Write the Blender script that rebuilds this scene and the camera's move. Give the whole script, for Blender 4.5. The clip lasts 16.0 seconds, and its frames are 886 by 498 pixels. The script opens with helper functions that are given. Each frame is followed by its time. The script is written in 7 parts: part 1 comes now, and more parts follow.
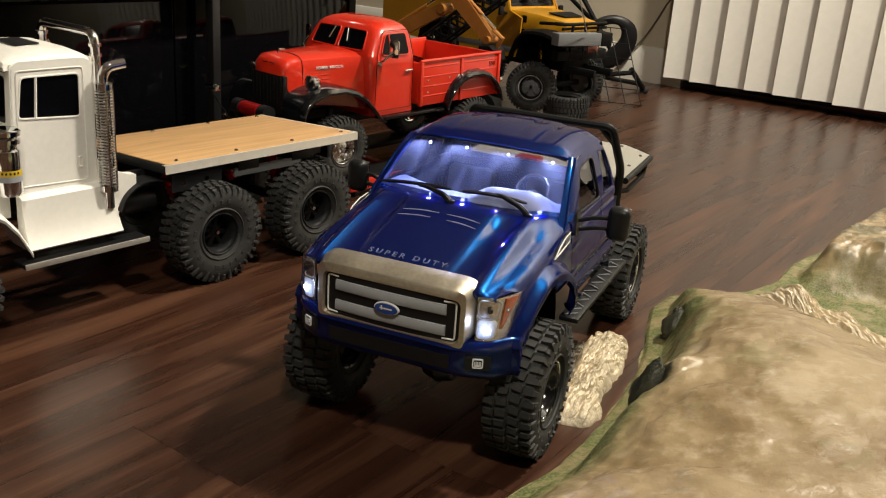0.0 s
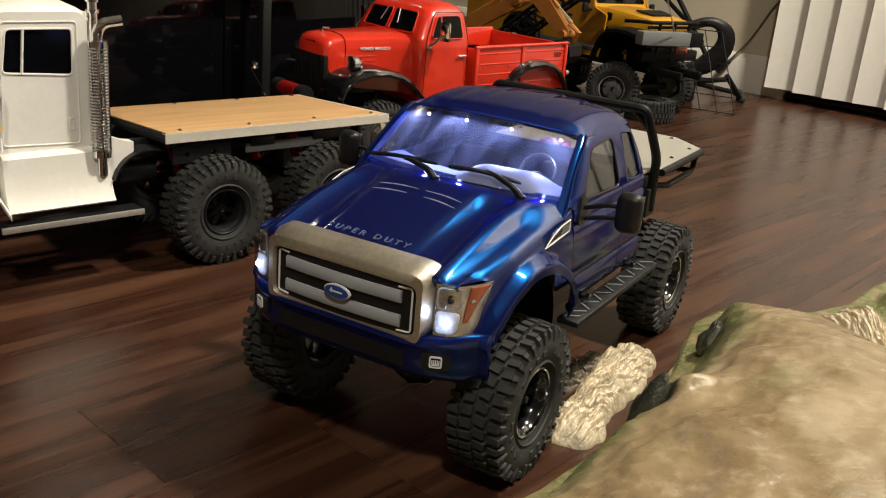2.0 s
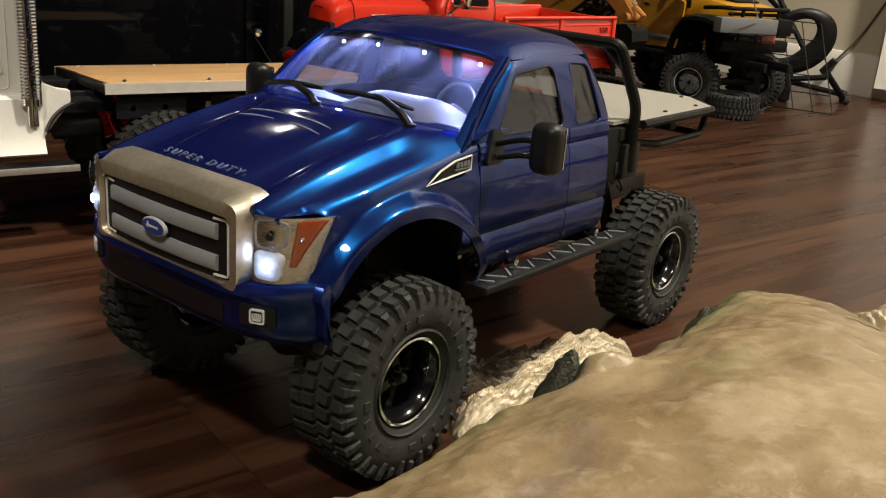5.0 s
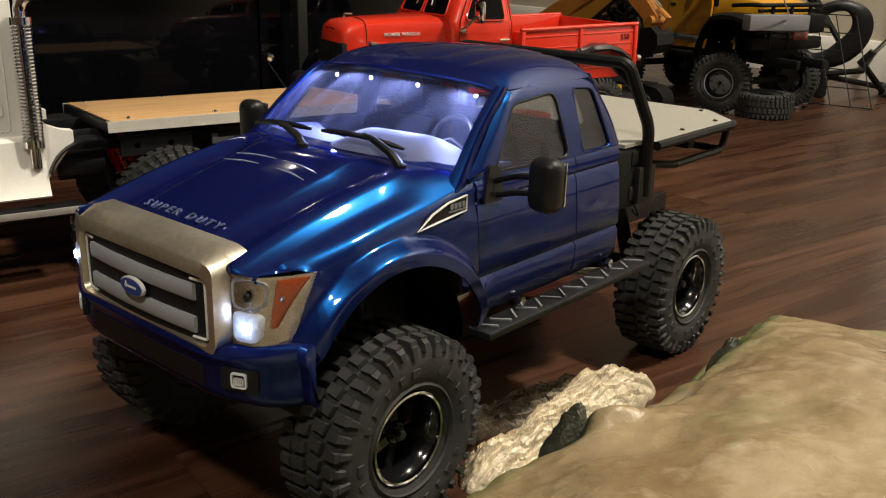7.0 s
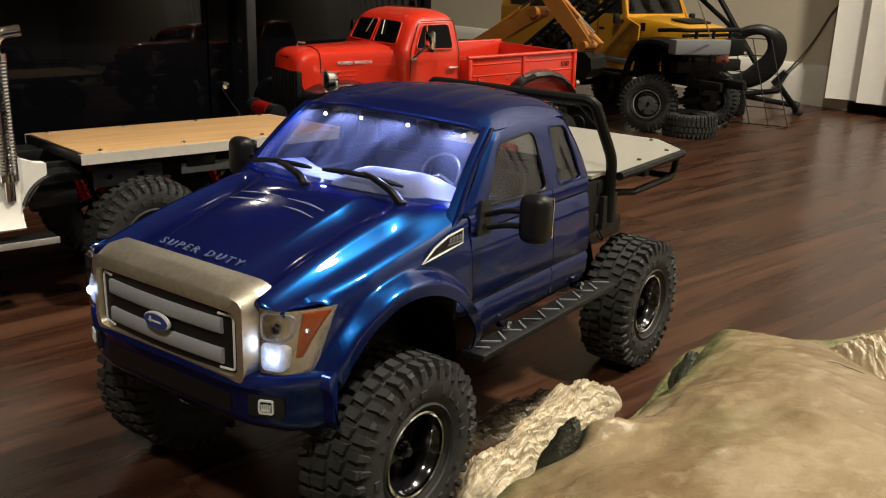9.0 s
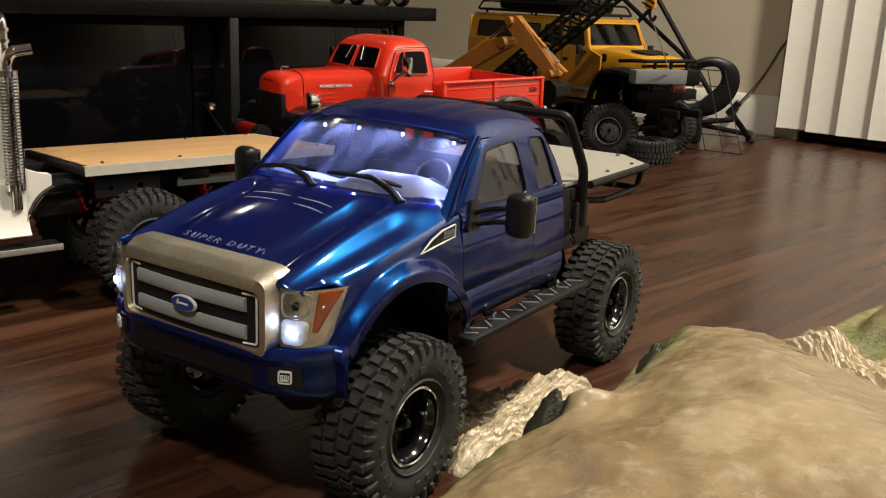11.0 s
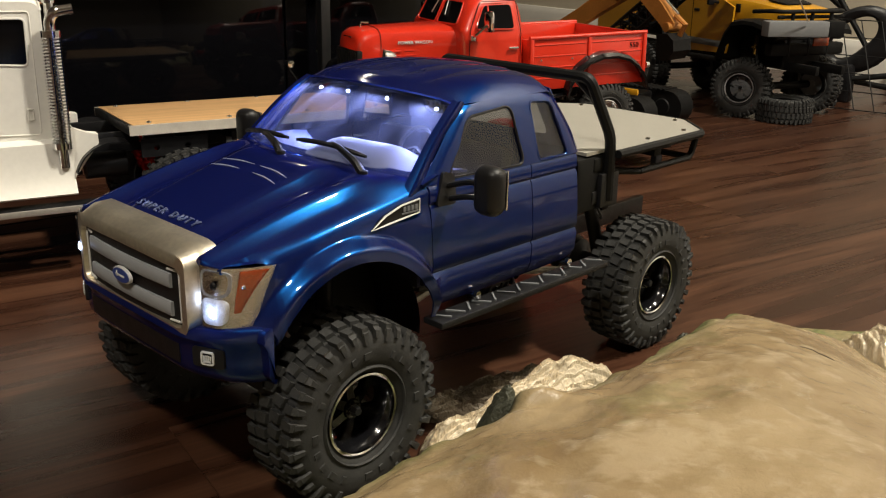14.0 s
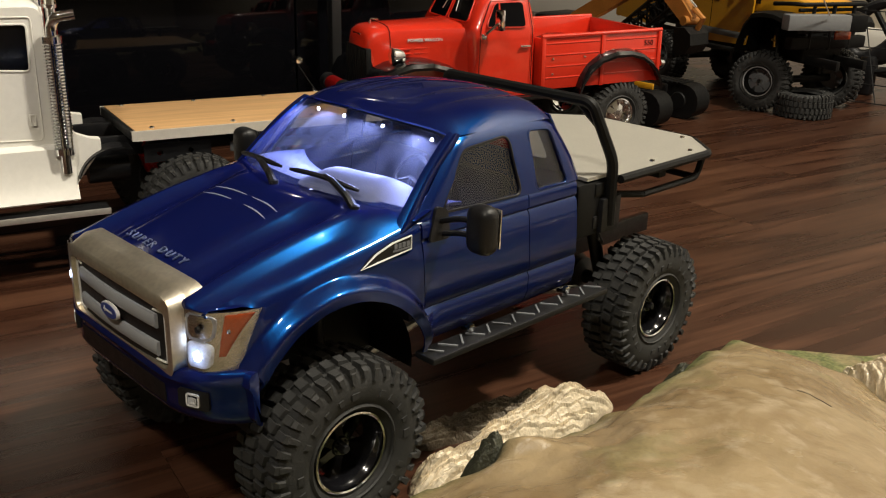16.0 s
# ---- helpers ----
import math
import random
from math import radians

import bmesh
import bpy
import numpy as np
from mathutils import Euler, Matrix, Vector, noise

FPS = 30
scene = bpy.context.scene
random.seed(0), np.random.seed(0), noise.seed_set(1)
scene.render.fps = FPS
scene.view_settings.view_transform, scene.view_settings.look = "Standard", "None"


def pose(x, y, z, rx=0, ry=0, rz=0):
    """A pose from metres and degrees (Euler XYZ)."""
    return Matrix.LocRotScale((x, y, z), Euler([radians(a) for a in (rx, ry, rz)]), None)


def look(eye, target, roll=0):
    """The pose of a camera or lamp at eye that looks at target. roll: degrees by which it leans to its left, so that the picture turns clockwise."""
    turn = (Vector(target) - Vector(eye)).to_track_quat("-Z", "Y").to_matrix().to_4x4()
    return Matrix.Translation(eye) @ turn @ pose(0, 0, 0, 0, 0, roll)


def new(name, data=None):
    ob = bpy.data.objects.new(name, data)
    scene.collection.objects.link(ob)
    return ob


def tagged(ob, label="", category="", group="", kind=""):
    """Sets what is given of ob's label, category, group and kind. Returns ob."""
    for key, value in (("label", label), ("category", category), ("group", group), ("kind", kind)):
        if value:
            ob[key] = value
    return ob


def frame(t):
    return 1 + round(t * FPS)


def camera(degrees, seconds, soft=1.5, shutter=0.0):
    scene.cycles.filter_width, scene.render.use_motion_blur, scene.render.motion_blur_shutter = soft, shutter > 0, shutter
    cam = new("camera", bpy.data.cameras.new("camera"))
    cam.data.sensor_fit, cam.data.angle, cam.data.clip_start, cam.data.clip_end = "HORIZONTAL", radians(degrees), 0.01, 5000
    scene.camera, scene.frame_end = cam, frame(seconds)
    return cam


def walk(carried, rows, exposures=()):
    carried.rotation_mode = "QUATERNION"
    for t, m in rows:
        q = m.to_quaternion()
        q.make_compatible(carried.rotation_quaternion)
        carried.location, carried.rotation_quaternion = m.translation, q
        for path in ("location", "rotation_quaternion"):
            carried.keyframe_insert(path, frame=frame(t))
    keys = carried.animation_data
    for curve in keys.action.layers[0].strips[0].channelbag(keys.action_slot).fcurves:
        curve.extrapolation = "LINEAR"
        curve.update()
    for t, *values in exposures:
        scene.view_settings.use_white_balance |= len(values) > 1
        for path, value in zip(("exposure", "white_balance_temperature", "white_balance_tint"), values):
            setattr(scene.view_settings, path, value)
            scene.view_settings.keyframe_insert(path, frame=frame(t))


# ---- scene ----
cam = camera(50.8, 16.0, 1.15)
PATH = [
    (0, (0.276, -0.645, 0.404), (-0.453, 1.092, -0.268), 4.0),
    (0.5, (0.297, -0.616, 0.394), (-0.504, 1.071, -0.322), 4.2),
    (1, (0.309, -0.588, 0.386), (-0.58, 1.048, -0.344), 3.3),
    (1.5, (0.328, -0.554, 0.385), (-0.639, 1.046, -0.325), 3.6),
    (2, (0.326, -0.524, 0.357), (-0.615, 1.113, -0.303), 5.0),
    (2.5, (0.325, -0.511, 0.34), (-0.634, 1.118, -0.314), 5.7),
    (3, (0.353, -0.483, 0.33), (-0.654, 1.132, -0.283), 5.6),
    (3.5, (0.368, -0.444, 0.31), (-0.635, 1.17, -0.313), 5.5),
    (4, (0.383, -0.39, 0.29), (-0.692, 1.174, -0.342), 4.7),
    (4.2, (0.387, -0.379, 0.287), (-0.718, 1.169, -0.333), 4.7),
    (6.3, (0.398, -0.313, 0.28), (-0.846, 1.117, -0.36), 2.7),
    (6.5, (0.397, -0.309, 0.284), (-0.854, 1.12, -0.342), 2.4),
    (7, (0.391, -0.306, 0.295), (-0.856, 1.127, -0.331), 1.3),
    (7.5, (0.387, -0.314, 0.301), (-0.83, 1.132, -0.354), 1.6),
    (8, (0.383, -0.321, 0.307), (-0.806, 1.15, -0.343), 2.7),
    (8.5, (0.382, -0.335, 0.312), (-0.762, 1.172, -0.337), 2.4),
    (8.7, (0.379, -0.345, 0.316), (-0.754, 1.178, -0.312), 2.1),
    (10.8, (0.405, -0.427, 0.312), (-0.663, 1.184, -0.2), 1.9),
    (11, (0.402, -0.427, 0.31), (-0.661, 1.183, -0.216), 2.5),
    (11.5, (0.403, -0.426, 0.309), (-0.663, 1.176, -0.236), 2.9),
    (12, (0.411, -0.418, 0.308), (-0.684, 1.159, -0.253), 2.8),
    (12.5, (0.434, -0.395, 0.307), (-0.727, 1.126, -0.274), 2.9),
    (13, (0.449, -0.346, 0.31), (-0.811, 1.09, -0.281), 2.9),
    (13.5, (0.467, -0.314, 0.305), (-0.833, 1.069, -0.324), 2.2),
    (14, (0.468, -0.309, 0.314), (-0.859, 1.048, -0.318), 1.1),
    (14.5, (0.461, -0.316, 0.328), (-0.867, 1.057, -0.264), 1.6),
    (15, (0.462, -0.318, 0.332), (-0.878, 1.049, -0.249), 1.3),
    (15.5, (0.463, -0.314, 0.334), (-0.875, 1.051, -0.253), 1.9),
    (16, (0.464, -0.284, 0.348), (-0.876, 1.03, -0.344), 1.6),
]
walk(cam, [(t, look(eye, target, roll)) for t, eye, target, roll in PATH], exposures=((0.0, 0.02), (4.0, 0.0), (6.5, -0.10), (8.5, -0.10), (11.0, 0.0), (13.0, 0.0), (14.5, -0.10), (16.0, -0.14)))


# ---- world, light, exposure ----
world = bpy.data.worlds.new("room_world")
world.use_nodes = True
scene.world = world
world.node_tree.nodes["Background"].inputs[0].default_value = (0.9, 0.75, 0.55, 1)
world.node_tree.nodes["Background"].inputs[1].default_value = 0.02


def area_lamp(name, eye, target, size, watts, colour):
    data = bpy.data.lights.new(name, "AREA")
    data.shape, data.size, data.energy, data.color = "DISK", size, watts, colour
    ob = new(name, data)
    ob.matrix_world = look(eye, target)
    return ob


def point_lamp(name, place, radius, watts, colour):
    data = bpy.data.lights.new(name, "POINT")
    data.shadow_soft_size, data.energy, data.color = radius, watts, colour
    ob = new(name, data)
    ob.location = place
    return ob


WARM = (1.0, 0.92, 0.775)
area_lamp("ceiling_lamp_light", (0.90, 1.00, 2.38), (0.90, 1.00, 0), 0.20, 94, WARM)
area_lamp("ceiling_lamp_light", (0.8, -1.3, 2.32), (0.8, -1.3, 0), 0.22, 42, WARM)
scene.view_settings.exposure = 0.0

# ---- materials ----


def material(name, colour, rough=0.5, metal=0.0, scale=40.0, vary=0.12, bump=0.0, coat=0.0, fine=8.0, spec=0.5):
    """A surface with a coarse and a fine variation of its colour and roughness, and a fine relief."""
    m = bpy.data.materials.new(name)
    m.use_nodes = True
    n, l = m.node_tree.nodes, m.node_tree.links
    b = n["Principled BSDF"]
    tc = n.new("ShaderNodeTexCoord")
    a = n.new("ShaderNodeTexNoise")
    a.inputs["Scale"].default_value, a.inputs["Detail"].default_value = scale, 6
    f = n.new("ShaderNodeTexNoise")
    f.inputs["Scale"].default_value, f.inputs["Detail"].default_value = scale * fine, 4
    l.new(tc.outputs["Object"], a.inputs["Vector"])
    l.new(tc.outputs["Object"], f.inputs["Vector"])
    mix = n.new("ShaderNodeMath")
    mix.operation = "ADD"
    l.new(a.outputs["Fac"], mix.inputs[0])
    l.new(f.outputs["Fac"], mix.inputs[1])
    ramp = n.new("ShaderNodeMapRange")
    ramp.inputs["From Min"].default_value, ramp.inputs["From Max"].default_value = 0.6, 1.4
    ramp.inputs["To Min"].default_value, ramp.inputs["To Max"].default_value = 1 - vary, 1 + vary
    l.new(mix.outputs[0], ramp.inputs["Value"])
    hsv = n.new("ShaderNodeHueSaturation")
    hsv.inputs["Color"].default_value = (*colour, 1)
    l.new(ramp.outputs[0], hsv.inputs["Value"])
    l.new(hsv.outputs[0], b.inputs["Base Color"])
    rr = n.new("ShaderNodeMapRange")
    rr.inputs["From Min"].default_value, rr.inputs["From Max"].default_value = 0.3, 0.7
    rr.inputs["To Min"].default_value, rr.inputs["To Max"].default_value = max(0.02, rough - 0.3 * vary), min(1, rough + 0.3 * vary)
    l.new(a.outputs["Fac"], rr.inputs["Value"])
    l.new(rr.outputs[0], b.inputs["Roughness"])
    b.inputs["Metallic"].default_value = metal
    b.inputs["Specular IOR Level"].default_value = spec
    b.inputs["Coat Weight"].default_value = coat
    b.inputs["Coat Roughness"].default_value = 0.04
    if bump:
        bp = n.new("ShaderNodeBump")
        bp.inputs["Strength"].default_value, bp.inputs["Distance"].default_value = bump, 0.002
        l.new(f.outputs["Fac"], bp.inputs["Height"])
        l.new(bp.outputs[0], b.inputs["Normal"])
    return m


def glow(name, colour, strength):
    m = bpy.data.materials.new(name)
    m.use_nodes = True
    b = m.node_tree.nodes["Principled BSDF"]
    b.inputs["Base Color"].default_value = (*colour, 1)
    b.inputs["Emission Color"].default_value = (*colour, 1)
    b.inputs["Emission Strength"].default_value = strength
    return m


def glass(name, colour=(1, 1, 1), rough=0.0, clear=0.85):
    """Thin pane: clear film with a glossy face."""
    m = bpy.data.materials.new(name)
    m.use_nodes = True
    n, l = m.node_tree.nodes, m.node_tree.links
    out = n["Material Output"]
    n.remove(n["Principled BSDF"])
    t, g, mix, lw, pw, fr = (n.new("ShaderNode" + k) for k in ("BsdfTransparent", "BsdfGlossy", "MixShader", "LayerWeight", "Math", "MapRange"))
    pw.operation = "POWER"
    pw.inputs[1].default_value = 4.0
    l.new(lw.outputs["Facing"], pw.inputs[0])
    l.new(pw.outputs[0], fr.inputs["Value"])
    fr.inputs["To Min"].default_value, fr.inputs["To Max"].default_value = 0.045, 0.9
    t.inputs[0].default_value = (*[c * clear for c in colour], 1)
    g.inputs["Roughness"].default_value = rough
    l.new(fr.outputs[0], mix.inputs[0])
    l.new(t.outputs[0], mix.inputs[1])
    l.new(g.outputs[0], mix.inputs[2])
    l.new(mix.outputs[0], out.inputs["Surface"])
    return m




def candy(name, under, flake, share):
    """Candy paint: a deep tinted undercoat and fine metal flake under clear lacquer."""
    m = material(name, under, 0.40, 0.0, 1800, 0.20, 0.0, 0.8, 3.0, 0.0)
    n, l = m.node_tree.nodes, m.node_tree.links
    a = n["Principled BSDF"]
    b, mix, tx, hs = n.new("ShaderNodeBsdfPrincipled"), n.new("ShaderNodeMixShader"), n.new("ShaderNodeTexNoise"), n.new("ShaderNodeHueSaturation")
    tc, r = n.new("ShaderNodeTexCoord"), n.new("ShaderNodeMapRange")
    tx.inputs["Scale"].default_value, tx.inputs["Detail"].default_value = 2600, 2
    l.new(tc.outputs["Object"], tx.inputs["Vector"])
    r.inputs["From Min"].default_value, r.inputs["From Max"].default_value, r.inputs["To Min"].default_value, r.inputs["To Max"].default_value = 0.35, 0.7, 0.7, 1.5
    l.new(tx.outputs["Fac"], r.inputs["Value"])
    l.new(r.outputs[0], hs.inputs["Value"])
    hs.inputs["Color"].default_value = (*flake, 1)
    l.new(hs.outputs[0], b.inputs["Base Color"])
    b.inputs["Metallic"].default_value, b.inputs["Roughness"].default_value = 1.0, 0.30
    b.inputs["Specular Tint"].default_value = (*flake, 1)
    b.inputs["Coat Weight"].default_value, b.inputs["Coat Roughness"].default_value = 0.8, 0.04
    mix.inputs[0].default_value = share
    l.new(a.outputs[0], mix.inputs[1])
    l.new(b.outputs[0], mix.inputs[2])
    l.new(mix.outputs[0], n["Material Output"].inputs["Surface"])
    return m


BLUE = candy("blue_candy_paint", (0.0045, 0.0075, 0.072), (0.003, 0.060, 0.215), 0.32)
RED = material("red_gloss_paint", (0.66, 0.026, 0.008), 0.35, 0.0, 30, 0.05, 0.0, 1.0)
CREAM = material("white_styrene", (0.86, 0.84, 0.78), 0.38, 0.0, 25, 0.04, 0.03)
YELLOW = material("yellow_paint", (0.60, 0.29, 0.012), 0.35, 0.0, 30, 0.08, 0.0, 0.5)
OCHRE = material("ochre_painted_metal", (0.42, 0.17, 0.035), 0.42, 0.2, 60, 0.15, 0.05)
RUBBER = material("black_rubber", (0.023, 0.023, 0.022), 0.70, 0.0, 120, 0.3, 0.2)
BLACK = material("black_plastic", (0.009, 0.009, 0.010), 0.42, 0.0, 150, 0.25, 0.1, 0.0, 8.0, 0.35)
MATT = material("matt_black_paint", (0.006, 0.006, 0.006), 0.55, 0.0, 150, 0.25, 0.1, 0.0, 8.0, 0.22)
GLOSSBLACK = material("gloss_black", (0.005, 0.005, 0.006), 0.12, 0.0, 20, 0.2, 0.0, 0.3)
DARKGLASS = material("dark_glass", (0.003, 0.003, 0.004), 0.10, 0.0, 20, 0.2, 0.0, 0.0, 8.0, 0.16)
CONSOLE = material("console_black", (0.004, 0.004, 0.004), 0.30, 0.0, 20, 0.2, 0.03, 0.0, 8.0, 0.12)
CHROME = material("chrome", (0.75, 0.75, 0.76), 0.10, 1.0, 60, 0.06)
STEEL = material("brushed_aluminium", (0.60, 0.58, 0.54), 0.38, 0.65, 200, 0.12, 0.08)
NICKEL = material("worn_nickel", (0.70, 0.64, 0.52), 0.36, 0.9, 40, 0.16, 0.05)
GREY = material("grey_paint", (0.16, 0.17, 0.18), 0.5, 0.0, 60, 0.08, 0.05)
PALE = material("pale_grey_plastic", (0.34, 0.355, 0.38), 0.45, 0.0, 60, 0.05, 0.02)
DECK = material("pale_grey_deck", (0.31, 0.295, 0.255), 0.55, 0.0, 60, 0.06, 0.05)
WALL = material("beige_wall_paint", (0.62, 0.555, 0.43), 0.85, 0.0, 12, 0.03, 0.15)
TRIM = material("white_trim_paint", (0.74, 0.71, 0.64), 0.5, 0.0, 20, 0.03, 0.03)
BLIND = material("white_vinyl", (0.87, 0.84, 0.77), 0.5, 0.0, 8, 0.04, 0.04)
AMBER = material("amber_lens", (0.30, 0.040, 0.006), 0.14, 0.0, 90, 0.35, 0.1, 1.0)
REDMETAL = material("red_anodised_metal", (0.45, 0.012, 0.012), 0.3, 0.6, 80, 0.1)
BRASS = material("brass", (0.70, 0.48, 0.14), 0.25, 1.0, 80, 0.1)
CLEAR = glass("clear_pane", (0.96, 0.97, 1), 0.02, 0.66)


def hazy(name):
    """Scratched clear film: mostly transparent, with a thin scattering haze of fine scratches."""
    m = glass(name, (1, 1, 1), 0.03, 0.94)
    n, l = m.node_tree.nodes, m.node_tree.links
    out = n["Material Output"]
    top = out.inputs["Surface"].links[0].from_socket
    tc, mp, tx = n.new("ShaderNodeTexCoord"), n.new("ShaderNodeMapping"), n.new("ShaderNodeTexNoise")
    mp.inputs["Scale"].default_value, mp.inputs["Rotation"].default_value = (75, 22, 22), (0.0, 0.0, 0.1)
    tx.inputs["Scale"].default_value, tx.inputs["Detail"].default_value, tx.inputs["Roughness"].default_value = 1.0, 4, 0.55
    l.new(tc.outputs["Object"], mp.inputs[0])
    l.new(mp.outputs[0], tx.inputs["Vector"])
    r = n.new("ShaderNodeMapRange")
    r.inputs["From Min"].default_value, r.inputs["From Max"].default_value, r.inputs["To Min"].default_value, r.inputs["To Max"].default_value = 0.40, 0.80, 0.028, 0.14
    l.new(tx.outputs["Fac"], r.inputs["Value"])
    tr2, mix = n.new("ShaderNodeBsdfTranslucent"), n.new("ShaderNodeMixShader")
    tr2.inputs[0].default_value = (0.80, 0.83, 0.96, 1)
    l.new(r.outputs[0], mix.inputs[0])
    l.new(top, mix.inputs[1])
    l.new(tr2.outputs[0], mix.inputs[2])
    l.new(mix.outputs[0], out.inputs["Surface"])
    return m


HAZE = hazy("scratched_windscreen")
SMOKE = glass("smoked_pane", (0.20, 0.20, 0.21), 0.03, 1.0)
WHITEINK = material("white_ink", (0.72, 0.72, 0.70), 0.5, 0.0, 60, 0.04)
OVALBLUE = material("badge_blue", (0.02, 0.06, 0.28), 0.3, 0.0, 60, 0.04, 0.0, 0.5)
LABELYELLOW = material("label_yellow", (0.65, 0.45, 0.03), 0.5, 0.0, 60, 0.04)

# ---- mesh helpers ----


def part(name, bm, mat, parent=None, label="", smooth=True):
    """Links a bmesh as one mesh object."""
    me = bpy.data.meshes.new(name)
    bmesh.ops.recalc_face_normals(bm, faces=bm.faces)
    bm.to_mesh(me)
    bm.free()
    me.materials.append(mat)
    if smooth:
        me.polygons.foreach_set("use_smooth", [True] * len(me.polygons))
        me.set_sharp_from_angle(angle=radians(35))
    ob = new(name, me)
    if parent:
        ob.parent = parent
    if label:
        ob["label"] = label
    return ob


def again(ob, m, parent=None):
    """One more part on the same mesh."""
    o = ob.copy()
    scene.collection.objects.link(o)
    o.parent = parent or ob.parent
    o.matrix_basis = m
    return o


def thing(name, m, label, category, group=""):
    ob = new(name)
    ob.empty_display_size = 0.02
    ob.matrix_world = m
    return tagged(ob, label, category, group)


def B():
    return bmesh.new()


def box(bm, c, s, bevel=0.0, m=None, seg=2):
    """A block of size s round c, with rounded edges."""
    made = bmesh.ops.create_cube(bm, size=1)
    vs = made["verts"]
    for v in vs:
        v.co = Vector((c[0] + v.co.x * s[0], c[1] + v.co.y * s[1], c[2] + v.co.z * s[2]))
    if bevel:
        es = list({e for v in vs for e in v.link_edges})
        r = bmesh.ops.bevel(bm, geom=es, offset=bevel, segments=seg, affect="EDGES", profile=0.5)
        vs = list({v for f in r["faces"] for v in f.verts} | {v for v in vs if v.is_valid})
    if m is not None:
        bmesh.ops.transform(bm, matrix=m, verts=vs)
    return bm


def ring_between(bm, a, b, close=True):
    n = len(a)
    for i in range(n if close else n - 1):
        j = (i + 1) % n
        bm.faces.new((a[i], a[j], b[j], b[i]))


def loft(bm, rings, close=True, caps=True):
    """Skins rings of points of equal count."""
    vs = [[bm.verts.new(p) for p in r] for r in rings]
    for a, b in zip(vs, vs[1:]):
        ring_between(bm, a, b, close)
    if caps and close:
        bm.faces.new(vs[0][::-1])
        bm.faces.new(vs[-1])
    return bm


def tube(bm, pts, r, seg=10, closed=False):
    """A round bar along points; r may be one radius or one for each point."""
    pts = [Vector(p) for p in pts]
    n = len(pts)
    rs = r if isinstance(r, (list, tuple)) else [r] * n
    rings, up = [], None
    for i, p in enumerate(pts):
        a = pts[(i - 1) % n] if closed or i else p
        b = pts[(i + 1) % n] if closed or i < n - 1 else p
        d = (b - a).normalized()
        if up is None:
            up = d.orthogonal().normalized()
        up = (up - d * up.dot(d)).normalized()
        side = d.cross(up)
        rings.append([p + (up * math.cos(2 * math.pi * k / seg) + side * math.sin(2 * math.pi * k / seg)) * rs[i] for k in range(seg)])
    if closed:
        vs = [[bm.verts.new(p) for p in ring] for ring in rings]
        for i in range(n):
            a, b = vs[i], vs[(i + 1) % n]
            if i == n - 1:
                k0 = min(range(seg), key=lambda k: (b[k].co - a[0].co).length)
                b = b[k0:] + b[:k0]
            ring_between(bm, a, b)
        return bm
    return loft(bm, rings)


def bend(pts, r=0.008, n=5):
    """Rounds the corners of a line of points."""
    pts = [Vector(p) for p in pts]
    out = [pts[0]]
    for a, p, b in zip(pts, pts[1:], pts[2:]):
        u, v = a - p, b - p
        k = min(r, u.length * 0.45, v.length * 0.45)
        s, e = p + u.normalized() * k, p + v.normalized() * k
        for i in range(n + 1):
            t = i / n
            out.append(s * (1 - t) ** 2 + p * 2 * t * (1 - t) + e * t ** 2)
    return out + [pts[-1]]


def lathe(bm, prof, seg=32, axis="x", close=False):
    """Turns a profile of (along, radius) about an axis."""
    rings = []
    for k in range(seg):
        a = 2 * math.pi * k / seg
        c, s = math.cos(a), math.sin(a)
        if axis == "x":
            rings.append([(h, r * c, r * s) for h, r in prof])
        elif axis == "y":
            rings.append([(r * c, h, r * s) for h, r in prof])
        else:
            rings.append([(r * c, r * s, h) for h, r in prof])
    vs = [[bm.verts.new(p) for p in r] for r in rings]
    for i in range(seg):
        a, b = vs[i], vs[(i + 1) % seg]
        for j in range(len(prof) if close else len(prof) - 1):
            jj = (j + 1) % len(prof)
            bm.faces.new((a[j], a[jj], b[jj], b[j]))
    bmesh.ops.remove_doubles(bm, verts=bm.verts, dist=1e-6)
    return bm


def plate(bm, loop, depth, holes=()):
    """A flat piece with holes: loops of points in one plane, thickened by the vector depth."""
    depth = Vector(depth)
    edges = []
    for lp in (loop, *holes):
        vs = [bm.verts.new(p) for p in lp]
        edges += [bm.edges.new((vs[i], vs[(i + 1) % len(vs)])) for i in range(len(vs))]
    geom = bmesh.ops.triangle_fill(bm, edges=edges, use_beauty=True)["geom"]
    faces = [g for g in geom if isinstance(g, bmesh.types.BMFace)]
    ext = bmesh.ops.extrude_face_region(bm, geom=faces, use_keep_orig=True)["geom"]
    bmesh.ops.translate(bm, vec=depth, verts=[g for g in ext if isinstance(g, bmesh.types.BMVert)])
    return bm


def rounded(pts, r, n=4):
    """A closed loop with its corners rounded."""
    pts = [Vector(p) for p in pts]
    out = []
    for i, p in enumerate(pts):
        u, v = pts[i - 1] - p, pts[(i + 1) % len(pts)] - p
        k = min(r, u.length * 0.45, v.length * 0.45)
        s, e = p + u.normalized() * k, p + v.normalized() * k
        for j in range(n + 1):
            t = j / n
            out.append(s * (1 - t) ** 2 + p * 2 * t * (1 - t) + e * t ** 2)
    return out


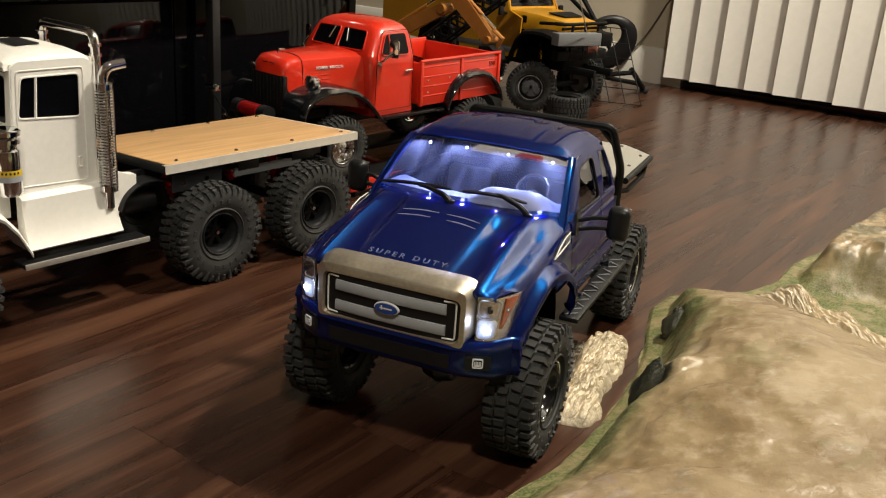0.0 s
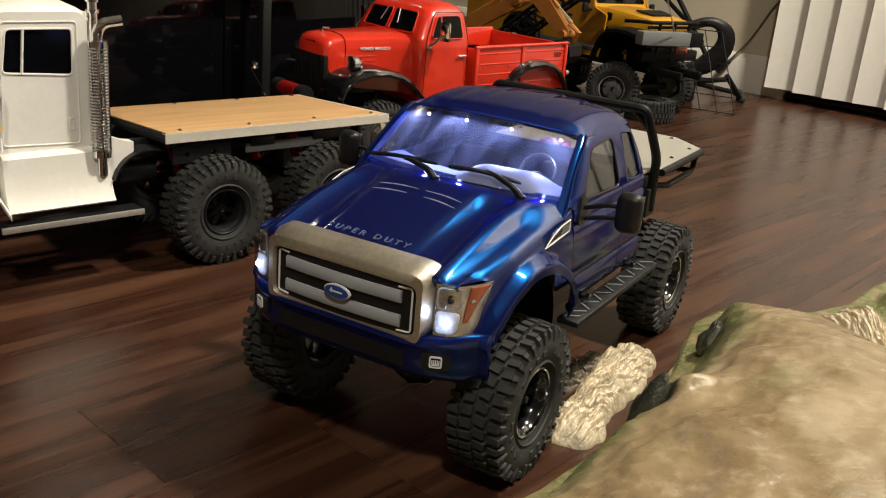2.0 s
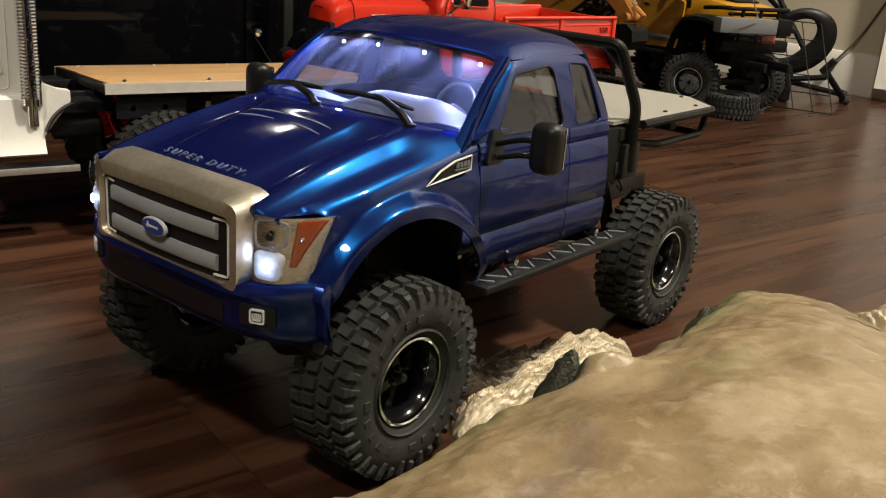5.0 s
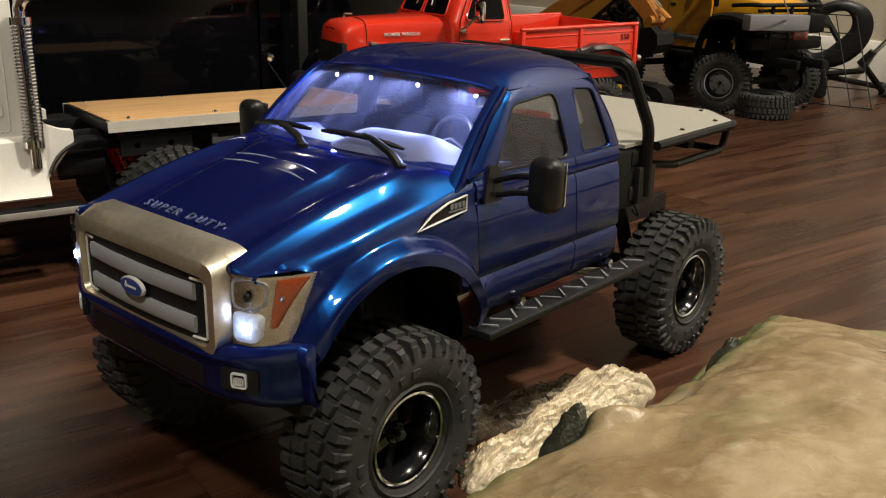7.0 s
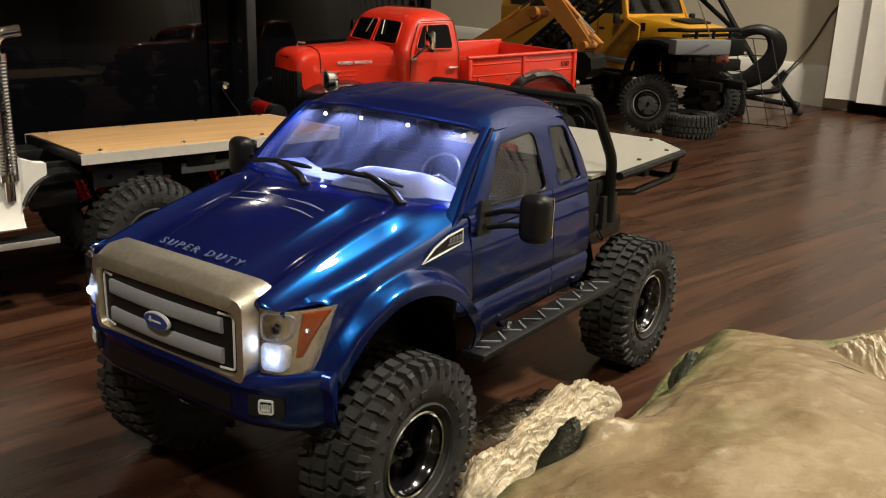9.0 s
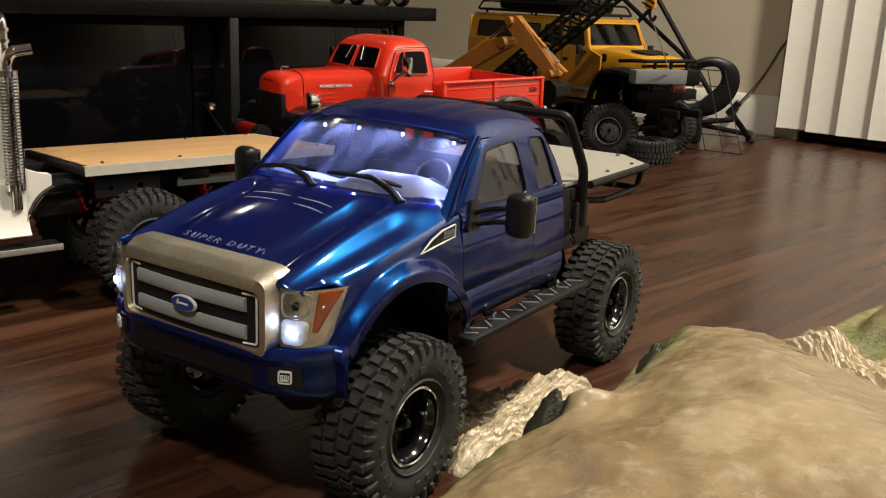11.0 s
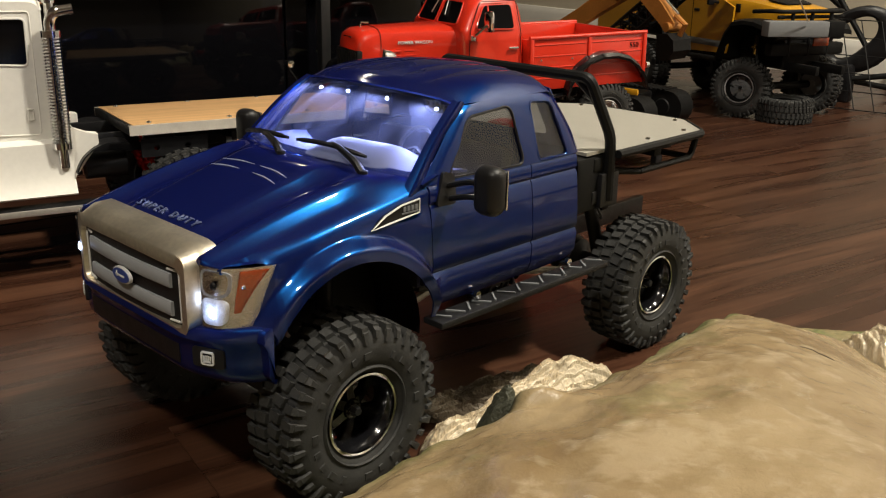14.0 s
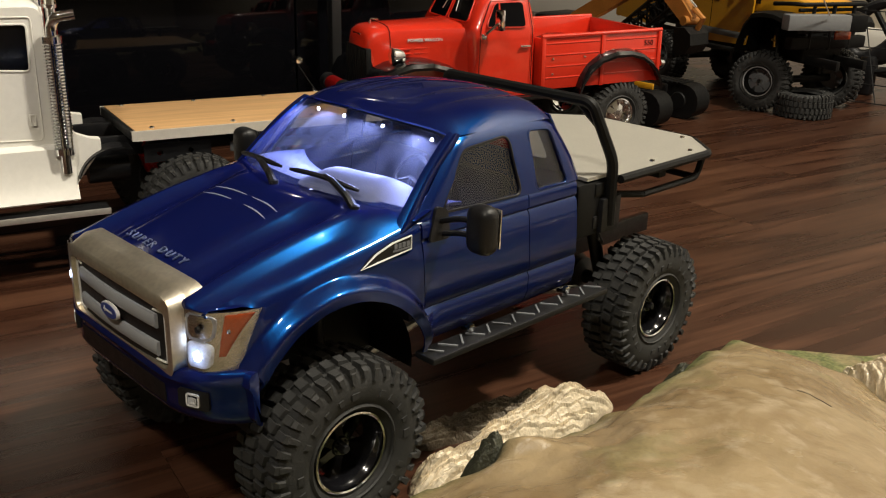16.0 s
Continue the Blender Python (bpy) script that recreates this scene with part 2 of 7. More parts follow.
def grid(bm, f, us, vs):
    """A sheet f(u, v) over two lists."""
    g = [[bm.verts.new(f(u, v)) for v in vs] for u in us]
    for a, b in zip(g, g[1:]):
        for j in range(len(vs) - 1):
            bm.faces.new((a[j], a[j + 1], b[j + 1], b[j]))
    return bm


def steps(a, b, n):
    return [a + (b - a) * i / n for i in range(n + 1)]


def thicken(bm, t):
    bmesh.ops.recalc_face_normals(bm, faces=bm.faces)
    bmesh.ops.solidify(bm, geom=bm.faces[:], thickness=t)
    return bm


def lettering(name, text, size, m, mat, parent, depth=0.0004):
    """Raised letters; the text runs along local x in the plane z = 0."""
    cu = bpy.data.curves.new(name, "FONT")
    cu.body, cu.size, cu.extrude, cu.align_x, cu.align_y = text, size, depth, "CENTER", "CENTER"
    cu.resolution_u = 2
    tmp = bpy.data.objects.new(name, cu)
    me = bpy.data.meshes.new_from_object(tmp)
    me.materials.clear()
    me.materials.append(mat)
    bpy.data.objects.remove(tmp)
    ob = new(name, me)
    ob.parent = parent
    ob.matrix_basis = m
    return ob


def frame_of(o, x, y):
    """A pose with its origin at o and its x and y axes along those vectors."""
    x, y = Vector(x).normalized(), Vector(y)
    z = x.cross(y).normalized()
    y = z.cross(x)
    m = Matrix((x, y, z)).transposed().to_4x4()
    m.translation = o
    return m


def line_table(tab, v):
    if v <= tab[0][0]:
        return tab[0][1]
    for (a, p), (b, q) in zip(tab, tab[1:]):
        if v <= b:
            return p + (q - p) * (v - a) / (b - a)
    return tab[-1][1]


def wood_floor_material():
    m = bpy.data.materials.new("dark_walnut_laminate")
    m.use_nodes = True
    n, l = m.node_tree.nodes, m.node_tree.links
    b = n["Principled BSDF"]
    tc = n.new("ShaderNodeTexCoord")
    info = n.new("ShaderNodeObjectInfo")
    shift = n.new("ShaderNodeVectorMath")
    shift.operation = "MULTIPLY_ADD"
    l.new(info.outputs["Random"], shift.inputs[0])
    shift.inputs[1].default_value = (7.0, 13.0, 3.0)
    l.new(tc.outputs["Object"], shift.inputs[2])
    mp = n.new("ShaderNodeMapping")
    mp.inputs["Scale"].default_value = (34, 2.2, 34)
    l.new(shift.outputs[0], mp.inputs["Vector"])
    g1 = n.new("ShaderNodeTexNoise")
    g1.inputs["Scale"].default_value, g1.inputs["Detail"].default_value, g1.inputs["Distortion"].default_value = 1.0, 8, 1.2
    g1.inputs["Roughness"].default_value = 0.50
    l.new(mp.outputs[0], g1.inputs["Vector"])
    mp2 = n.new("ShaderNodeMapping")
    mp2.inputs["Scale"].default_value = (300, 7, 300)
    l.new(shift.outputs[0], mp2.inputs["Vector"])
    g2 = n.new("ShaderNodeTexNoise")
    g2.inputs["Scale"].default_value, g2.inputs["Detail"].default_value = 1.0, 5
    l.new(mp2.outputs[0], g2.inputs["Vector"])
    add = n.new("ShaderNodeMath")
    add.operation = "MULTIPLY_ADD"
    add.inputs[1].default_value = 0.45
    l.new(g2.outputs["Fac"], add.inputs[0])
    l.new(g1.outputs["Fac"], add.inputs[2])
    ramp = n.new("ShaderNodeValToRGB")
    e = ramp.color_ramp.elements
    e[0].position, e[0].color = 0.34, (0.016, 0.0070, 0.0046, 1)
    e[1].position, e[1].color = 0.98, (0.094, 0.042, 0.023, 1)
    mid = e.new(0.70)
    mid.color = (0.036, 0.0140, 0.0076, 1)
    l.new(add.outputs[0], ramp.inputs[0])
    hsv = n.new("ShaderNodeHueSaturation")
    rv = n.new("ShaderNodeMapRange")
    rv.inputs["To Min"].default_value, rv.inputs["To Max"].default_value = 0.88, 1.16
    l.new(info.outputs["Random"], rv.inputs["Value"])
    l.new(rv.outputs[0], hsv.inputs["Value"])
    l.new(ramp.outputs[0], hsv.inputs["Color"])
    l.new(hsv.outputs[0], b.inputs["Base Color"])
    rr = n.new("ShaderNodeMapRange")
    rr.inputs["From Min"].default_value, rr.inputs["From Max"].default_value = 0.3, 0.8
    rr.inputs["To Min"].default_value, rr.inputs["To Max"].default_value = 0.25, 0.33
    l.new(g1.outputs["Fac"], rr.inputs["Value"])
    l.new(rr.outputs[0], b.inputs["Roughness"])
    b.inputs["Specular IOR Level"].default_value = 0.42
    bp = n.new("ShaderNodeBump")
    bp.inputs["Strength"].default_value, bp.inputs["Distance"].default_value = 0.30, 0.0006
    l.new(add.outputs[0], bp.inputs["Height"])
    l.new(bp.outputs[0], b.inputs["Normal"])
    return m


FLOORWOOD = wood_floor_material()

# ---- the room ----
X0, X1, Y0, Y1, HIGH = -4.2, 6.4, -4.6, 2.0, 2.44


ROOM = Matrix.Translation((-0.17, Y1, 0)) @ pose(0, 0, 0, 0, 0, -12.0) @ Matrix.Translation((0.17, -Y1, 0))


def slab(name, lo, hi, mat, label, category, bevel=0.0):
    c = [(a + b) / 2 for a, b in zip(lo, hi)]
    s = [b - a for a, b in zip(lo, hi)]
    ob = tagged(part(name, box(B(), c, s, bevel), mat), label, category, kind="structure")
    ob.matrix_world = ROOM
    return ob


floor = slab("floor", (X0, Y0, -0.06), (X1, Y1, -0.0075), material("floor_underlay", (0.012, 0.006, 0.004), 0.8), "dark walnut laminate floor with glossy planks", "floor")
ceiling = slab("ceiling", (X0, Y0, HIGH), (X1, Y1, HIGH + 0.1), material("ceiling_paint", (0.7, 0.67, 0.6), 0.9), "plain pale ceiling above the room", "ceiling")
slab("wall_south", (X0 - 0.1, Y0 - 0.1, 0), (X1 + 0.1, Y0, HIGH), WALL, "plain beige painted wall behind the viewer", "wall")
slab("wall_east", (X1, Y0, 0), (X1 + 0.1, Y1, HIGH), WALL, "plain beige painted wall at the room's side", "wall")
slab("wall_west", (X0 - 0.1, Y0, 0), (X0, Y1, HIGH), WALL, "plain beige painted wall at the room's side", "wall")

# north wall with the glazed door's opening behind the blinds
DOOR_L, DOOR_R, DOOR_T = -0.145, 1.675, 2.05
slab("wall_north", (X0, Y1, 0), (DOOR_L, Y1 + 0.1, HIGH), WALL, "beige painted wall with a white baseboard", "wall")
slab("wall_north", (DOOR_R, Y1, 0), (X1, Y1 + 0.1, HIGH), WALL, "beige painted wall beside the glazed door", "wall")
slab("wall_north", (DOOR_L, Y1, DOOR_T), (DOOR_R, Y1 + 0.1, HIGH), WALL, "beige painted wall above the glazed door", "wall")
slab("night_backdrop", (DOOR_L - 0.4, Y1 + 0.6, -0.1), (DOOR_R + 0.4, Y1 + 0.65, HIGH), material("night", (0.004, 0.004, 0.005), 0.9), "black night outside the glazed door", "backdrop")
bb = B()
prof = [(Y1, 0.0), (Y1 - 0.014, 0.0), (Y1 - 0.014, 0.075), (Y1 - 0.009, 0.088), (Y1 - 0.005, 0.095), (Y1, 0.097)]
loft(bb, [[(x, y, z) for y, z in prof] for x in (X0, DOOR_L - 0.005)])
board_trim = tagged(part("baseboard", bb, TRIM), "white moulded wooden baseboard along the wall", "baseboard", kind="structure")

board_trim.matrix_world = ROOM

# sliding glass door behind the blinds
door = tagged(new("door_1"), "sliding glass door with an aluminium frame behind blinds", "door", kind="structure")
door.matrix_world = ROOM
for x in (DOOR_L + 0.03, (DOOR_L + DOOR_R) / 2, DOOR_R - 0.03):
    part("door_frame", box(B(), (x, Y1 + 0.04, DOOR_T / 2), (0.06, 0.05, DOOR_T), 0.004), STEEL, door)
# sill coloured black to give the band of shade below the blinds
part("sill", box(B(), ((DOOR_L + DOOR_R) / 2, Y1 + 0.03, 0.011), (DOOR_R - DOOR_L, 0.09, 0.022), 0.003), GLOSSBLACK, door)
part("pane", box(B(), ((DOOR_L + DOOR_R) / 2, Y1 + 0.045, 1.03), (DOOR_R - DOOR_L - 0.06, 0.006, 2.0)), GLOSSBLACK, door)


# vertical blinds: each slat hangs turned, its edges curved
blinds = tagged(new("vertical_blinds"), "closed white vinyl vertical blinds hanging before the glass door", "blinds")
blinds.matrix_world = ROOM
sb = B()
for zz in (0,):
    w, h = 0.089, 2.02
    arc = [(-w / 2 + w * i / 6, 0.007 * (1 - (2 * i / 6 - 1) ** 2)) for i in range(7)]
    ring = arc + [(x, y - 0.0012) for x, y in arc[::-1]]
    loft(sb, [[(x, y, z) for x, y in ring] for z in (0, h)])
slat = part("slat", sb, BLIND, blinds)
N = 25
for i in range(N):
    x = -0.139 + i * 0.0745
    m = pose(x, Y1 - 0.055, 0.026 + 0.004 * random.random(), 0, 0, 9 + random.uniform(-2.5, 2.5))
    if i == 0:
        slat.matrix_basis = m
    else:
        again(slat, m)
part("headrail", box(B(), ((DOOR_L + DOOR_R) / 2, Y1 - 0.055, 2.075), (DOOR_R - DOOR_L + 0.1, 0.04, 0.04), 0.003), TRIM, blinds)
# ---- black media console ----
MIRRORGLASS = material("black_glass_front", (0.003, 0.003, 0.004), 0.05, 0.0, 20, 0.1, 0.0, 0.0, 8.0, 0.24)
POSTGREY = material("charcoal_post", (0.009, 0.009, 0.0095), 0.45, 0.0, 90, 0.12, 0.05)
# its front runs along x from -CL to 0, its depth along y
CL, CD, CT = 1.66, 0.42, 0.264
console = thing("media_console", pose(-0.545, 0.955, 0, 0, 0, 76.0), "long black gloss media console with black glass doors", "cabinet")
part("top", box(B(), (-CL / 2, CD / 2, CT + 0.011), (CL, CD, 0.022), 0.0015), CONSOLE, console)
for x in (-0.043, -CL + 0.043):
    part("side_panel", box(B(), (x, CD / 2 + 0.02, CT / 2), (0.018, CD - 0.05, CT), 0.001), CONSOLE, console)
part("plinth", box(B(), (-CL / 2, CD / 2 + 0.035, 0.014), (CL - 0.11, CD - 0.07, 0.028), 0.001), CONSOLE, console)
part("back_panel", box(B(), (-CL / 2, CD - 0.012, 0.146), (CL - 0.106, 0.010, 0.235)), CONSOLE, console)
DOORW = (CL - 0.108) / 4
for k in range(4):
    x = -0.054 - DOORW * (k + 0.5)
    part("glass_door", box(B(), (x, 0.050, 0.146), (DOORW - 0.003, 0.006, 0.230), 0.001), MIRRORGLASS, console, "black glass door")
for x in (-0.396, -0.396 - 2 * DOORW):
    part("post", box(B(), (x, 0.010, CT / 2), (0.015, 0.018, CT), 0.0015), POSTGREY, console, "charcoal front post")


# ---- wheels ----


def lug(bm, a, b, c, r, depth, taper=0.87):
    """A tread block: corners given as (x, angle), raised from radius r."""
    base, top = [], []
    cx = sum(p[0] for p in (a, b, c[0], c[1])) / 4
    ca = sum(p[1] for p in (a, b, c[0], c[1])) / 4
    for x, t in (a, b, c[1], c[0]):
        base.append((x, math.cos(t) * (r - 0.001), math.sin(t) * (r - 0.001)))
        x2, t2 = cx + (x - cx) * taper, ca + (t - ca) * taper
        top.append((x2, math.cos(t2) * (r + depth), math.sin(t2) * (r + depth)))
    loft(bm, [base, top])


def tyre_mesh(R, w, r_rim, n=38, depth=0.0030):
    """A chunky off-road tyre: rounded carcass, two rows of staggered centre blocks, shoulder blocks, sidewall ribs."""
    bm = B()
    c = R - depth
    h = w / 2
    prof = [(-h * 0.72, r_rim), (-h * 0.80, r_rim + 0.002), (-h * 0.98, r_rim + (c - r_rim) * 0.35), (-h * 1.0, r_rim + (c - r_rim) * 0.6),
            (-h * 0.93, c - 0.004), (-h * 0.80, c - 0.0008), (-h * 0.4, c), (0, c + 0.0003), (h * 0.4, c), (h * 0.80, c - 0.0008), (h * 0.93, c - 0.004),
            (h * 1.0, r_rim + (c - r_rim) * 0.6), (h * 0.98, r_rim + (c - r_rim) * 0.35), (h * 0.80, r_rim + 0.002), (h * 0.72, r_rim)]
    lathe(bm, prof, 56)
    for s in (-1, 1):
        q = r_rim + (c - r_rim) * 0.18
        lathe(bm, [(s * h * 0.90, q - 0.0006), (s * h * 0.965, q), (s * h * 0.90, q + 0.0016)], 48)
    carcass, bm = bm, B()
    d = 2 * math.pi / n
    for k in range(n):
        t = k * d
        for s in (-1, 1):
            o = 0 if s > 0 else d / 2
            # inner blocks, skewed
            lug(bm, (s * h * 0.04, t + o), (s * h * 0.50, t + o + d * 0.10), ((s * h * 0.04, t + o + d * 0.68), (s * h * 0.44, t + o + d * 0.80)), c, depth)
            # shoulder blocks, alternating long and short
            e = 0.97 if k % 2 else 0.90
            lug(bm, (s * h * 0.55, t + o + d * 0.30), (s * h * e, t + o + d * 0.34), ((s * h * 0.52, t + o + d * 0.92), (s * h * e, t + o + d * 0.88)), c - 0.0006, depth)
            # lugs that run down the sidewall
            xs = s * h
            ang0, ang1 = t + o + d * 0.36, t + o + d * 0.86
            r1, r2 = c - 0.0005, c - (c - r_rim) * (0.30 if k % 2 else 0.20)
            ring1 = [(xs * 0.86, math.cos(a) * r, math.sin(a) * r) for a, r in ((ang0, r1 + 0.002), (ang1, r1 + 0.002), (ang1, r2), (ang0, r2))]
            ring2 = [(xs * f, math.cos(a) * r, math.sin(a) * r) for f, a, r in ((0.985, ang0 + 0.01, r1), (0.985, ang1 - 0.01, r1), (1.03, ang1 - 0.02, r2 + 0.001), (1.03, ang0 + 0.02, r2 + 0.001))]
            loft(bm, [ring1, ring2])
    for s in (-1, 1):
        for k in range(24):
            if k % 12 in (5, 11):
                continue
            a = 2 * math.pi * k / 24
            q0, q1 = r_rim + (c - r_rim) * 0.40, r_rim + (c - r_rim) * 0.56
            da = 0.045 if k % 3 else 0.075
            lo = [(s * h * 0.97, math.cos(a + e) * q, math.sin(a + e) * q) for e, q in ((-da, q0), (da, q0), (da, q1), (-da, q1))]
            hi = [(s * h * 1.022, math.cos(a + e) * q, math.sin(a + e) * q) for e, q in ((-da * 0.9, q0 + 0.0003), (da * 0.9, q0 + 0.0003), (da * 0.9, q1 - 0.0003), (-da * 0.9, q1 - 0.0003))]
            loft(bm, [lo, hi])
    return carcass, bm


def tyre_parts(parent, R, w, r):
    carcass, blocks = tyre_mesh(R, w, r)
    part("tyre", carcass, RUBBER, parent, "black rubber tyre")
    part("tread", blocks, RUBBER, parent, "chunky black tread blocks")["kind"] = "stuff"


def rim_mesh(r, w, dish=0.4):
    """A barrel with a deep dish."""
    h = w / 2
    prof = [(-h * 0.75, r * 0.98), (-h * 0.8, r * 1.04), (-h * 0.70, r * 1.0), (-h * 0.5, r * 0.82), (h * 0.45, r * 0.82), (h * 0.62, r * 0.90), (h * 0.72, r * 0.955),
            (h * 0.80, r * 0.965), (h * 0.82, r * 1.02), (h * 0.76, r * 1.04)]
    return lathe(B(), prof, 40)


def spoke_mesh(r, w, n, x0, width=0.30):
    """Spokes and a centre boss, one casting."""
    bm = B()
    for k in range(n):
        a = 2 * math.pi * k / n
        m = Matrix.Rotation(a, 4, "X")
        ra, rb = r * 0.16, r * 0.86
        q = r * width / 2
        rings = []
        for f, dx, ww in ((0, 0.002, 1.0), (0.5, 0.0, 0.85), (1, -0.003, 1.15)):
            rr = ra + (rb - ra) * f
            ring = [(x0 + dx, -q * ww * 0.7, rr), (x0 + dx, q * ww * 0.7, rr), (x0 + dx - 0.004, q * ww, rr), (x0 + dx - 0.004, -q * ww, rr)]
            rings.append([m @ Vector(p) for p in ring])
        loft(bm, rings)
    lathe(bm, [(x0 - 0.006, 0.0001), (x0 - 0.006, r * 0.26), (x0 + 0.001, r * 0.26), (x0 + 0.003, r * 0.22), (x0 + 0.003, 0.0001)], 20)
    for k in range(n):
        a = 2 * math.pi * (k + 0.5) / n
        m = Matrix.Translation((0, math.cos(a) * r * 0.17, math.sin(a) * r * 0.17))
        b2 = B()
        lathe(b2, [(x0, 0.0001), (x0, r * 0.03), (x0 + 0.0045, r * 0.03), (x0 + 0.0045, 0.0001)], 6)
        tmp = bpy.data.meshes.new("t")
        bmesh.ops.transform(b2, matrix=m, verts=b2.verts)
        b2.to_mesh(tmp)
        b2.free()
        bm.from_mesh(tmp)
        bpy.data.meshes.remove(tmp)
    return bm


WHEELS = {}


def wheel(kind, parent, m, R, w, r, spokes, rim_mat, lip_mat, spoke_mat, nut_mat, dish=0.010, width=0.30):
    """One wheel under its vehicle: tyre, rim, lip ring, spokes and hub nut. Local +x points outwards."""
    if kind in WHEELS:
        src = WHEELS[kind]
        top = src.copy()
        scene.collection.objects.link(top)
        top.parent, top.matrix_basis = parent, m
        for c in src.children:
            o = c.copy()
            scene.collection.objects.link(o)
            o.parent = top
        return top
    top = part("wheel", rim_mesh(r, w), rim_mat, parent)
    top.matrix_basis = m
    h = w / 2
    tyre_parts(top, R, w, r)
    lp = lathe(B(), [(h * 0.74, r * 1.035), (h * 0.83, r * 1.03), (h * 0.85, r * 0.99), (h * 0.82, r * 0.955), (h * 0.74, r * 0.95)], 48)
    part("lip_ring", lp, lip_mat, top, "bright rim lip")
    part("spokes", spoke_mesh(r, w, spokes, h * 0.74 - dish, width), spoke_mat, top)
    nb = lathe(B(), [(h * 0.74 - dish, r * 0.13), (h * 0.74 - dish + 0.006, r * 0.13), (h * 0.74 - dish + 0.008, r * 0.10), (h * 0.74 - dish + 0.008, 0.0001)], 6)
    part("hub_nut", nb, nut_mat, top)
    WHEELS[kind] = top
    return top


def side_pose(x, y, z, turn=0):
    """A wheel's pose: outwards on the side of the sign of x."""
    return pose(x, y, z, 0, 0, (0 if x > 0 else 180) + turn)


# ---- blue pickup ----
blue = thing("model_pickup_truck", pose(0, 0, 0), "metallic blue scale-model pickup truck with flat deck and big tyres", "model truck", "model trucks")
WB = 0.313
for x, y in ((0.0885, 0), (0.0830, WB), (-0.0885, 0), (-0.0830, WB)):
    wheel("blue", blue, side_pose(x, y, 0.0555 if y == 0 else 0.0530, 0) @ pose(0, 0, 0, 17 * y * 100, 0, 0) @ Matrix.Scale(1 if y == 0 else 0.955, 4), 0.0555, 0.0415, 0.0245, 6, GLOSSBLACK, CHROME, GLOSSBLACK, BLACK, 0.011, 0.34)

# shape of the shell: half width, hood line, shoulder line, lower edge along the truck
SHOULD = [(-0.074, 0.151), (-0.05, 0.1555), (0.0, 0.165), (0.03, 0.170), (0.064, 0.1765)]
HALF = [(-0.074, 0.077), (-0.06, 0.083), (-0.045, 0.0875), (-0.02, 0.0905), (0.03, 0.0915), (0.22, 0.0905)]
ARCH_R, ARCH_Z = 0.0575, 0.087


def arch_z(y, low):
    if abs(y - 0.004) < ARCH_R:
        return max(low, ARCH_Z + math.sqrt(ARCH_R ** 2 - (y - 0.004) ** 2))
    return low


def low_edge(y):
    base = line_table([(-0.074, 0.114), (-0.05, 0.112), (-0.049, 0.100), (0.05, 0.096), (0.22, 0.099)], y)
    return arch_z(y, base)


def flare(y, z):
    d = math.hypot(y - 0.004, z - ARCH_Z)
    if z < ARCH_Z - 0.005:
        d = abs(y - 0.004)
    t = max(0, min(1, (d - ARCH_R - 0.0060) / 0.0075))
    return 0.0088 * (1 - t * t * (3 - 2 * t))


def hood_z(y):
    return 0.1763 + 0.19 * y - 1.05 * y * y


def head_y(a):
    """Front face of the headlights at the half width a."""
    return -0.0768 + (a - 0.0635) * 0.35 + max(0, a - 0.0740) ** 2 * 105


def hood_points(y):
    """Half section of the bonnet and wing top from the middle to the wing's shoulder."""
    zc, zs, w = hood_z(y), line_table(SHOULD, y), line_table(HALF, y)
    k = max(0, min(1, (y + 0.068) / 0.11))
    bulge = 0.0048 * k * k * (3 - 2 * k)
    pts = [(0, zc + bulge), (0.012, zc + bulge), (0.030, zc + bulge - 0.0004), (0.0375, zc + bulge - 0.0012), (0.0390, zc + bulge - 0.0022), (0.0425, zc - 0.0022), (0.048, zc - 0.0034), (0.0545, zc - 0.0034), (0.0600, zc - 0.0012),
           (0.0635, zc + 0.0007), (0.0665, zc + 0.0002), (0.0695, zc - 0.0020), (0.0730, zc * 0.62 + zs * 0.38 - 0.0018), (0.0775, zc * 0.30 + zs * 0.70 - 0.0006), (w - 0.0080, zs + 0.0018), (w - 0.0048, zs - 0.0002), (w - 0.0022, zs - 0.0026), (w - 0.0010, zs - 0.0062)]
    if y < -0.040:
        lift = min(1, (-0.040 - y) / 0.012)
        pts = [(x, max(z, z + (0.1540 - z) * lift)) for x, z in pts]
    out, last = [], -1.0
    for n, (x, z) in enumerate(pts):
        last = max(last + 0.0002, min(x, w - 0.002 + 0.0001 * n))
        out.append((last, z))
    return out


def hood_row(y0):
    """The section at a row, bent to the grille and headlights in front and to the windscreen behind."""
    out = []
    for n, (x, _) in enumerate(hood_points(y0)):
        y = y0
        if y0 < -0.03:
            front = min(-0.046, head_y(x) + 0.0004) if x > 0.064 else -0.0745
            y = front + (-0.03 - front) * (y0 + 0.0745) / 0.0445
        elif y0 > 0:
            y = y0 / 0.064 * (0.0590 - 0.0275 * (1 - min(1, x / 0.0835) ** 2) + (0.005 if x > 0.080 else 0))
        x2, z2 = hood_points(y)[n]
        if y0 > 0.012 and x2 < 0.080:
            k = min(1, (y0 - 0.012) / 0.052)
            k = k * k * (3 - 2 * k)
            z2 = z2 * (1 - k) + (0.1797 + 0.0060 * (1 - (x2 / 0.0842) ** 2)) * k
        out.append((x2, y, z2))
    return out


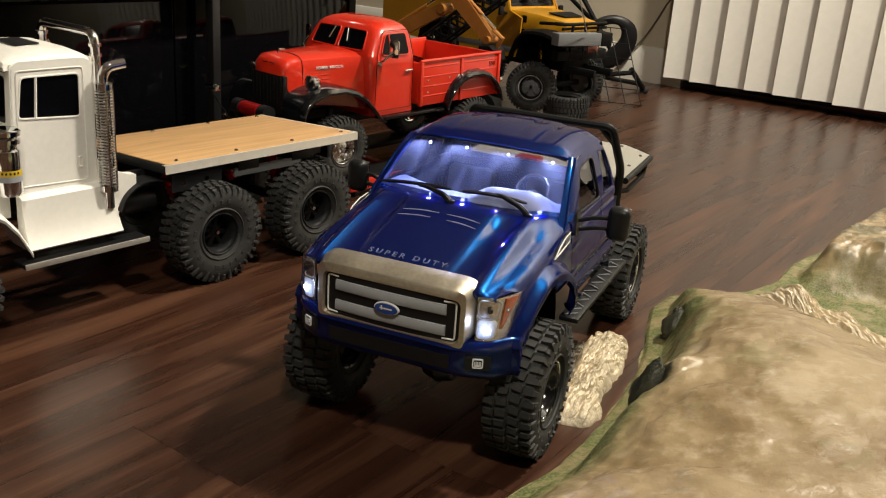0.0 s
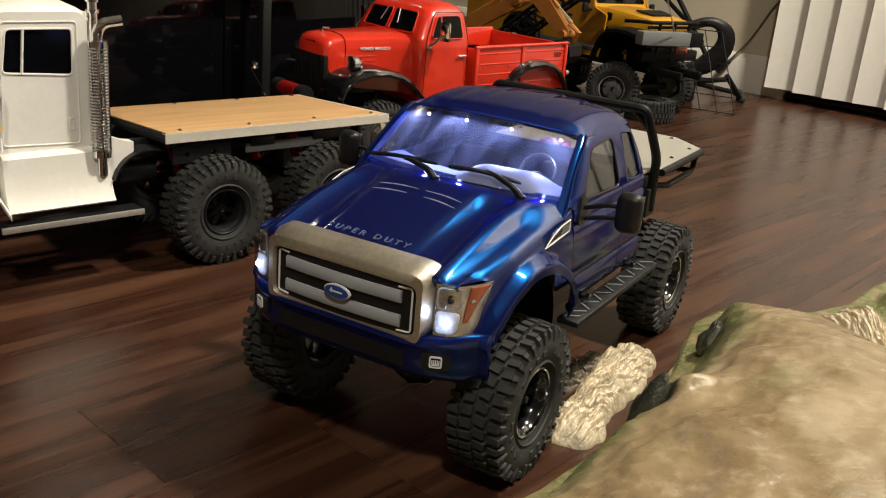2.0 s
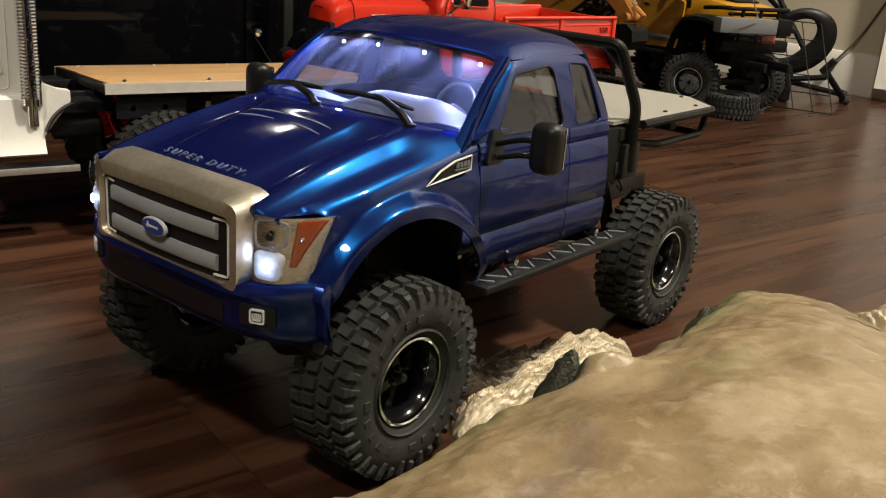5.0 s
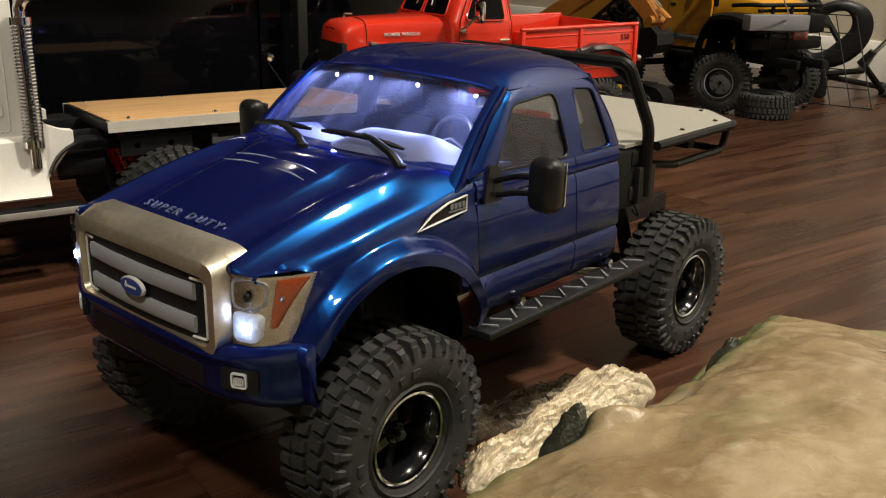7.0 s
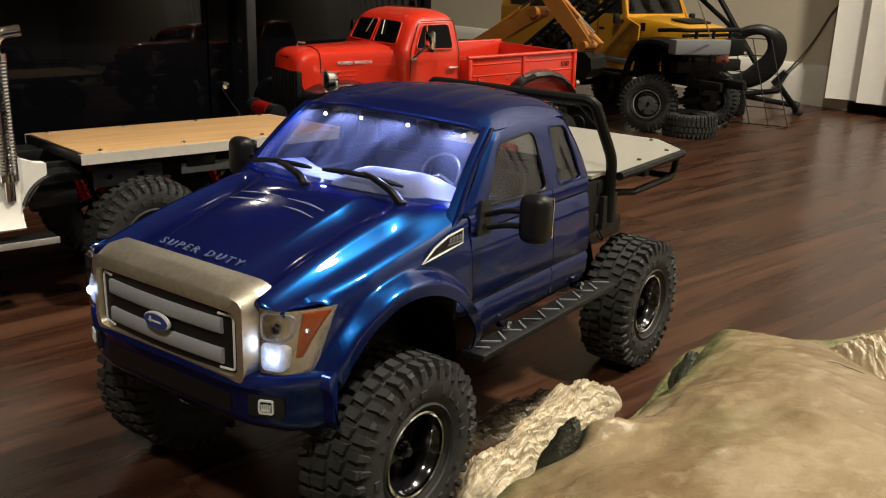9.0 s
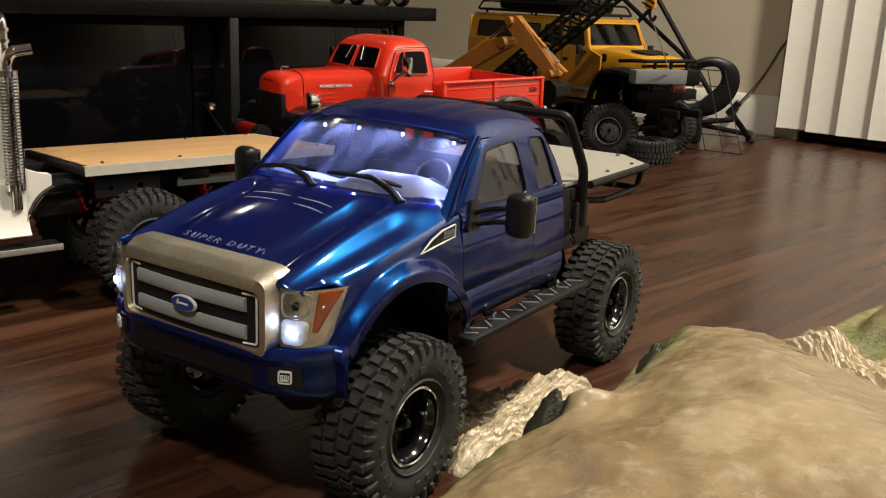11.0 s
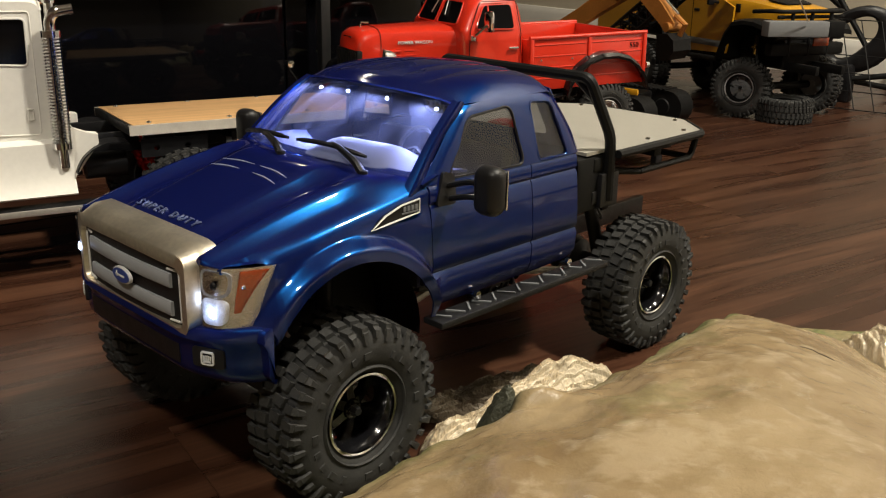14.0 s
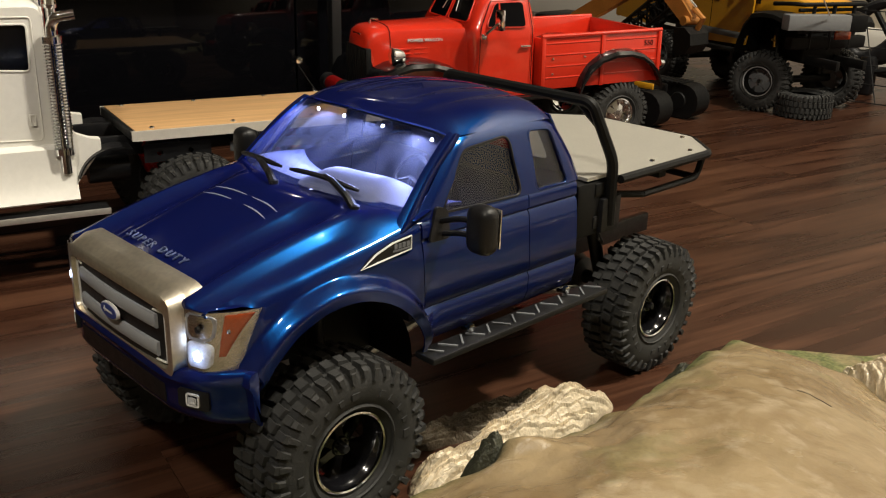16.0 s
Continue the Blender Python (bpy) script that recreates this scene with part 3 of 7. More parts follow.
DOOR_SECTION = [(0.1765, -0.003), (0.1735, -0.0005), (0.1715, 0.0), (0.166, 0.0004), (0.1640, -0.0008), (0.1615, 0.0008), (0.150, 0.0022), (0.135, 0.0033), (0.1245, 0.0036), (0.1220, 0.0020), (0.119, 0.0036), (0.108, 0.0030), (0.102, 0.0008), (0.098, -0.002)]


def door_bulge(z):
    return line_table(DOOR_SECTION[::-1], z)


EDGE_LINE = [hood_row(v)[-1] for v in steps(-0.0745, 0.064, 60)]


def edge_at(y):
    """Half width and height of the bonnet's outer edge."""
    return line_table([(p[1], p[0]) for p in EDGE_LINE], y), line_table([(p[1], p[2]) for p in EDGE_LINE], y)


def wing_row(y0):
    """The side of the wing from the shoulder down to the arch."""
    out, n = [], 24
    y = y0
    for i in range(n + 1):
        top = edge_at(y0)[1]
        lo = low_edge(y0)
        z = top + (lo - top) * i / n
        y = y0
        if y0 < -0.03:
            start = -0.0580 + 0.0115 * max(0, min(1, (z - 0.1205) / 0.031))
            y = start + (-0.03 - start) * (y0 + 0.0580) / 0.0280
        w = line_table(HALF, y)
        k = max(0, min(1, (y + 0.010) / 0.050))
        x = w + 0.0008 * math.sin(math.pi * i / n) * (1 - k) + door_bulge(z) * k - (0.0025 * (1 - k) if z < 0.112 else 0) + flare(y, z)
        if i < 5:
            ex, ez = edge_at(y)
            k = i / 5
            x = ex * (1 - k) + x * k
            z = ez if i == 0 else z
        out.append((x, y, z))
    return out


rings = []


def bonnet_ring(half, drop=0.0, back=0.0):
    half = [(x, y + back, z - drop) for x, y, z in half]
    top = [(-x, y, z) for x, y, z in half[:0:-1]] + half
    return top + [(x * 0.985, y, z - 0.0014) for x, y, z in top[::-1]]


# the leading edge rolls down on to the headlights
for drop, back in ((0.0048, 0.0022), (0.0036, 0.0006), (0.0022, 0.0), (0.0010, 0.0002)):
    rings.append(bonnet_ring(hood_row(-0.0745), drop, back))
for y0 in steps(-0.0730, 0.064, 44):
    rings.append(bonnet_ring(hood_row(y0)))
part("bonnet", loft(B(), rings), BLUE, blue)
ys = sorted(set([round(v, 5) for v in steps(-0.0580, 0.064, 56) + [0.004 + ARCH_R * math.cos(a) for a in steps(0.02, math.pi - 0.02, 26)] + [0.004 - ARCH_R - 0.0003, 0.004 + ARCH_R + 0.0003]]))
ys = [y for y in ys if -0.0581 <= y <= 0.064]
for s in (1, -1):
    rows = [wing_row(y0) for y0 in ys]
    part("wing", loft(B(), [[(s * x, y, z) for x, y, z in r] + [(s * (x - 0.0013), y, z) for x, y, z in r[::-1]] for r in rows]), BLUE, blue)

# doors and cab side below the belt


def door_ring(y):
    lo = low_edge(y)
    prof = DOOR_SECTION
    w = line_table(HALF, y)
    end = 1 if y < 0.208 else 1 - (y - 0.208) / 0.008 * 0.08
    return [((w + d + flare(y, z)) * end, y, max(z, lo)) for z, d in prof]


gap = 0.0007
for name, a, b in (("front_door", 0.0645, 0.158), ("rear_door", 0.1588, 0.216)):
    for s in (1, -1):
        bm = loft(B(), [[(s * x, y, z) for x, y, z in door_ring(y)] for y in steps(a, b, 14)], close=False)
        thicken(bm, 0.0015 * s)
        part(name, bm, BLUE, blue)
# rear wall of the cab
for s in (1, -1):
    bm = B()
    loft(bm, [[(s * 0.0835, 0.216, z), (s * 0.0835, 0.2145, z), (0, 0.2145, z), (0, 0.216, z)] for z in (0.098, 0.176)])
    part("cab_back", bm, BLUE, blue)


def gx(z):
    """Half width of the cab above the belt."""
    return 0.0905 - (z - 0.1735) / (0.2175 - 0.1735) * 0.0135


def gp(y, z, off=0.0):
    return Vector((gx(z) + off, y, z))


SIDE = [(0.0575, 0.1745), (0.0665, 0.1815), (0.0985, 0.2125), (0.106, 0.2165), (0.150, 0.2195), (0.190, 0.2185), (0.1985, 0.213), (0.211, 0.188), (0.216, 0.1745)]
WIN1 = [(0.0815, 0.1775), (0.1065, 0.2100), (0.1475, 0.2130), (0.1520, 0.1755)]
WIN2 = [(0.1665, 0.1755), (0.1660, 0.2135), (0.1880, 0.2120), (0.1985, 0.1755)]


def front_y(z):
    return line_table([(0.1745, 0.0575), (0.1815, 0.0665), (0.2125, 0.0985), (0.2175, 0.106)], z)


def rear_y(z):
    return line_table([(0.1745, 0.216), (0.188, 0.211), (0.213, 0.1985), (0.2195, 0.190)], z)


def cab_x(y, z):
    """Half width of the curved cab side: bulged, drawn in at the pillars and under the roof."""
    k = max(0, min(1, (z - 0.1745) / 0.0465))
    x = gx(z) + 0.0016 * math.sin(math.pi * k)
    x -= 0.0032 * max(0, (z - 0.2115) / 0.0095) ** 2
    x -= 0.0050 * max(0, (y - rear_y(z) + 0.014) / 0.014) ** 2
    x -= 0.0030 * max(0, (front_y(z) + 0.010 - y) / 0.010) ** 2
    return x


for s in (1, -1):
    def P(y, z, off=0.0):
        return Vector((s * (cab_x(y, z) + off), y, z))
    out = [Vector((0, y, z)) for y, z in SIDE]
    w1 = rounded([Vector((0, *p)) for p in WIN1], 0.006, 6)
    w2 = rounded([Vector((0, *p)) for p in WIN2], 0.005, 6)
    bm = B()
    edges = []
    for lp in (out, w1, w2):
        vs = [bm.verts.new(p) for p in lp]
        edges += [bm.edges.new((vs[q], vs[(q + 1) % len(vs)])) for q in range(len(vs))]
    bmesh.ops.triangle_fill(bm, edges=edges, use_beauty=True)
    bmesh.ops.subdivide_edges(bm, edges=bm.edges[:], cuts=5, use_grid_fill=True)
    for v in bm.verts:
        v.co = P(v.co.y, v.co.z)
    thicken(bm, 0.0018 * s)
    part("cab_side", bm, BLUE, blue)
    for lp, q in ((w1, "front_window"), (w2, "rear_window")):
        loop = [P(p.y, p.z) for p in lp]
        part("window_seal", tube(B(), [p + Vector((-s * 0.0004, 0, 0)) for p in loop], 0.0009, 6, True), BLACK if q == "front_window" else BLUE, blue)
        bm = B()
        bm.faces.new([bm.verts.new(p + Vector((-s * 0.0016, 0, 0))) for p in loop])
        bmesh.ops.triangulate(bm, faces=bm.faces[:])
        bmesh.ops.solidify(bm, geom=bm.faces[:], thickness=0.0004)
        part("window", bm, CLEAR, blue, "clear side window", smooth=False)

# windscreen, pillars, roof


def ws(u, v):
    """The windscreen: u across from -1 to 1, v up from 0 to 1."""
    b = Vector((0.0842 * u, 0.0590 - 0.0275 * (1 - u * u), 0.1803 + 0.0060 * (1 - u * u)))
    t = Vector((0.0735 * u, 0.1040 - 0.013 * (1 - u * u), 0.2185 + 0.0050 * (1 - u * u)))
    p = b.lerp(t, v)
    p.z += 0.003 * math.sin(math.pi * v)
    return p


bm = grid(B(), lambda u, v: ws(u, v), steps(-0.975, 0.975, 20), steps(0.0, 0.97, 6))
part("windscreen", bm, HAZE, blue, "clear windscreen")
for s in (1, -1):
    bm = B()
    rings = []
    for v in steps(-0.20, 1.0, 12):
        i, o = ws(s * 0.965, v), ws(s, v)
        q = gp(0, o.z)
        side = Vector((s * cab_x(o.y + 0.0055, min(o.z - 0.001, 0.2175)), o.y + 0.0055, o.z - 0.001))
        rings.append([i, i + Vector((0, 0, 0.0012)), o + Vector((0, -0.0008, 0.0014)), *[o.lerp(side, k) + Vector((s * 0.0026, -0.0024, 0.0018)) * math.sin(math.pi * k) for k in (0.15, 0.3, 0.5, 0.7, 0.85)], side, side + Vector((-s * 0.003, 0.003, -0.001)), i + Vector((0, 0.003, -0.002))])
    part("a_pillar", loft(bm, rings), BLUE, blue)


def roof(u, v):
    """The roof: u across, v from the windscreen's top to the rear."""
    f = ws(u, 0.985)
    r = Vector((0.0755 * u, 0.2015 - 0.006 * u * u, 0.2185 + 0.0070 * (1 - u * u)))
    p = f.lerp(r, v)
    edge = max(0.0, abs(u) - 0.80) / 0.20
    p.z += 0.0058 * math.sin(math.pi * min(1, v * 0.9 + 0.06)) * (1 - edge ** 2 * 0.9) * min(1, v / 0.10) + 0.0015 * (1 - edge) * (v < 0.93) * min(1, v / 0.10)
    if v > 0.93:
        p.z -= 0.004 * ((v - 0.93) / 0.07) ** 2
    k = abs(u)
    if 0.12 < v < 0.95:
        if 0.50 < k < 0.60:
            p.z -= 0.0004
        if 0.22 < k < 0.30 and v > 0.2:
            p.z -= 0.0003
    p.z -= 0.0022 * edge ** 2
    return p


us = [-1, -0.97, -0.93, -0.87, -0.80, -0.7, -0.61, -0.59, -0.55, -0.51, -0.49, -0.4, -0.31, -0.29, -0.25, -0.23, -0.21, -0.1]
us = us + [0] + [-u for u in us[::-1]]
bm = grid(B(), roof, us, steps(0, 1, 24))
thicken(bm, -0.0015)
part("roof", bm, BLUE, blue)
# upper rear wall with its window
bl = [(-0.0840, 0.2150, 0.176), (0.0840, 0.2150, 0.176), (0.0715, 0.1975, 0.2185), (0.04, 0.2005, 0.2230), (-0.04, 0.2005, 0.2230), (-0.0715, 0.1975, 0.2185)]


def on_back(x, z):
    return Vector((x, 0.2150 - (z - 0.176) * 0.40, z))


out = [on_back(x, z) for x, _, z in bl]
hole = rounded([on_back(*p) for p in ((-0.062, 0.183), (0.062, 0.183), (0.056, 0.213), (-0.056, 0.213))], 0.006)
part("cab_back", plate(B(), out, (0, -0.0015, 0), (hole,)), BLUE, blue, smooth=False)
bm = B()
bm.faces.new([bm.verts.new(p + Vector((0, -0.001, 0))) for p in hole])
part("window", bm, CLEAR, blue, "clear rear window", smooth=False)

VENT = material("worn_edge", (0.40, 0.45, 0.62), 0.30, 0.3)
# two short vent lips at the rear of the bonnet's dome
for s in (1, -1):
    for q, yq in ((0.0, 0.0), (0.004, -0.0085)):
        pts = [(s * (0.003 + q), 0.0070 + yq, hood_points(0.007 + yq)[1][1] + 0.0002), (s * 0.020, 0.0065 + yq, hood_points(0.0065 + yq)[1][1] + 0.0001), (s * 0.0335, 0.0040 + yq, hood_points(0.004 + yq)[2][1])]
        part("bonnet_vent_lip", tube(B(), bend(pts, 0.006), [0.0002] + [0.0005] * 6 + [0.0002], 6), VENT, blue)
lettering("lettering", "S U P E R   D U T Y", 0.0078, frame_of((0, -0.0552, 0.16345), (1, 0, 0), (0, 0.956, 0.295)), material("letter_edge", (0.30, 0.36, 0.58), 0.3, 0.7), blue, 0.0004)

# grille: nickel surround, black insert, two pale bars, badge
GY = -0.0785


def gring(w2, z0, z1, y, bow, top=1.0, r=0.006):
    """A loop round the grille, bowed forward in the middle."""
    lp = rounded([(-w2, 0, z0), (w2, 0, z0), (w2 * top, 0, z1), (-w2 * top, 0, z1)], r, 7)
    return [Vector((p.x, y - bow * (1 - (p.x / 0.065) ** 2), p.z)) for p in lp]


bm = B()
loft(bm, [gring(0.0668, 0.1160, 0.1622, GY + 0.018, 0.004, 1.0, 0.018), gring(0.0664, 0.1150, 0.1618, GY + 0.0085, 0.004, 1.0, 0.018), gring(0.0654, 0.1142, 0.1610, GY + 0.0065, 0.004, 1.0, 0.017), gring(0.0612, 0.1125, 0.1575, GY - 0.0008, 0.004, 1.0, 0.013), gring(0.0600, 0.1130, 0.1565, GY - 0.002, 0.004),
          gring(0.0562, 0.1160, 0.1500, GY - 0.0022, 0.004), gring(0.0552, 0.1168, 0.1490, GY + 0.001, 0.004)], caps=False)
thicken(bm, 0.0008)
part("grille_surround", bm, NICKEL, blue, "worn nickel grille surround")
bm = B()
loft(bm, [[(x, GY + 0.0008 - 0.004 * (1 - (x / 0.065) ** 2), z) for z in (0.1160, 0.1500)] + [(x, GY + 0.004, z) for z in (0.1500, 0.1160)] for x in steps(-0.0562, 0.0562, 14)])
part("grille_insert", bm, BLACK, blue)
for z0, z1, w2 in ((0.1366, 0.1446, 0.0450), (0.1206, 0.1286, 0.0450)):
    bm = B()
    loft(bm, [[(x, GY - 0.0012 - 0.004 * (1 - (x / 0.065) ** 2) + e, z) for e, z in ((0.0006, z0), (0, z0 + 0.001), (0, z1 - 0.001), (0.0006, z1), (0.003, z1), (0.003, z0))] for x in steps(-w2, w2, 14)])
    part("grille_bar", bm, PALE, blue, "grey grille bar")
for s in (1, -1):
    for z0, z1 in ((0.1185, 0.1332), (0.1332, 0.1472)):
        ze = z0 if z0 < 0.13 else z1
        pts = [(s * 0.0430, GY - 0.0026, ze), (s * 0.0522, GY - 0.0010, ze), (s * 0.0522, GY - 0.0010, z1 if z0 < 0.13 else z0)]
        part("grille_trim", tube(B(), bend(pts, 0.002, 3), 0.0007, 6), WHITEINK, blue)
bm = lathe(B(), [(0, 0.0001), (0, 1.0), (0.0012, 1.0), (0.0018, 0.95), (0.0018, 0.0001)], 32, "y")
bmesh.ops.transform(bm, matrix=Matrix.Translation((0, GY - 0.0058, 0.1330)) @ Matrix.Diagonal((0.0102, -1, 0.0048, 1)), verts=bm.verts)
badge = part("badge", bm, WHITEINK, blue, "oval blue badge with pale rim")
bm = lathe(B(), [(0, 0.0001), (0, 1.0), (0.0022, 1.0), (0.0022, 0.0001)], 32, "y")
bmesh.ops.transform(bm, matrix=Matrix.Translation((0, GY - 0.0058, 0.1330)) @ Matrix.Diagonal((0.0092, -1, 0.0040, 1)), verts=bm.verts)
part("badge_field", bm, OVALBLUE, badge)
bm = B()
box(bm, (0, GY - 0.0083, 0.1332), (0.0100, 0.0004, 0.0012), 0.0002, pose(0, 0, 0))
box(bm, (-0.0035, GY - 0.0083, 0.1337), (0.0012, 0.0004, 0.0034), 0.0002)
part("badge_mark", bm, WHITEINK, badge)

# headlights
REFL = material("headlight_reflector", (0.58, 0.58, 0.60), 0.16, 1.0, 140, 0.35, 0.25, 0.0)
COVER = glass("headlight_cover", (1, 1, 1), 0.02, 0.97)
LENS = material("headlight_lens", (0.42, 0.43, 0.46), 0.12, 0.55, 160, 0.35, 0.12, 1.0)
LEDW = glow("headlight_led", (0.62, 0.74, 1.0), 14.0)
BOWL = material("headlight_bowl", (0.78, 0.82, 0.92), 0.45, 0.2, 260, 0.35, 0.5, 1.0)
for s in (1, -1):
    def hs(u, v, off=0.0):
        """A place on the headlight: u outwards, v upwards, off forwards."""
        a = 0.0664 + u * (0.0186 + 0.0036 * v)
        y = -0.0768 + (a - 0.0635) * 0.35 + max(0, a - 0.0740) ** 2 * 105
        n = Vector((s * (0.35 + max(0, a - 0.074) * 60), -1, 0)).normalized()
        return Vector((s * a, y, 0.1205 + (0.0335 - 0.0015 * u) * v)) + n * off

    def pod(u0, u1, v0, v1, off, dome, lean=0.0, rnd=0.0):
        bm = grid(B(), lambda p, q: hs(u0 + (u1 - lean * (1 - q) - u0) * (0.5 + (p - 0.5) * (1 - rnd * (2 * q - 1) ** 6)), v0 + (v1 - v0) * (0.5 + (q - 0.5) * (1 - rnd * (2 * p - 1) ** 6)), off + dome * (math.sin(math.pi * p) * math.sin(math.pi * q)) ** 0.5), steps(0, 1, 12), steps(0, 1, 10))
        e = [x for x in bm.edges if x.is_boundary]
        r = bmesh.ops.extrude_edge_only(bm, edges=e)["geom"]
        for v in r:
            if isinstance(v, bmesh.types.BMVert):
                v.co.y += 0.002
                v.co.x -= s * 0.0004
        return bm

    hl = part("headlight", pod(0.0, 1.0, 0.0, 1.0, 0.0, 0.0), REFL, blue, "headlight with amber corner and lit lower lamp")
    part("cover", pod(0.01, 0.99, 0.02, 0.92, 0.0024, 0.0010), COVER, hl, "clear lens cover")
    part("upper_lens", pod(0.03, 0.66, 0.52, 0.96, 0.0006, -0.0016, 0.0, 0.14), LENS, hl, "clear upper lens")
    part("lower_lens", pod(0.03, 0.66, 0.05, 0.49, 0.0006, 0.0014, 0.0, 0.14), BOWL, hl, "lit lower lens")
    part("corner_lens", pod(0.74, 0.97, 0.26, 0.95, 0.0006, 0.0006, 0.16), AMBER, hl, "amber corner lens")
    for u, v, r, mt, nm in ((0.36, 0.27, 0.0030, LEDW, "lamp"), (0.40, 0.73, 0.0022, MATT, "bulb_cover"), (0.80, 0.70, 0.0013, REFL, "reflector_mark")):
        bm = lathe(B(), [(-0.0006, 0.0001), (-0.0004, r * 0.8), (0.0008, r)], 14, "y")
        bmesh.ops.translate(bm, verts=bm.verts, vec=hs(u, v, 0.0020))
        part(nm, bm, mt, hl)
    point_lamp("headlight_glow", hs(0.34, 0.27, 0.0080), 0.002, 0.0060, (0.50, 0.64, 1.0))

# front bumper


def by(x):
    a = abs(x)
    return min(-0.0575, -0.0825 + max(0, a - 0.045) ** 2 * 9 + max(0, a - 0.078) ** 2 * 62 - 0.001 * math.cos(a * 14))


bm = B()
rings = []
for x in [-0.0950, -0.0942, -0.0925, -0.089] + steps(-0.085, 0.085, 24) + [0.089, 0.0925, 0.0942, 0.0950]:
    y = by(x)
    e = 0.003 if abs(x) > 0.0945 else 0
    tz = 0.1165 + 0.0040 * max(0, min(1, (abs(x) - 0.058) / 0.008))
    rings.append([(x, min(y + 0.024, -0.0520), tz - e), (x, y + 0.004, tz - e), (x, y + 0.0016, tz - 0.001 - e), (x, y + 0.0002, tz - 0.0033 - e), (x, y - 0.0005, 0.1125), (x, y + 0.0015, 0.1090), (x, y + 0.0022, 0.100), (x, y + 0.002, 0.0945), (x, y + 0.004, 0.0905 + e),
                  (x, y + 0.007, 0.0885 + e), (x, min(y + 0.024, -0.0520), 0.0885 + e)])
loft(bm, rings)
bumper = part("front_bumper", bm, BLUE, blue)
bm = B()
loft(bm, [[(x, by(x) - 0.0004 + 0.0018, z) for z in (0.0955, 0.1065)] + [(x, by(x) + 0.006, z) for z in (0.1065, 0.0955)] for x in steps(-0.050, 0.050, 10)])
part("air_intake", bm, BLACK, bumper)
for s in (1, -1):
    c = Vector((s * 0.0705, by(0.0705) + 0.0006, 0.1035))
    slope = math.degrees(math.atan2(by(0.072) - by(0.069), 0.003)) * s
    m = Matrix.Translation(c) @ pose(0, 0, 0, 0, 0, slope)
    bm = plate(B(), rounded([(-0.0095, 0, -0.0055), (0.0095, 0, -0.0055), (0.0095, 0, 0.0055), (-0.0095, 0, 0.0055)], 0.002), (0, 0.003, 0))
    bmesh.ops.transform(bm, matrix=m, verts=bm.verts)
    part("fog_recess", bm, BLACK, bumper, smooth=False)
    bm = plate(B(), rounded([(-0.0040, -0.001, -0.0038), (0.0040, -0.001, -0.0038), (0.0040, -0.001, 0.0038), (-0.0040, -0.001, 0.0038)], 0.0015), (0, 0.002, 0),
               (rounded([(-0.0031, -0.001, -0.0029), (0.0031, -0.001, -0.0029), (0.0031, -0.001, 0.0029), (-0.0031, -0.001, 0.0029)], 0.001),))
    bmesh.ops.transform(bm, matrix=m, verts=bm.verts)
    part("fog_lamp_rim", bm, WHITEINK, bumper, "white printed fog lamp outline", smooth=False)
    bm = B()
    for i in range(5):
        box(bm, (-0.0022 + 0.0011 * i, -0.0008, -0.0004 + 0.0008 * (abs(i - 2) < 2)), (0.0006, 0.0008, 0.0024 + 0.001 * (i in (0, 4))), 0)
    box(bm, (0, -0.0008, -0.0016), (0.0050, 0.0008, 0.0012), 0)
    bmesh.ops.transform(bm, matrix=m, verts=bm.verts)
    part("fog_lamp_mark", bm, WHITEINK, bumper, smooth=False)

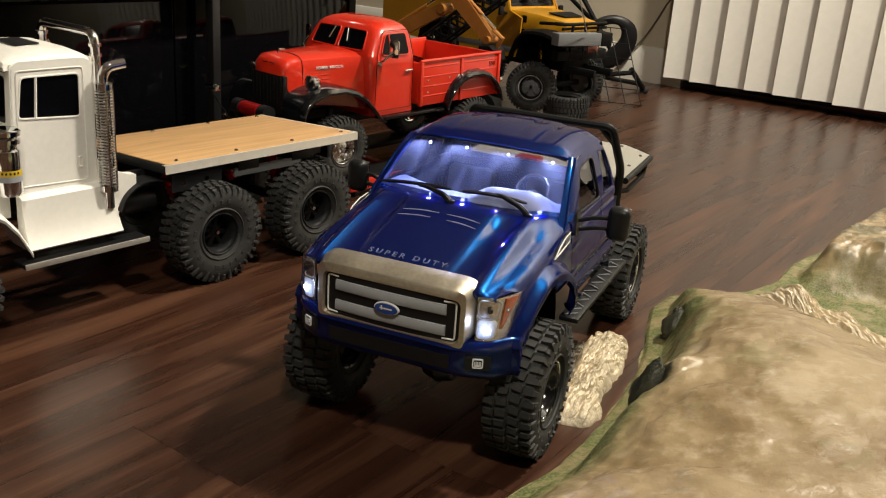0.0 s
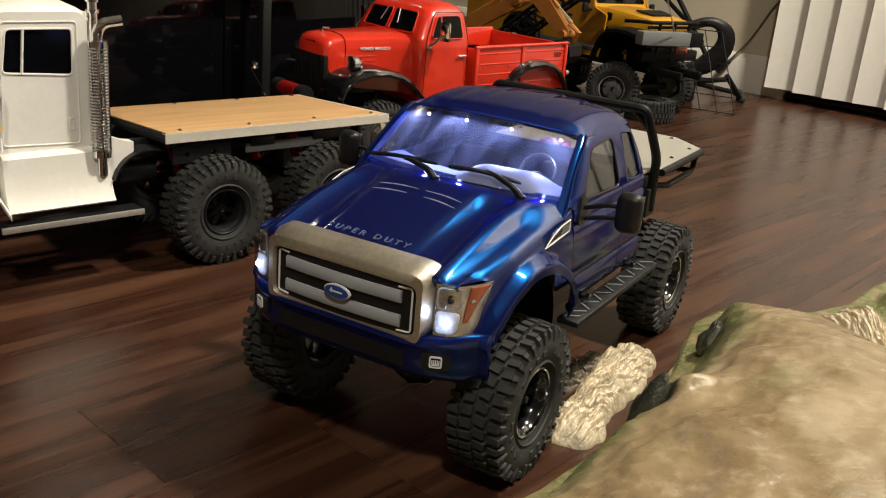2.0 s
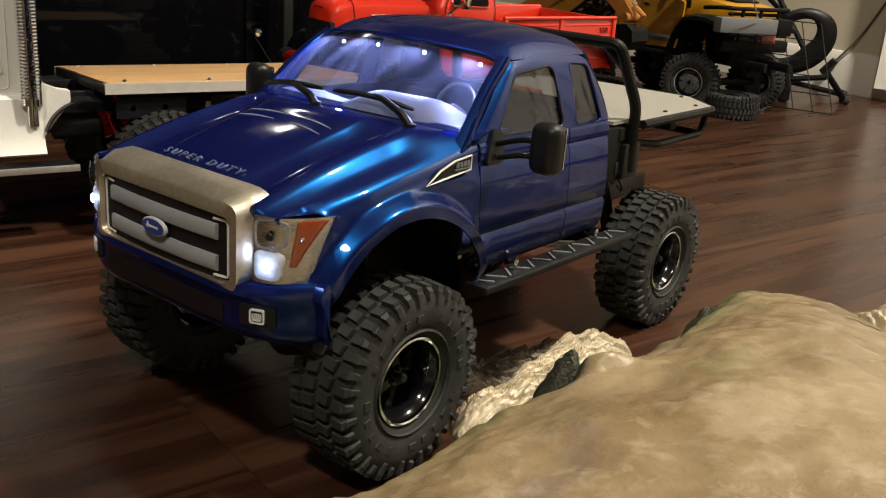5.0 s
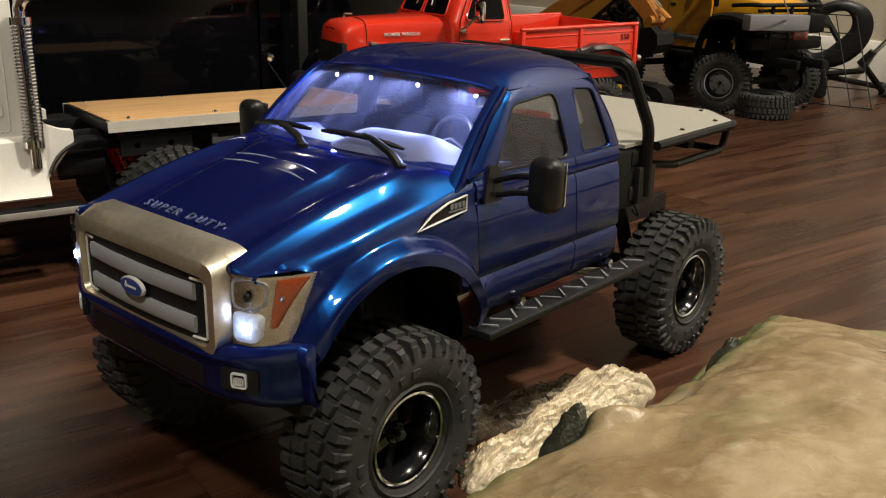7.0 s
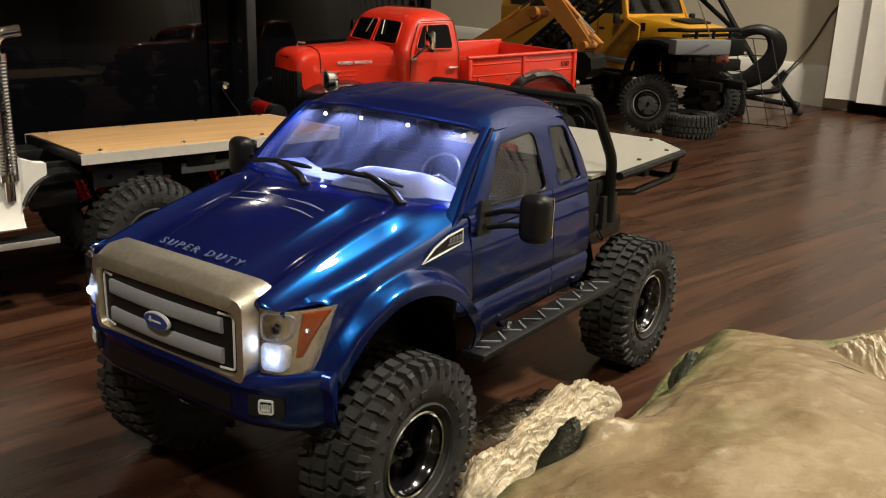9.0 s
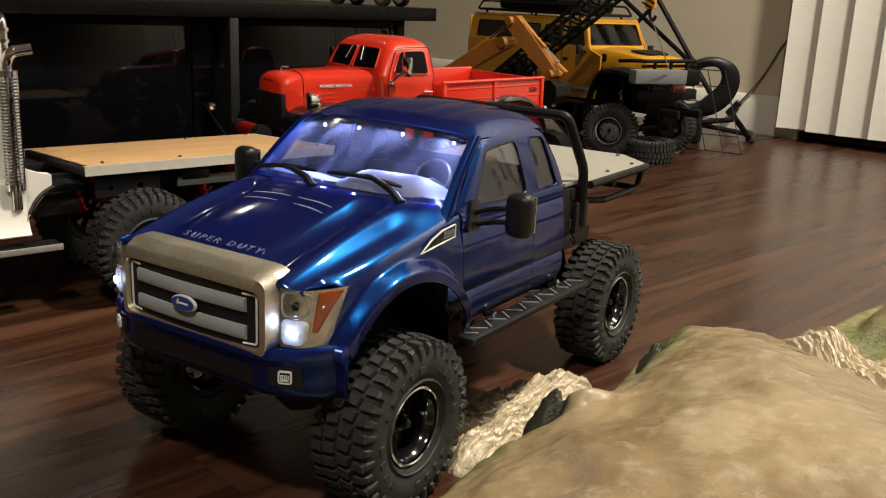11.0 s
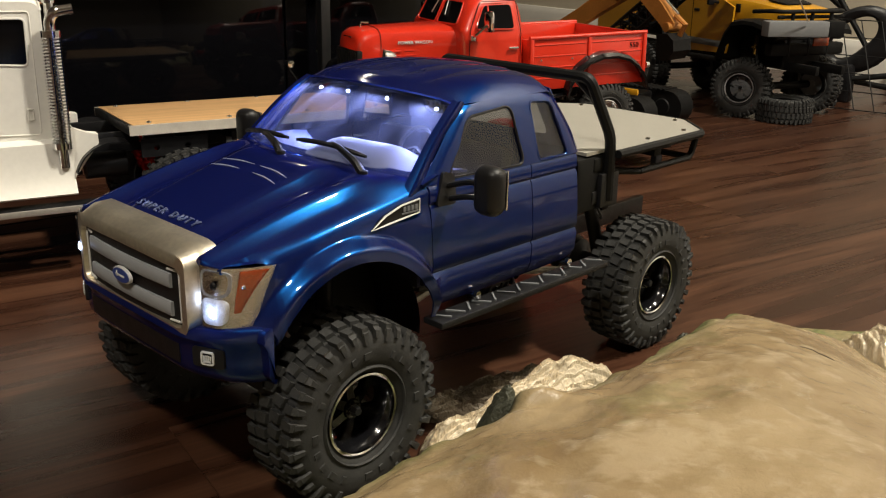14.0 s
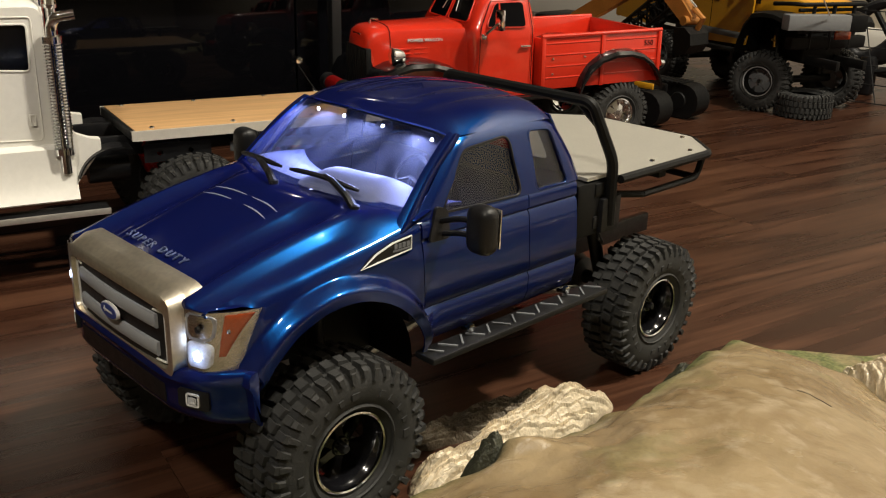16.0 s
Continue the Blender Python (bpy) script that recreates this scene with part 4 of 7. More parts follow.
# fender badge, mirrors, wipers, side steps
for s in (1, -1):
    def F(y, z, o=0.0):
        return Vector((s * (line_table(HALF, y) + 0.0012 + o), y, z))
    lp = [F(0.018, 0.1585), F(0.030, 0.1600), F(0.0545, 0.1625), F(0.0545, 0.1705), F(0.040, 0.1690), F(0.028, 0.1650)]
    fb = part("fender_badge", plate(B(), lp, (-s * 0.002, 0, 0)), BLACK, blue, smooth=False)
    part("badge_edge", tube(B(), [p + Vector((s * 0.0002, 0, 0)) for p in lp], 0.0006, 5, True), WHITEINK, fb)
    bm = B()
    for i in range(4):
        box(bm, F(0.0425 + 0.0031 * i, 0.1665, 0.0004), (0.0006, 0.0021, 0.0028), 0)
    box(bm, F(0.047, 0.1640, 0.0004), (0.0006, 0.013, 0.0009), 0)
    part("badge_mark", bm, GREY, fb)

    # the passenger's mirror is pushed in
    M = 0.1255 if s == 1 else 0.1160
    mir = part("mirror", tube(B(), bend([(s * 0.0905, 0.0790, 0.1735), (s * (M - 0.0175), 0.0790, 0.1795), (s * (M - 0.0065), 0.0800, 0.1800)], 0.006), 0.0018, 8), BLACK, blue, "black towing mirror")
    part("arm", tube(B(), bend([(s * 0.0905, 0.0800, 0.1655), (s * (M - 0.0175), 0.0795, 0.1705), (s * (M - 0.0065), 0.0800, 0.1712)], 0.006), 0.0018, 8), BLACK, mir)
    bm = B()
    box(bm, (s * M, 0.0785, 0.1775), (0.0185, 0.0140, 0.0290), 0.0062, pose(0, 0, 0), 4)
    part("housing", bm, BLACK, mir)
    bm = B()
    box(bm, (s * M, 0.0860, 0.1775), (0.0145, 0.0012, 0.0235), 0.0004)
    part("glass", bm, CHROME, mir, "mirror glass")
    bm = plate(B(), rounded([(s * 0.0915, 0.0680, 0.1630), (s * 0.0915, 0.0850, 0.1625), (s * 0.0890, 0.0850, 0.1800), (s * 0.0888, 0.0760, 0.1830)], 0.003), (s * 0.0022, 0, 0))
    part("base", bm, BLACK, mir, smooth=False)

    step = part("side_step", box(B(), (s * 0.0975, 0.148, 0.0915), (0.0170, 0.172, 0.0045), 0.0012), BLACK, blue, "black ribbed side step")
    rib = B()
    box(rib, (0, 0, 0), (0.0125, 0.0014, 0.0014), 0.0003)
    rib0 = part("tread_rib", rib, GREY, step)
    rib0.matrix_basis = pose(s * 0.0975, 0.070, 0.0942, 0, 0, 38)
    for i in range(1, 14):
        again(rib0, pose(s * 0.0975, 0.070 + 0.012 * i, 0.0942, 0, 0, 38 if i % 2 else -38))
    for y in (0.104, 0.199):
        bm = B()
        tube(bm, [(s * 0.088, y, 0.096), (s * 0.0935, y, 0.0975)], 0.0016, 8)
        lathe(bm, [(s * 0.0935, 0.0001), (s * 0.0935, 0.0028), (s * 0.0965, 0.0028), (s * 0.0965, 0.0001)], 6)
        bmesh.ops.translate(bm, verts=[v for v in bm.verts if abs(v.co.y) < 0.02], vec=(0, y, 0.0985))
        part("step_bolt", bm, CHROME, step, "bright step bolt")

for base, joint, b0, b1 in (((-0.001, 0.0255, 0.1850), (-0.42, 0.065), (-0.95, 0.0), (-0.06, 0.09)), ((0.0615, 0.0385, 0.1815), (0.38, 0.13), (0.05, 0.095), (0.68, 0.075))):
    def on(u, v):
        return ws(u, v) + Vector((0, -0.003, 0.0035))
    a = Vector(base)
    md = on(*joint)
    arm_line = bend([a, a.lerp(md, 0.22) + Vector((0, -0.001, 0.0042)), a.lerp(md, 0.8) + Vector((0, 0, 0.0020)), md], 0.010, 6)
    wp = part("wiper", tube(B(), arm_line, [0.0027 - 0.0012 * k / (len(arm_line) - 1) for k in range(len(arm_line))], 8), BLACK, blue, "black windscreen wiper")
    part("blade", tube(B(), [on(b0[0] + (b1[0] - b0[0]) * k / 8, b0[1] + (b1[1] - b0[1]) * k / 8 + 0.03 * math.sin(math.pi * k / 8)) for k in range(9)], [0.0010] + [0.0017] * 7 + [0.0010], 6), BLACK, wp)
    bm = lathe(B(), [(-0.003, 0.0001), (-0.003, 0.0032), (0.0025, 0.0028), (0.0035, 0.0001)], 12, "z")
    bmesh.ops.translate(bm, verts=bm.verts, vec=a)
    part("pivot", bm, BLACK, wp)
# cowl strip below the windscreen
bm = grid(B(), lambda u, v: Vector((0.0850 * u, 0.0590 - 0.0275 * (1 - min(1, u * u)) - 0.006 + 0.013 * v + 0.004 * max(0, abs(u) - 0.9) * 10, 0.1775 + 0.0060 * (1 - min(1, u * u)) + 0.0040 * v)), steps(-1.06, 1.06, 26), steps(0, 1, 3))
thicken(bm, 0.001)
part("cowl", bm, BLUE, blue)
# cab interior
DASH = material("dash_plastic", (0.11, 0.13, 0.25), 0.6, 0.0, 90, 0.06, 0.06)
INNER = material("interior_plastic", (0.05, 0.05, 0.055), 0.6, 0.0, 60, 0.12, 0.06)
def dash(u, v):
    hump = 0.0140 / (1 + ((u - 0.46) / 0.34) ** 6) + 0.0045 * math.exp(-((u + 0.45) / 0.5) ** 2)
    y = 0.0605 - 0.0275 * (1 - u * u) + 0.046 * v
    return Vector((0.0815 * u, y, 0.1800 + 0.0050 * (1 - u * u) * (1 - v) + hump * math.sin(math.pi * min(1, v)) ** 0.8 - 0.002 * v))


bm = grid(B(), dash, steps(-1, 1, 48), steps(0, 1, 16))
thicken(bm, 0.002)
part("dashboard", bm, DASH, blue, "pale moulded dashboard")
bm = B()
ring = [Vector((0.044 + 0.0140 * math.cos(a), 0, 0.0140 * math.sin(a))) for a in [2 * math.pi * k / 28 for k in range(28)]]
wm = Matrix.Translation((0, 0.098, 0.1865)) @ pose(0, 0, 0, -28, 0, 0)
tube(bm, [wm @ p for p in ring], 0.0015, 8, True)
for a in (-0.4, math.pi + 0.4, -math.pi / 2):
    tube(bm, [wm @ Vector((0.044, 0, 0)), wm @ Vector((0.044 + 0.0140 * math.cos(a), 0, 0.0140 * math.sin(a)))], 0.0014, 6)
part("steering_wheel", bm, BLACK, blue)
for x in (-0.040, 0.040):
    bm = B()
    box(bm, (x, 0.135, 0.140), (0.050, 0.052, 0.020), 0.006)
    box(bm, (x, 0.166, 0.158), (0.048, 0.014, 0.044), 0.006, Matrix.Translation((x, 0.166, 0.17)) @ pose(0, 0, 0, -10) @ Matrix.Translation((-x, -0.166, -0.17)))
    part("seat", bm, INNER, blue, "dark moulded seat")
part("cab_floor", box(B(), (0, 0.14, 0.112), (0.168, 0.145, 0.004), 0.001), INNER, blue)
part("firewall", box(B(), (0, 0.064, 0.145), (0.166, 0.003, 0.070), 0.001), INNER, blue)
bm = grid(B(), lambda u, v: roof(u * 0.93, 0.04 + 0.90 * v) + Vector((0, 0.001, -0.0045)), steps(-1, 1, 14), steps(0, 1, 10))
part("headliner", bm, INNER, blue)
LEDB = glow("cab_led", (0.55, 0.65, 1.0), 25.0)
for x in (-0.056, -0.018, 0.020, 0.057):
    p = ws(x / 0.0735, 0.89) + Vector((0, 0.0060, -0.0058))
    bm = B()
    bmesh.ops.create_icosphere(bm, subdivisions=2, radius=0.0011, matrix=Matrix.Translation(p + Vector((0, 0.0028, 0.0012))))
    part("cab_lamp", bm, LEDB, blue, "small lit blue-white lamp")
    area_lamp("cab_lamp_glow", p, p + Vector((0, -0.0070, -0.010)), 0.004, 0.095, (0.38, 0.46, 1.0))

# chassis: rails, axles, links, shocks
for s in (1, -1):
    part("frame_rail", box(B(), (s * 0.030, 0.160, 0.092), (0.006, 0.46, 0.016), 0.001), BLACK, blue)
for y in (0, WB):
    bm = B()
    tube(bm, [(-0.080, y, 0.0585), (-0.03, y, 0.0585), (0.08, y, 0.0585)], 0.0062, 12)
    lathe(bm, [(-0.016, 0.004), (-0.012, 0.015), (0, 0.019), (0.012, 0.015), (0.016, 0.004)], 20)
    bmesh.ops.translate(bm, verts=[v for v in bm.verts if v.co.z < 0.03 or math.hypot(v.co.y, v.co.z) < 0.0195], vec=(0.012, y, 0.0585))
    part("axle", bm, BLACK, blue)
for s in (1, -1):
    for y, d in ((0.012, 0.01), (WB - 0.012, -0.01)):
        bm = B()
        tube(bm, [(s * 0.052, y, 0.064), (s * 0.044, y + d, 0.118)], 0.0055, 12)
        part("shock_absorber", bm, BLACK, blue)
    part("lower_link", tube(B(), [(s * 0.030, 0.015, 0.052), (s * 0.028, 0.135, 0.078)], 0.003, 8), STEEL, blue)
    part("lower_link", tube(B(), [(s * 0.030, WB - 0.015, 0.052), (s * 0.028, 0.178, 0.078)], 0.003, 8), STEEL, blue)
part("skid_plate", box(B(), (0, 0.156, 0.083), (0.070, 0.090, 0.006), 0.002), BLACK, blue)
part("front_cross_tube", tube(B(), [(-0.04, -0.066, 0.089), (0.04, -0.066, 0.089)], 0.004, 10), REDMETAL, blue)
for s in (1, -1):
    bm = B()
    loft(bm, [[(s * x, 0.004 + (ARCH_R + 0.001) * math.cos(a), ARCH_Z + (ARCH_R + 0.001) * math.sin(a)) for a in steps(-0.1, math.pi + 0.1, 24)] for x in (0.045, 0.086)], close=False)
    loft(bm, [[(s * 0.045, 0.004 + q * math.cos(a), ARCH_Z + q * math.sin(a)) for a in steps(-0.1, math.pi + 0.1, 24)] for q in (0.02, ARCH_R + 0.001)], close=False)
    part("wheel_arch_liner", bm, MATT, blue)

# flat deck with tube frame and headache rack
deck_loop = [(0.0785, 0.236, 0.166), (0.0785, 0.262, 0.166), (0.0865, 0.262, 0.166), (0.0865, 0.381, 0.166), (0.052, 0.412, 0.166), (-0.052, 0.412, 0.166), (-0.0865, 0.381, 0.166), (-0.0865, 0.262, 0.166), (-0.0785, 0.262, 0.166), (-0.0785, 0.236, 0.166)]
deck = part("deck", plate(B(), deck_loop, (0, 0, 0.0025)), DECK, blue, "pale grey flat deck plate", smooth=False)
bm = B()
tube(bm, bend([(0.0880, 0.262, 0.1655), (0.0880, 0.382, 0.1655), (0.053, 0.4135, 0.1655), (-0.053, 0.4135, 0.1655), (-0.0880, 0.382, 0.1655), (-0.0880, 0.262, 0.1655)], 0.006), 0.0034, 8)
part("deck_rail", bm, MATT, blue)
for s in (1, -1):
    part("deck_rail", tube(B(), bend([(s * 0.083, 0.300, 0.146), (s * 0.083, 0.375, 0.146), (s * 0.083, 0.381, 0.161)], 0.008), 0.0028, 8), MATT, blue)
    part("deck_rail", tube(B(), [(s * 0.083, 0.300, 0.146), (s * 0.070, 0.262, 0.150)], 0.0028, 8), MATT, blue)
    for y in (0.315, 0.368):
        bm = lathe(B(), [(0, 0.0022), (0.0012, 0.0018), (0.0016, 0.0001)], 10, "z")
        bmesh.ops.translate(bm, verts=bm.verts, vec=(s * 0.079, y, 0.1684))
        part("screw", bm, CHROME, deck)
    bm = lathe(B(), [(0, 0.0022), (0.0012, 0.0018), (0.0016, 0.0001)], 10, "z")
    bmesh.ops.translate(bm, verts=bm.verts, vec=(s * 0.050, 0.402, 0.1684))
    part("screw", bm, CHROME, deck)
part("deck_rail", tube(B(), [(-0.083, 0.375, 0.146), (0.083, 0.375, 0.146)], 0.0028, 8), MATT, blue)
for y in (0.25, 0.33):
    part("deck_bearer", box(B(), (0, y, 0.158), (0.160, 0.010, 0.010), 0.001), MATT, blue)
for s in (1, -1):
    for y in (0.25, 0.33):
        part("deck_post", box(B(), (s * 0.030, y, 0.126), (0.008, 0.010, 0.055), 0.001), MATT, blue)
rack = part("headache_rack", tube(B(), bend([(0.0815, 0.262, 0.130), (0.0825, 0.259, 0.178), (0.073, 0.2415, 0.2215), (-0.073, 0.2415, 0.2215), (-0.0825, 0.259, 0.178), (-0.0815, 0.262, 0.130)], 0.007), 0.0042, 10), MATT, blue, "black tube headache rack")
for s in (1, -1):
    part("brace", tube(B(), [(s * 0.060, 0.2415, 0.2215), (s * 0.0765, 0.249, 0.203)], 0.0030, 8), MATT, rack)
    part("lower_bracket", box(B(), (s * 0.080, 0.262, 0.138), (0.006, 0.022, 0.026), 0.001), BLACK, blue)
    part("lower_bracket", box(B(), (s * 0.060, 0.250, 0.133), (0.040, 0.010, 0.010), 0.001), BLACK, blue)
boxm = part("equipment_box", box(B(), (0, 0.2440, 0.1440), (0.158, 0.036, 0.042), 0.003), MATT, blue, "black box under the front of the deck")
for s in (1, -1):
    part("hook", tube(B(), bend([(s * 0.0790, 0.252, 0.126), (s * 0.0815, 0.256, 0.118), (s * 0.0790, 0.260, 0.114), (s * 0.0770, 0.256, 0.119)], 0.003), 0.0009, 6), BLACK, boxm)
part("tow_winch", box(B(), (-0.012, 0.252, 0.1735), (0.026, 0.018, 0.008), 0.002), REDMETAL, blue, "small red block on the deck")


# ---- landscape board with rocks ----
EDGE = [(-0.60, -0.06), (-0.30, 0.015), (-0.108, 0.090), (-0.06, 0.109), (-0.02, 0.122), (0.04, 0.132), (0.105, 0.139), (0.17, 0.140), (0.222, 0.137), (0.28, 0.127), (0.345, 0.118), (0.395, 0.128), (0.43, 0.165), (0.462, 0.207), (0.52, 0.236), (0.598, 0.249), (0.64, 0.262), (0.68, 0.280), (0.80, 0.32), (1.0, 0.40)]


def smooth(a, b, v):
    t = max(0, min(1, (v - a) / (b - a)))
    return t * t * (3 - 2 * t)


def ridged(x, y, s, k=4):
    t, a, f = 0, 1, s
    for i in range(k):
        t += a * (1 - abs(2 * noise.noise((x * f, y * f, 3.7 * i)))) 
        a, f = a * 0.5, f * 2.1
    return t / 1.9


# small cliffs: place of the face, width, drop, run-out
CLIFF = [(0.1610, 0.2700, 0.012, 0.020, 0.018)]
SLOPE = [(0, 0.0), (0.008, 0.0035), (0.020, 0.0085), (0.028, 0.022), (0.038, 0.046), (0.050, 0.064), (0.070, 0.079), (0.11, 0.094), (0.15, 0.102), (0.22, 0.106)]
TAIL = [(0.12, 0.120), (0.18, 0.098), (0.21, 0.089), (0.24, 0.080), (0.27, 0.069), (0.30, 0.055), (0.33, 0.041), (0.36, 0.025), (0.40, 0.005), (0.45, 0.0)]


def ground(x, y):
    """Height of the board, mossy cover, bare pale rock and dark tone (brown mound, painted overhang shade) at a place.
    """
    e = line_table(EDGE, y)
    n1 = noise.noise((x * 9, y * 9, 1.0))
    n2 = noise.noise((x * 32, y * 32, 2.0))
    n3 = noise.noise((x * 110, y * 110, 4.0))
    n4 = noise.noise((x * 300, y * 300, 8.0))
    d = max(0, x - e)
    near = smooth(0.0, -0.10, y) if y < 0 else 0.0
    dd = d * (1 - 0.37 * near) * (1 + 0.10 * n2) + 0.0015 * n3
    h1 = line_table(SLOPE, max(0, dd)) * (1 - 0.5 * smooth(-0.20, -0.42, y))
    cap = line_table(TAIL, y + 0.70 * max(0, x - 0.24) + 0.006 * n2)
    k = 0.012
    m1 = -k * math.log(math.exp(-h1 / k) + math.exp(-cap / k)) + k * 0.1 if cap > 0.003 else 0.0
    m1 = max(0.0, min(m1, h1))
    crag = ridged(x, y, 16)
    rise = smooth(0.022 + 0.010 * n2, 0.050 + 0.010 * n1, d) * smooth(0.0, 0.03, m1)
    m1 += rise * (0.003 * n1 + 0.0018 * n2 + 0.004 * (crag - 0.62) * (1 - smooth(0.06, 0.12, d)))
    span2 = smooth(0.50, 0.580, y + 0.012 * n2) * (1 - smooth(0.75, 0.95, y))
    rise2 = smooth(0.018 + 0.010 * n2, 0.052, d)
    m2 = span2 * rise2 * (0.056 + 0.020 * smooth(0.05, 0.2, d) + 0.008 * n1)
    m2 += span2 * rise2 * (1 - rise2) * 4 * 0.02 * (crag - 0.6)
    z = 0.004 * smooth(-0.001, 0.005, x - e) + max(m1, m2) + 0.0007 * n3 * smooth(0.01, 0.05, d) + 0.0003 * n4
    dark = 0.55 * span2 * rise2 * smooth(-0.35, 0.25, n2 + 0.6 * n3)
    z += span2 * rise2 * (0.0030 * n2 + 0.0022 * n3)
    for cx, cy, wide, drop, run in CLIFF:
        u, w = -0.16 * (x - cx) - 0.987 * (y - cy), 0.987 * (x - cx) - 0.16 * (y - cy)
        side = 1 - smooth(wide * 0.55, wide, abs(w) + 0.002 * n3)
        if u > -0.004 and side > 0:
            z -= drop * side * smooth(-0.0030, 0.0015, u + 0.001 * n3) * (1 - smooth(0.2, 1.0, max(0, u) / run))
            # shade below the cliff's overhang, painted into the dark tone
            dark = max(dark, side * smooth(-0.004, 0.0, u) * (1 - smooth(0.1, 0.5, max(0, u) / run)))
    # a small upright crag on the slope
    u, w = 0.75 * (x - 0.181) + 0.66 * (y - 0.036), 0.66 * (x - 0.181) - 0.75 * (y - 0.036)
    side = 1 - smooth(0.007, 0.019, abs(w) + 0.003 * n3)
    z += 0.015 * side * smooth(-0.002, 0.005, u + 0.001 * n3) * (1 - smooth(0.004, 0.040, u))
    # the crag's shaded face, likewise put into the colour
    dark = max(dark, side * smooth(-0.007, -0.003, u) * (1 - smooth(0.004, 0.008, u)))
    bare = max(smooth(0.038 + 0.014 * n2, 0.072 + 0.012 * n1, d * (1 - 0.3 * near)) * smooth(0.0, 0.03, m1), span2 * rise2)
    moss_shade = (1 - bare) * (0.50 + 0.50 * smooth(-0.25, 0.25, n2 + 0.5 * n3 + 0.15))
    # painted shade takes some of the green too
    moss_shade = max(moss_shade, 0.5 * dark, 0.35 * smooth(0.30, 0.6, noise.noise((x * 14, y * 14, 9.0)) + 0.4 * n3) * bare)
    pale = smooth(0.20, 0.5, noise.noise((x * 16, y * 10, 6.0)) + 0.35 * n3 + 0.2 * n4)
    return max(z, 0.0008), moss_shade, pale * bare, dark


GX1, GY0, GY1 = 0.86, -0.34, 0.96


def soil_material():
    m = bpy.data.materials.new("painted_soil")
    m.use_nodes = True
    n, l = m.node_tree.nodes, m.node_tree.links
    b = n["Principled BSDF"]
    at = n.new("ShaderNodeVertexColor")
    at.layer_name = "cover"
    sep = n.new("ShaderNodeSeparateColor")
    l.new(at.outputs["Color"], sep.inputs[0])
    tc = n.new("ShaderNodeTexCoord")

    def noise_node(scale, detail, rough=0.6):
        a = n.new("ShaderNodeTexNoise")
        a.inputs["Scale"].default_value, a.inputs["Detail"].default_value, a.inputs["Roughness"].default_value = scale, detail, rough
        l.new(tc.outputs["Object"], a.inputs["Vector"])
        return a

    def mixc(fac, a, b2):
        k = n.new("ShaderNodeMix")
        k.data_type = "RGBA"
        for src, i in ((fac, 0), (a, 6), (b2, 7)):
            if isinstance(src, tuple):
                k.inputs[i].default_value = (*src, 1)
            elif isinstance(src, float):
                k.inputs[i].default_value = src
            else:
                l.new(src, k.inputs[i])
        return k.outputs[2]

    def ramp(src, lo, hi):
        r = n.new("ShaderNodeMapRange")
        r.inputs["From Min"].default_value, r.inputs["From Max"].default_value = lo, hi
        l.new(src, r.inputs["Value"])
        return r.outputs[0]

    big, mid, tiny = noise_node(11, 6, 0.60), noise_node(48, 6, 0.60), noise_node(420, 5)
    base = mixc(ramp(big.outputs["Fac"], 0.36, 0.62), (0.195, 0.132, 0.064), (0.310, 0.232, 0.130))
    base = mixc(ramp(mid.outputs["Fac"], 0.54, 0.74), base, (0.38, 0.305, 0.20))
    base = mixc(ramp(tiny.outputs["Fac"], 0.68, 0.80), base, (0.16, 0.105, 0.05))
    base = mixc(sep.outputs[1], base, (0.46, 0.375, 0.25))
    green = mixc(ramp(tiny.outputs["Fac"], 0.40, 0.62), (0.050, 0.068, 0.016), (0.185, 0.185, 0.065))
    gm = n.new("ShaderNodeMath")
    gm.operation = "MULTIPLY"
    l.new(sep.outputs[0], gm.inputs[0])
    l.new(ramp(mid.outputs["Fac"], 0.20, 0.48), gm.inputs[1])
    col = mixc(gm.outputs[0], base, green)
    # third channel: painted overhang shade, and the rear mound's own dark brown
    col = mixc(ramp(sep.outputs[2], 0.15, 0.9), col, (0.045, 0.046, 0.030))
    l.new(col, b.inputs["Base Color"])
    l.new(mixc(gm.outputs[0], (0.27, 0.27, 0.27), (0.75, 0.75, 0.75)), b.inputs["Roughness"])
    add = n.new("ShaderNodeMath")
    add.operation = "MULTIPLY_ADD"
    add.inputs[1].default_value = 0.30
    l.new(tiny.outputs["Fac"], add.inputs[0])
    l.new(mid.outputs["Fac"], add.inputs[2])
    bp = n.new("ShaderNodeBump")
    bp.inputs["Strength"].default_value, bp.inputs["Distance"].default_value = 0.50, 0.0030
    l.new(add.outputs[0], bp.inputs["Height"])
    l.new(bp.outputs[0], b.inputs["Normal"])
    return m


def sheet(name, pts, nx, ny, cover, mat):
    """A grid mesh straight from computed points, with a colour layer."""
    faces = [(i * (ny + 1) + j, (i + 1) * (ny + 1) + j, (i + 1) * (ny + 1) + j + 1, i * (ny + 1) + j + 1) for i in range(nx) for j in range(ny)]
    me = bpy.data.meshes.new(name)
    me.from_pydata(pts, [], faces)
    if cover:
        at = me.color_attributes.new("cover", "FLOAT_COLOR", "POINT")
        at.data.foreach_set("color", [c for q in cover for c in (*q, 1.0)])
    me.polygons.foreach_set("use_smooth", [True] * len(faces))
    me.materials.append(mat)
    return new(name, me)


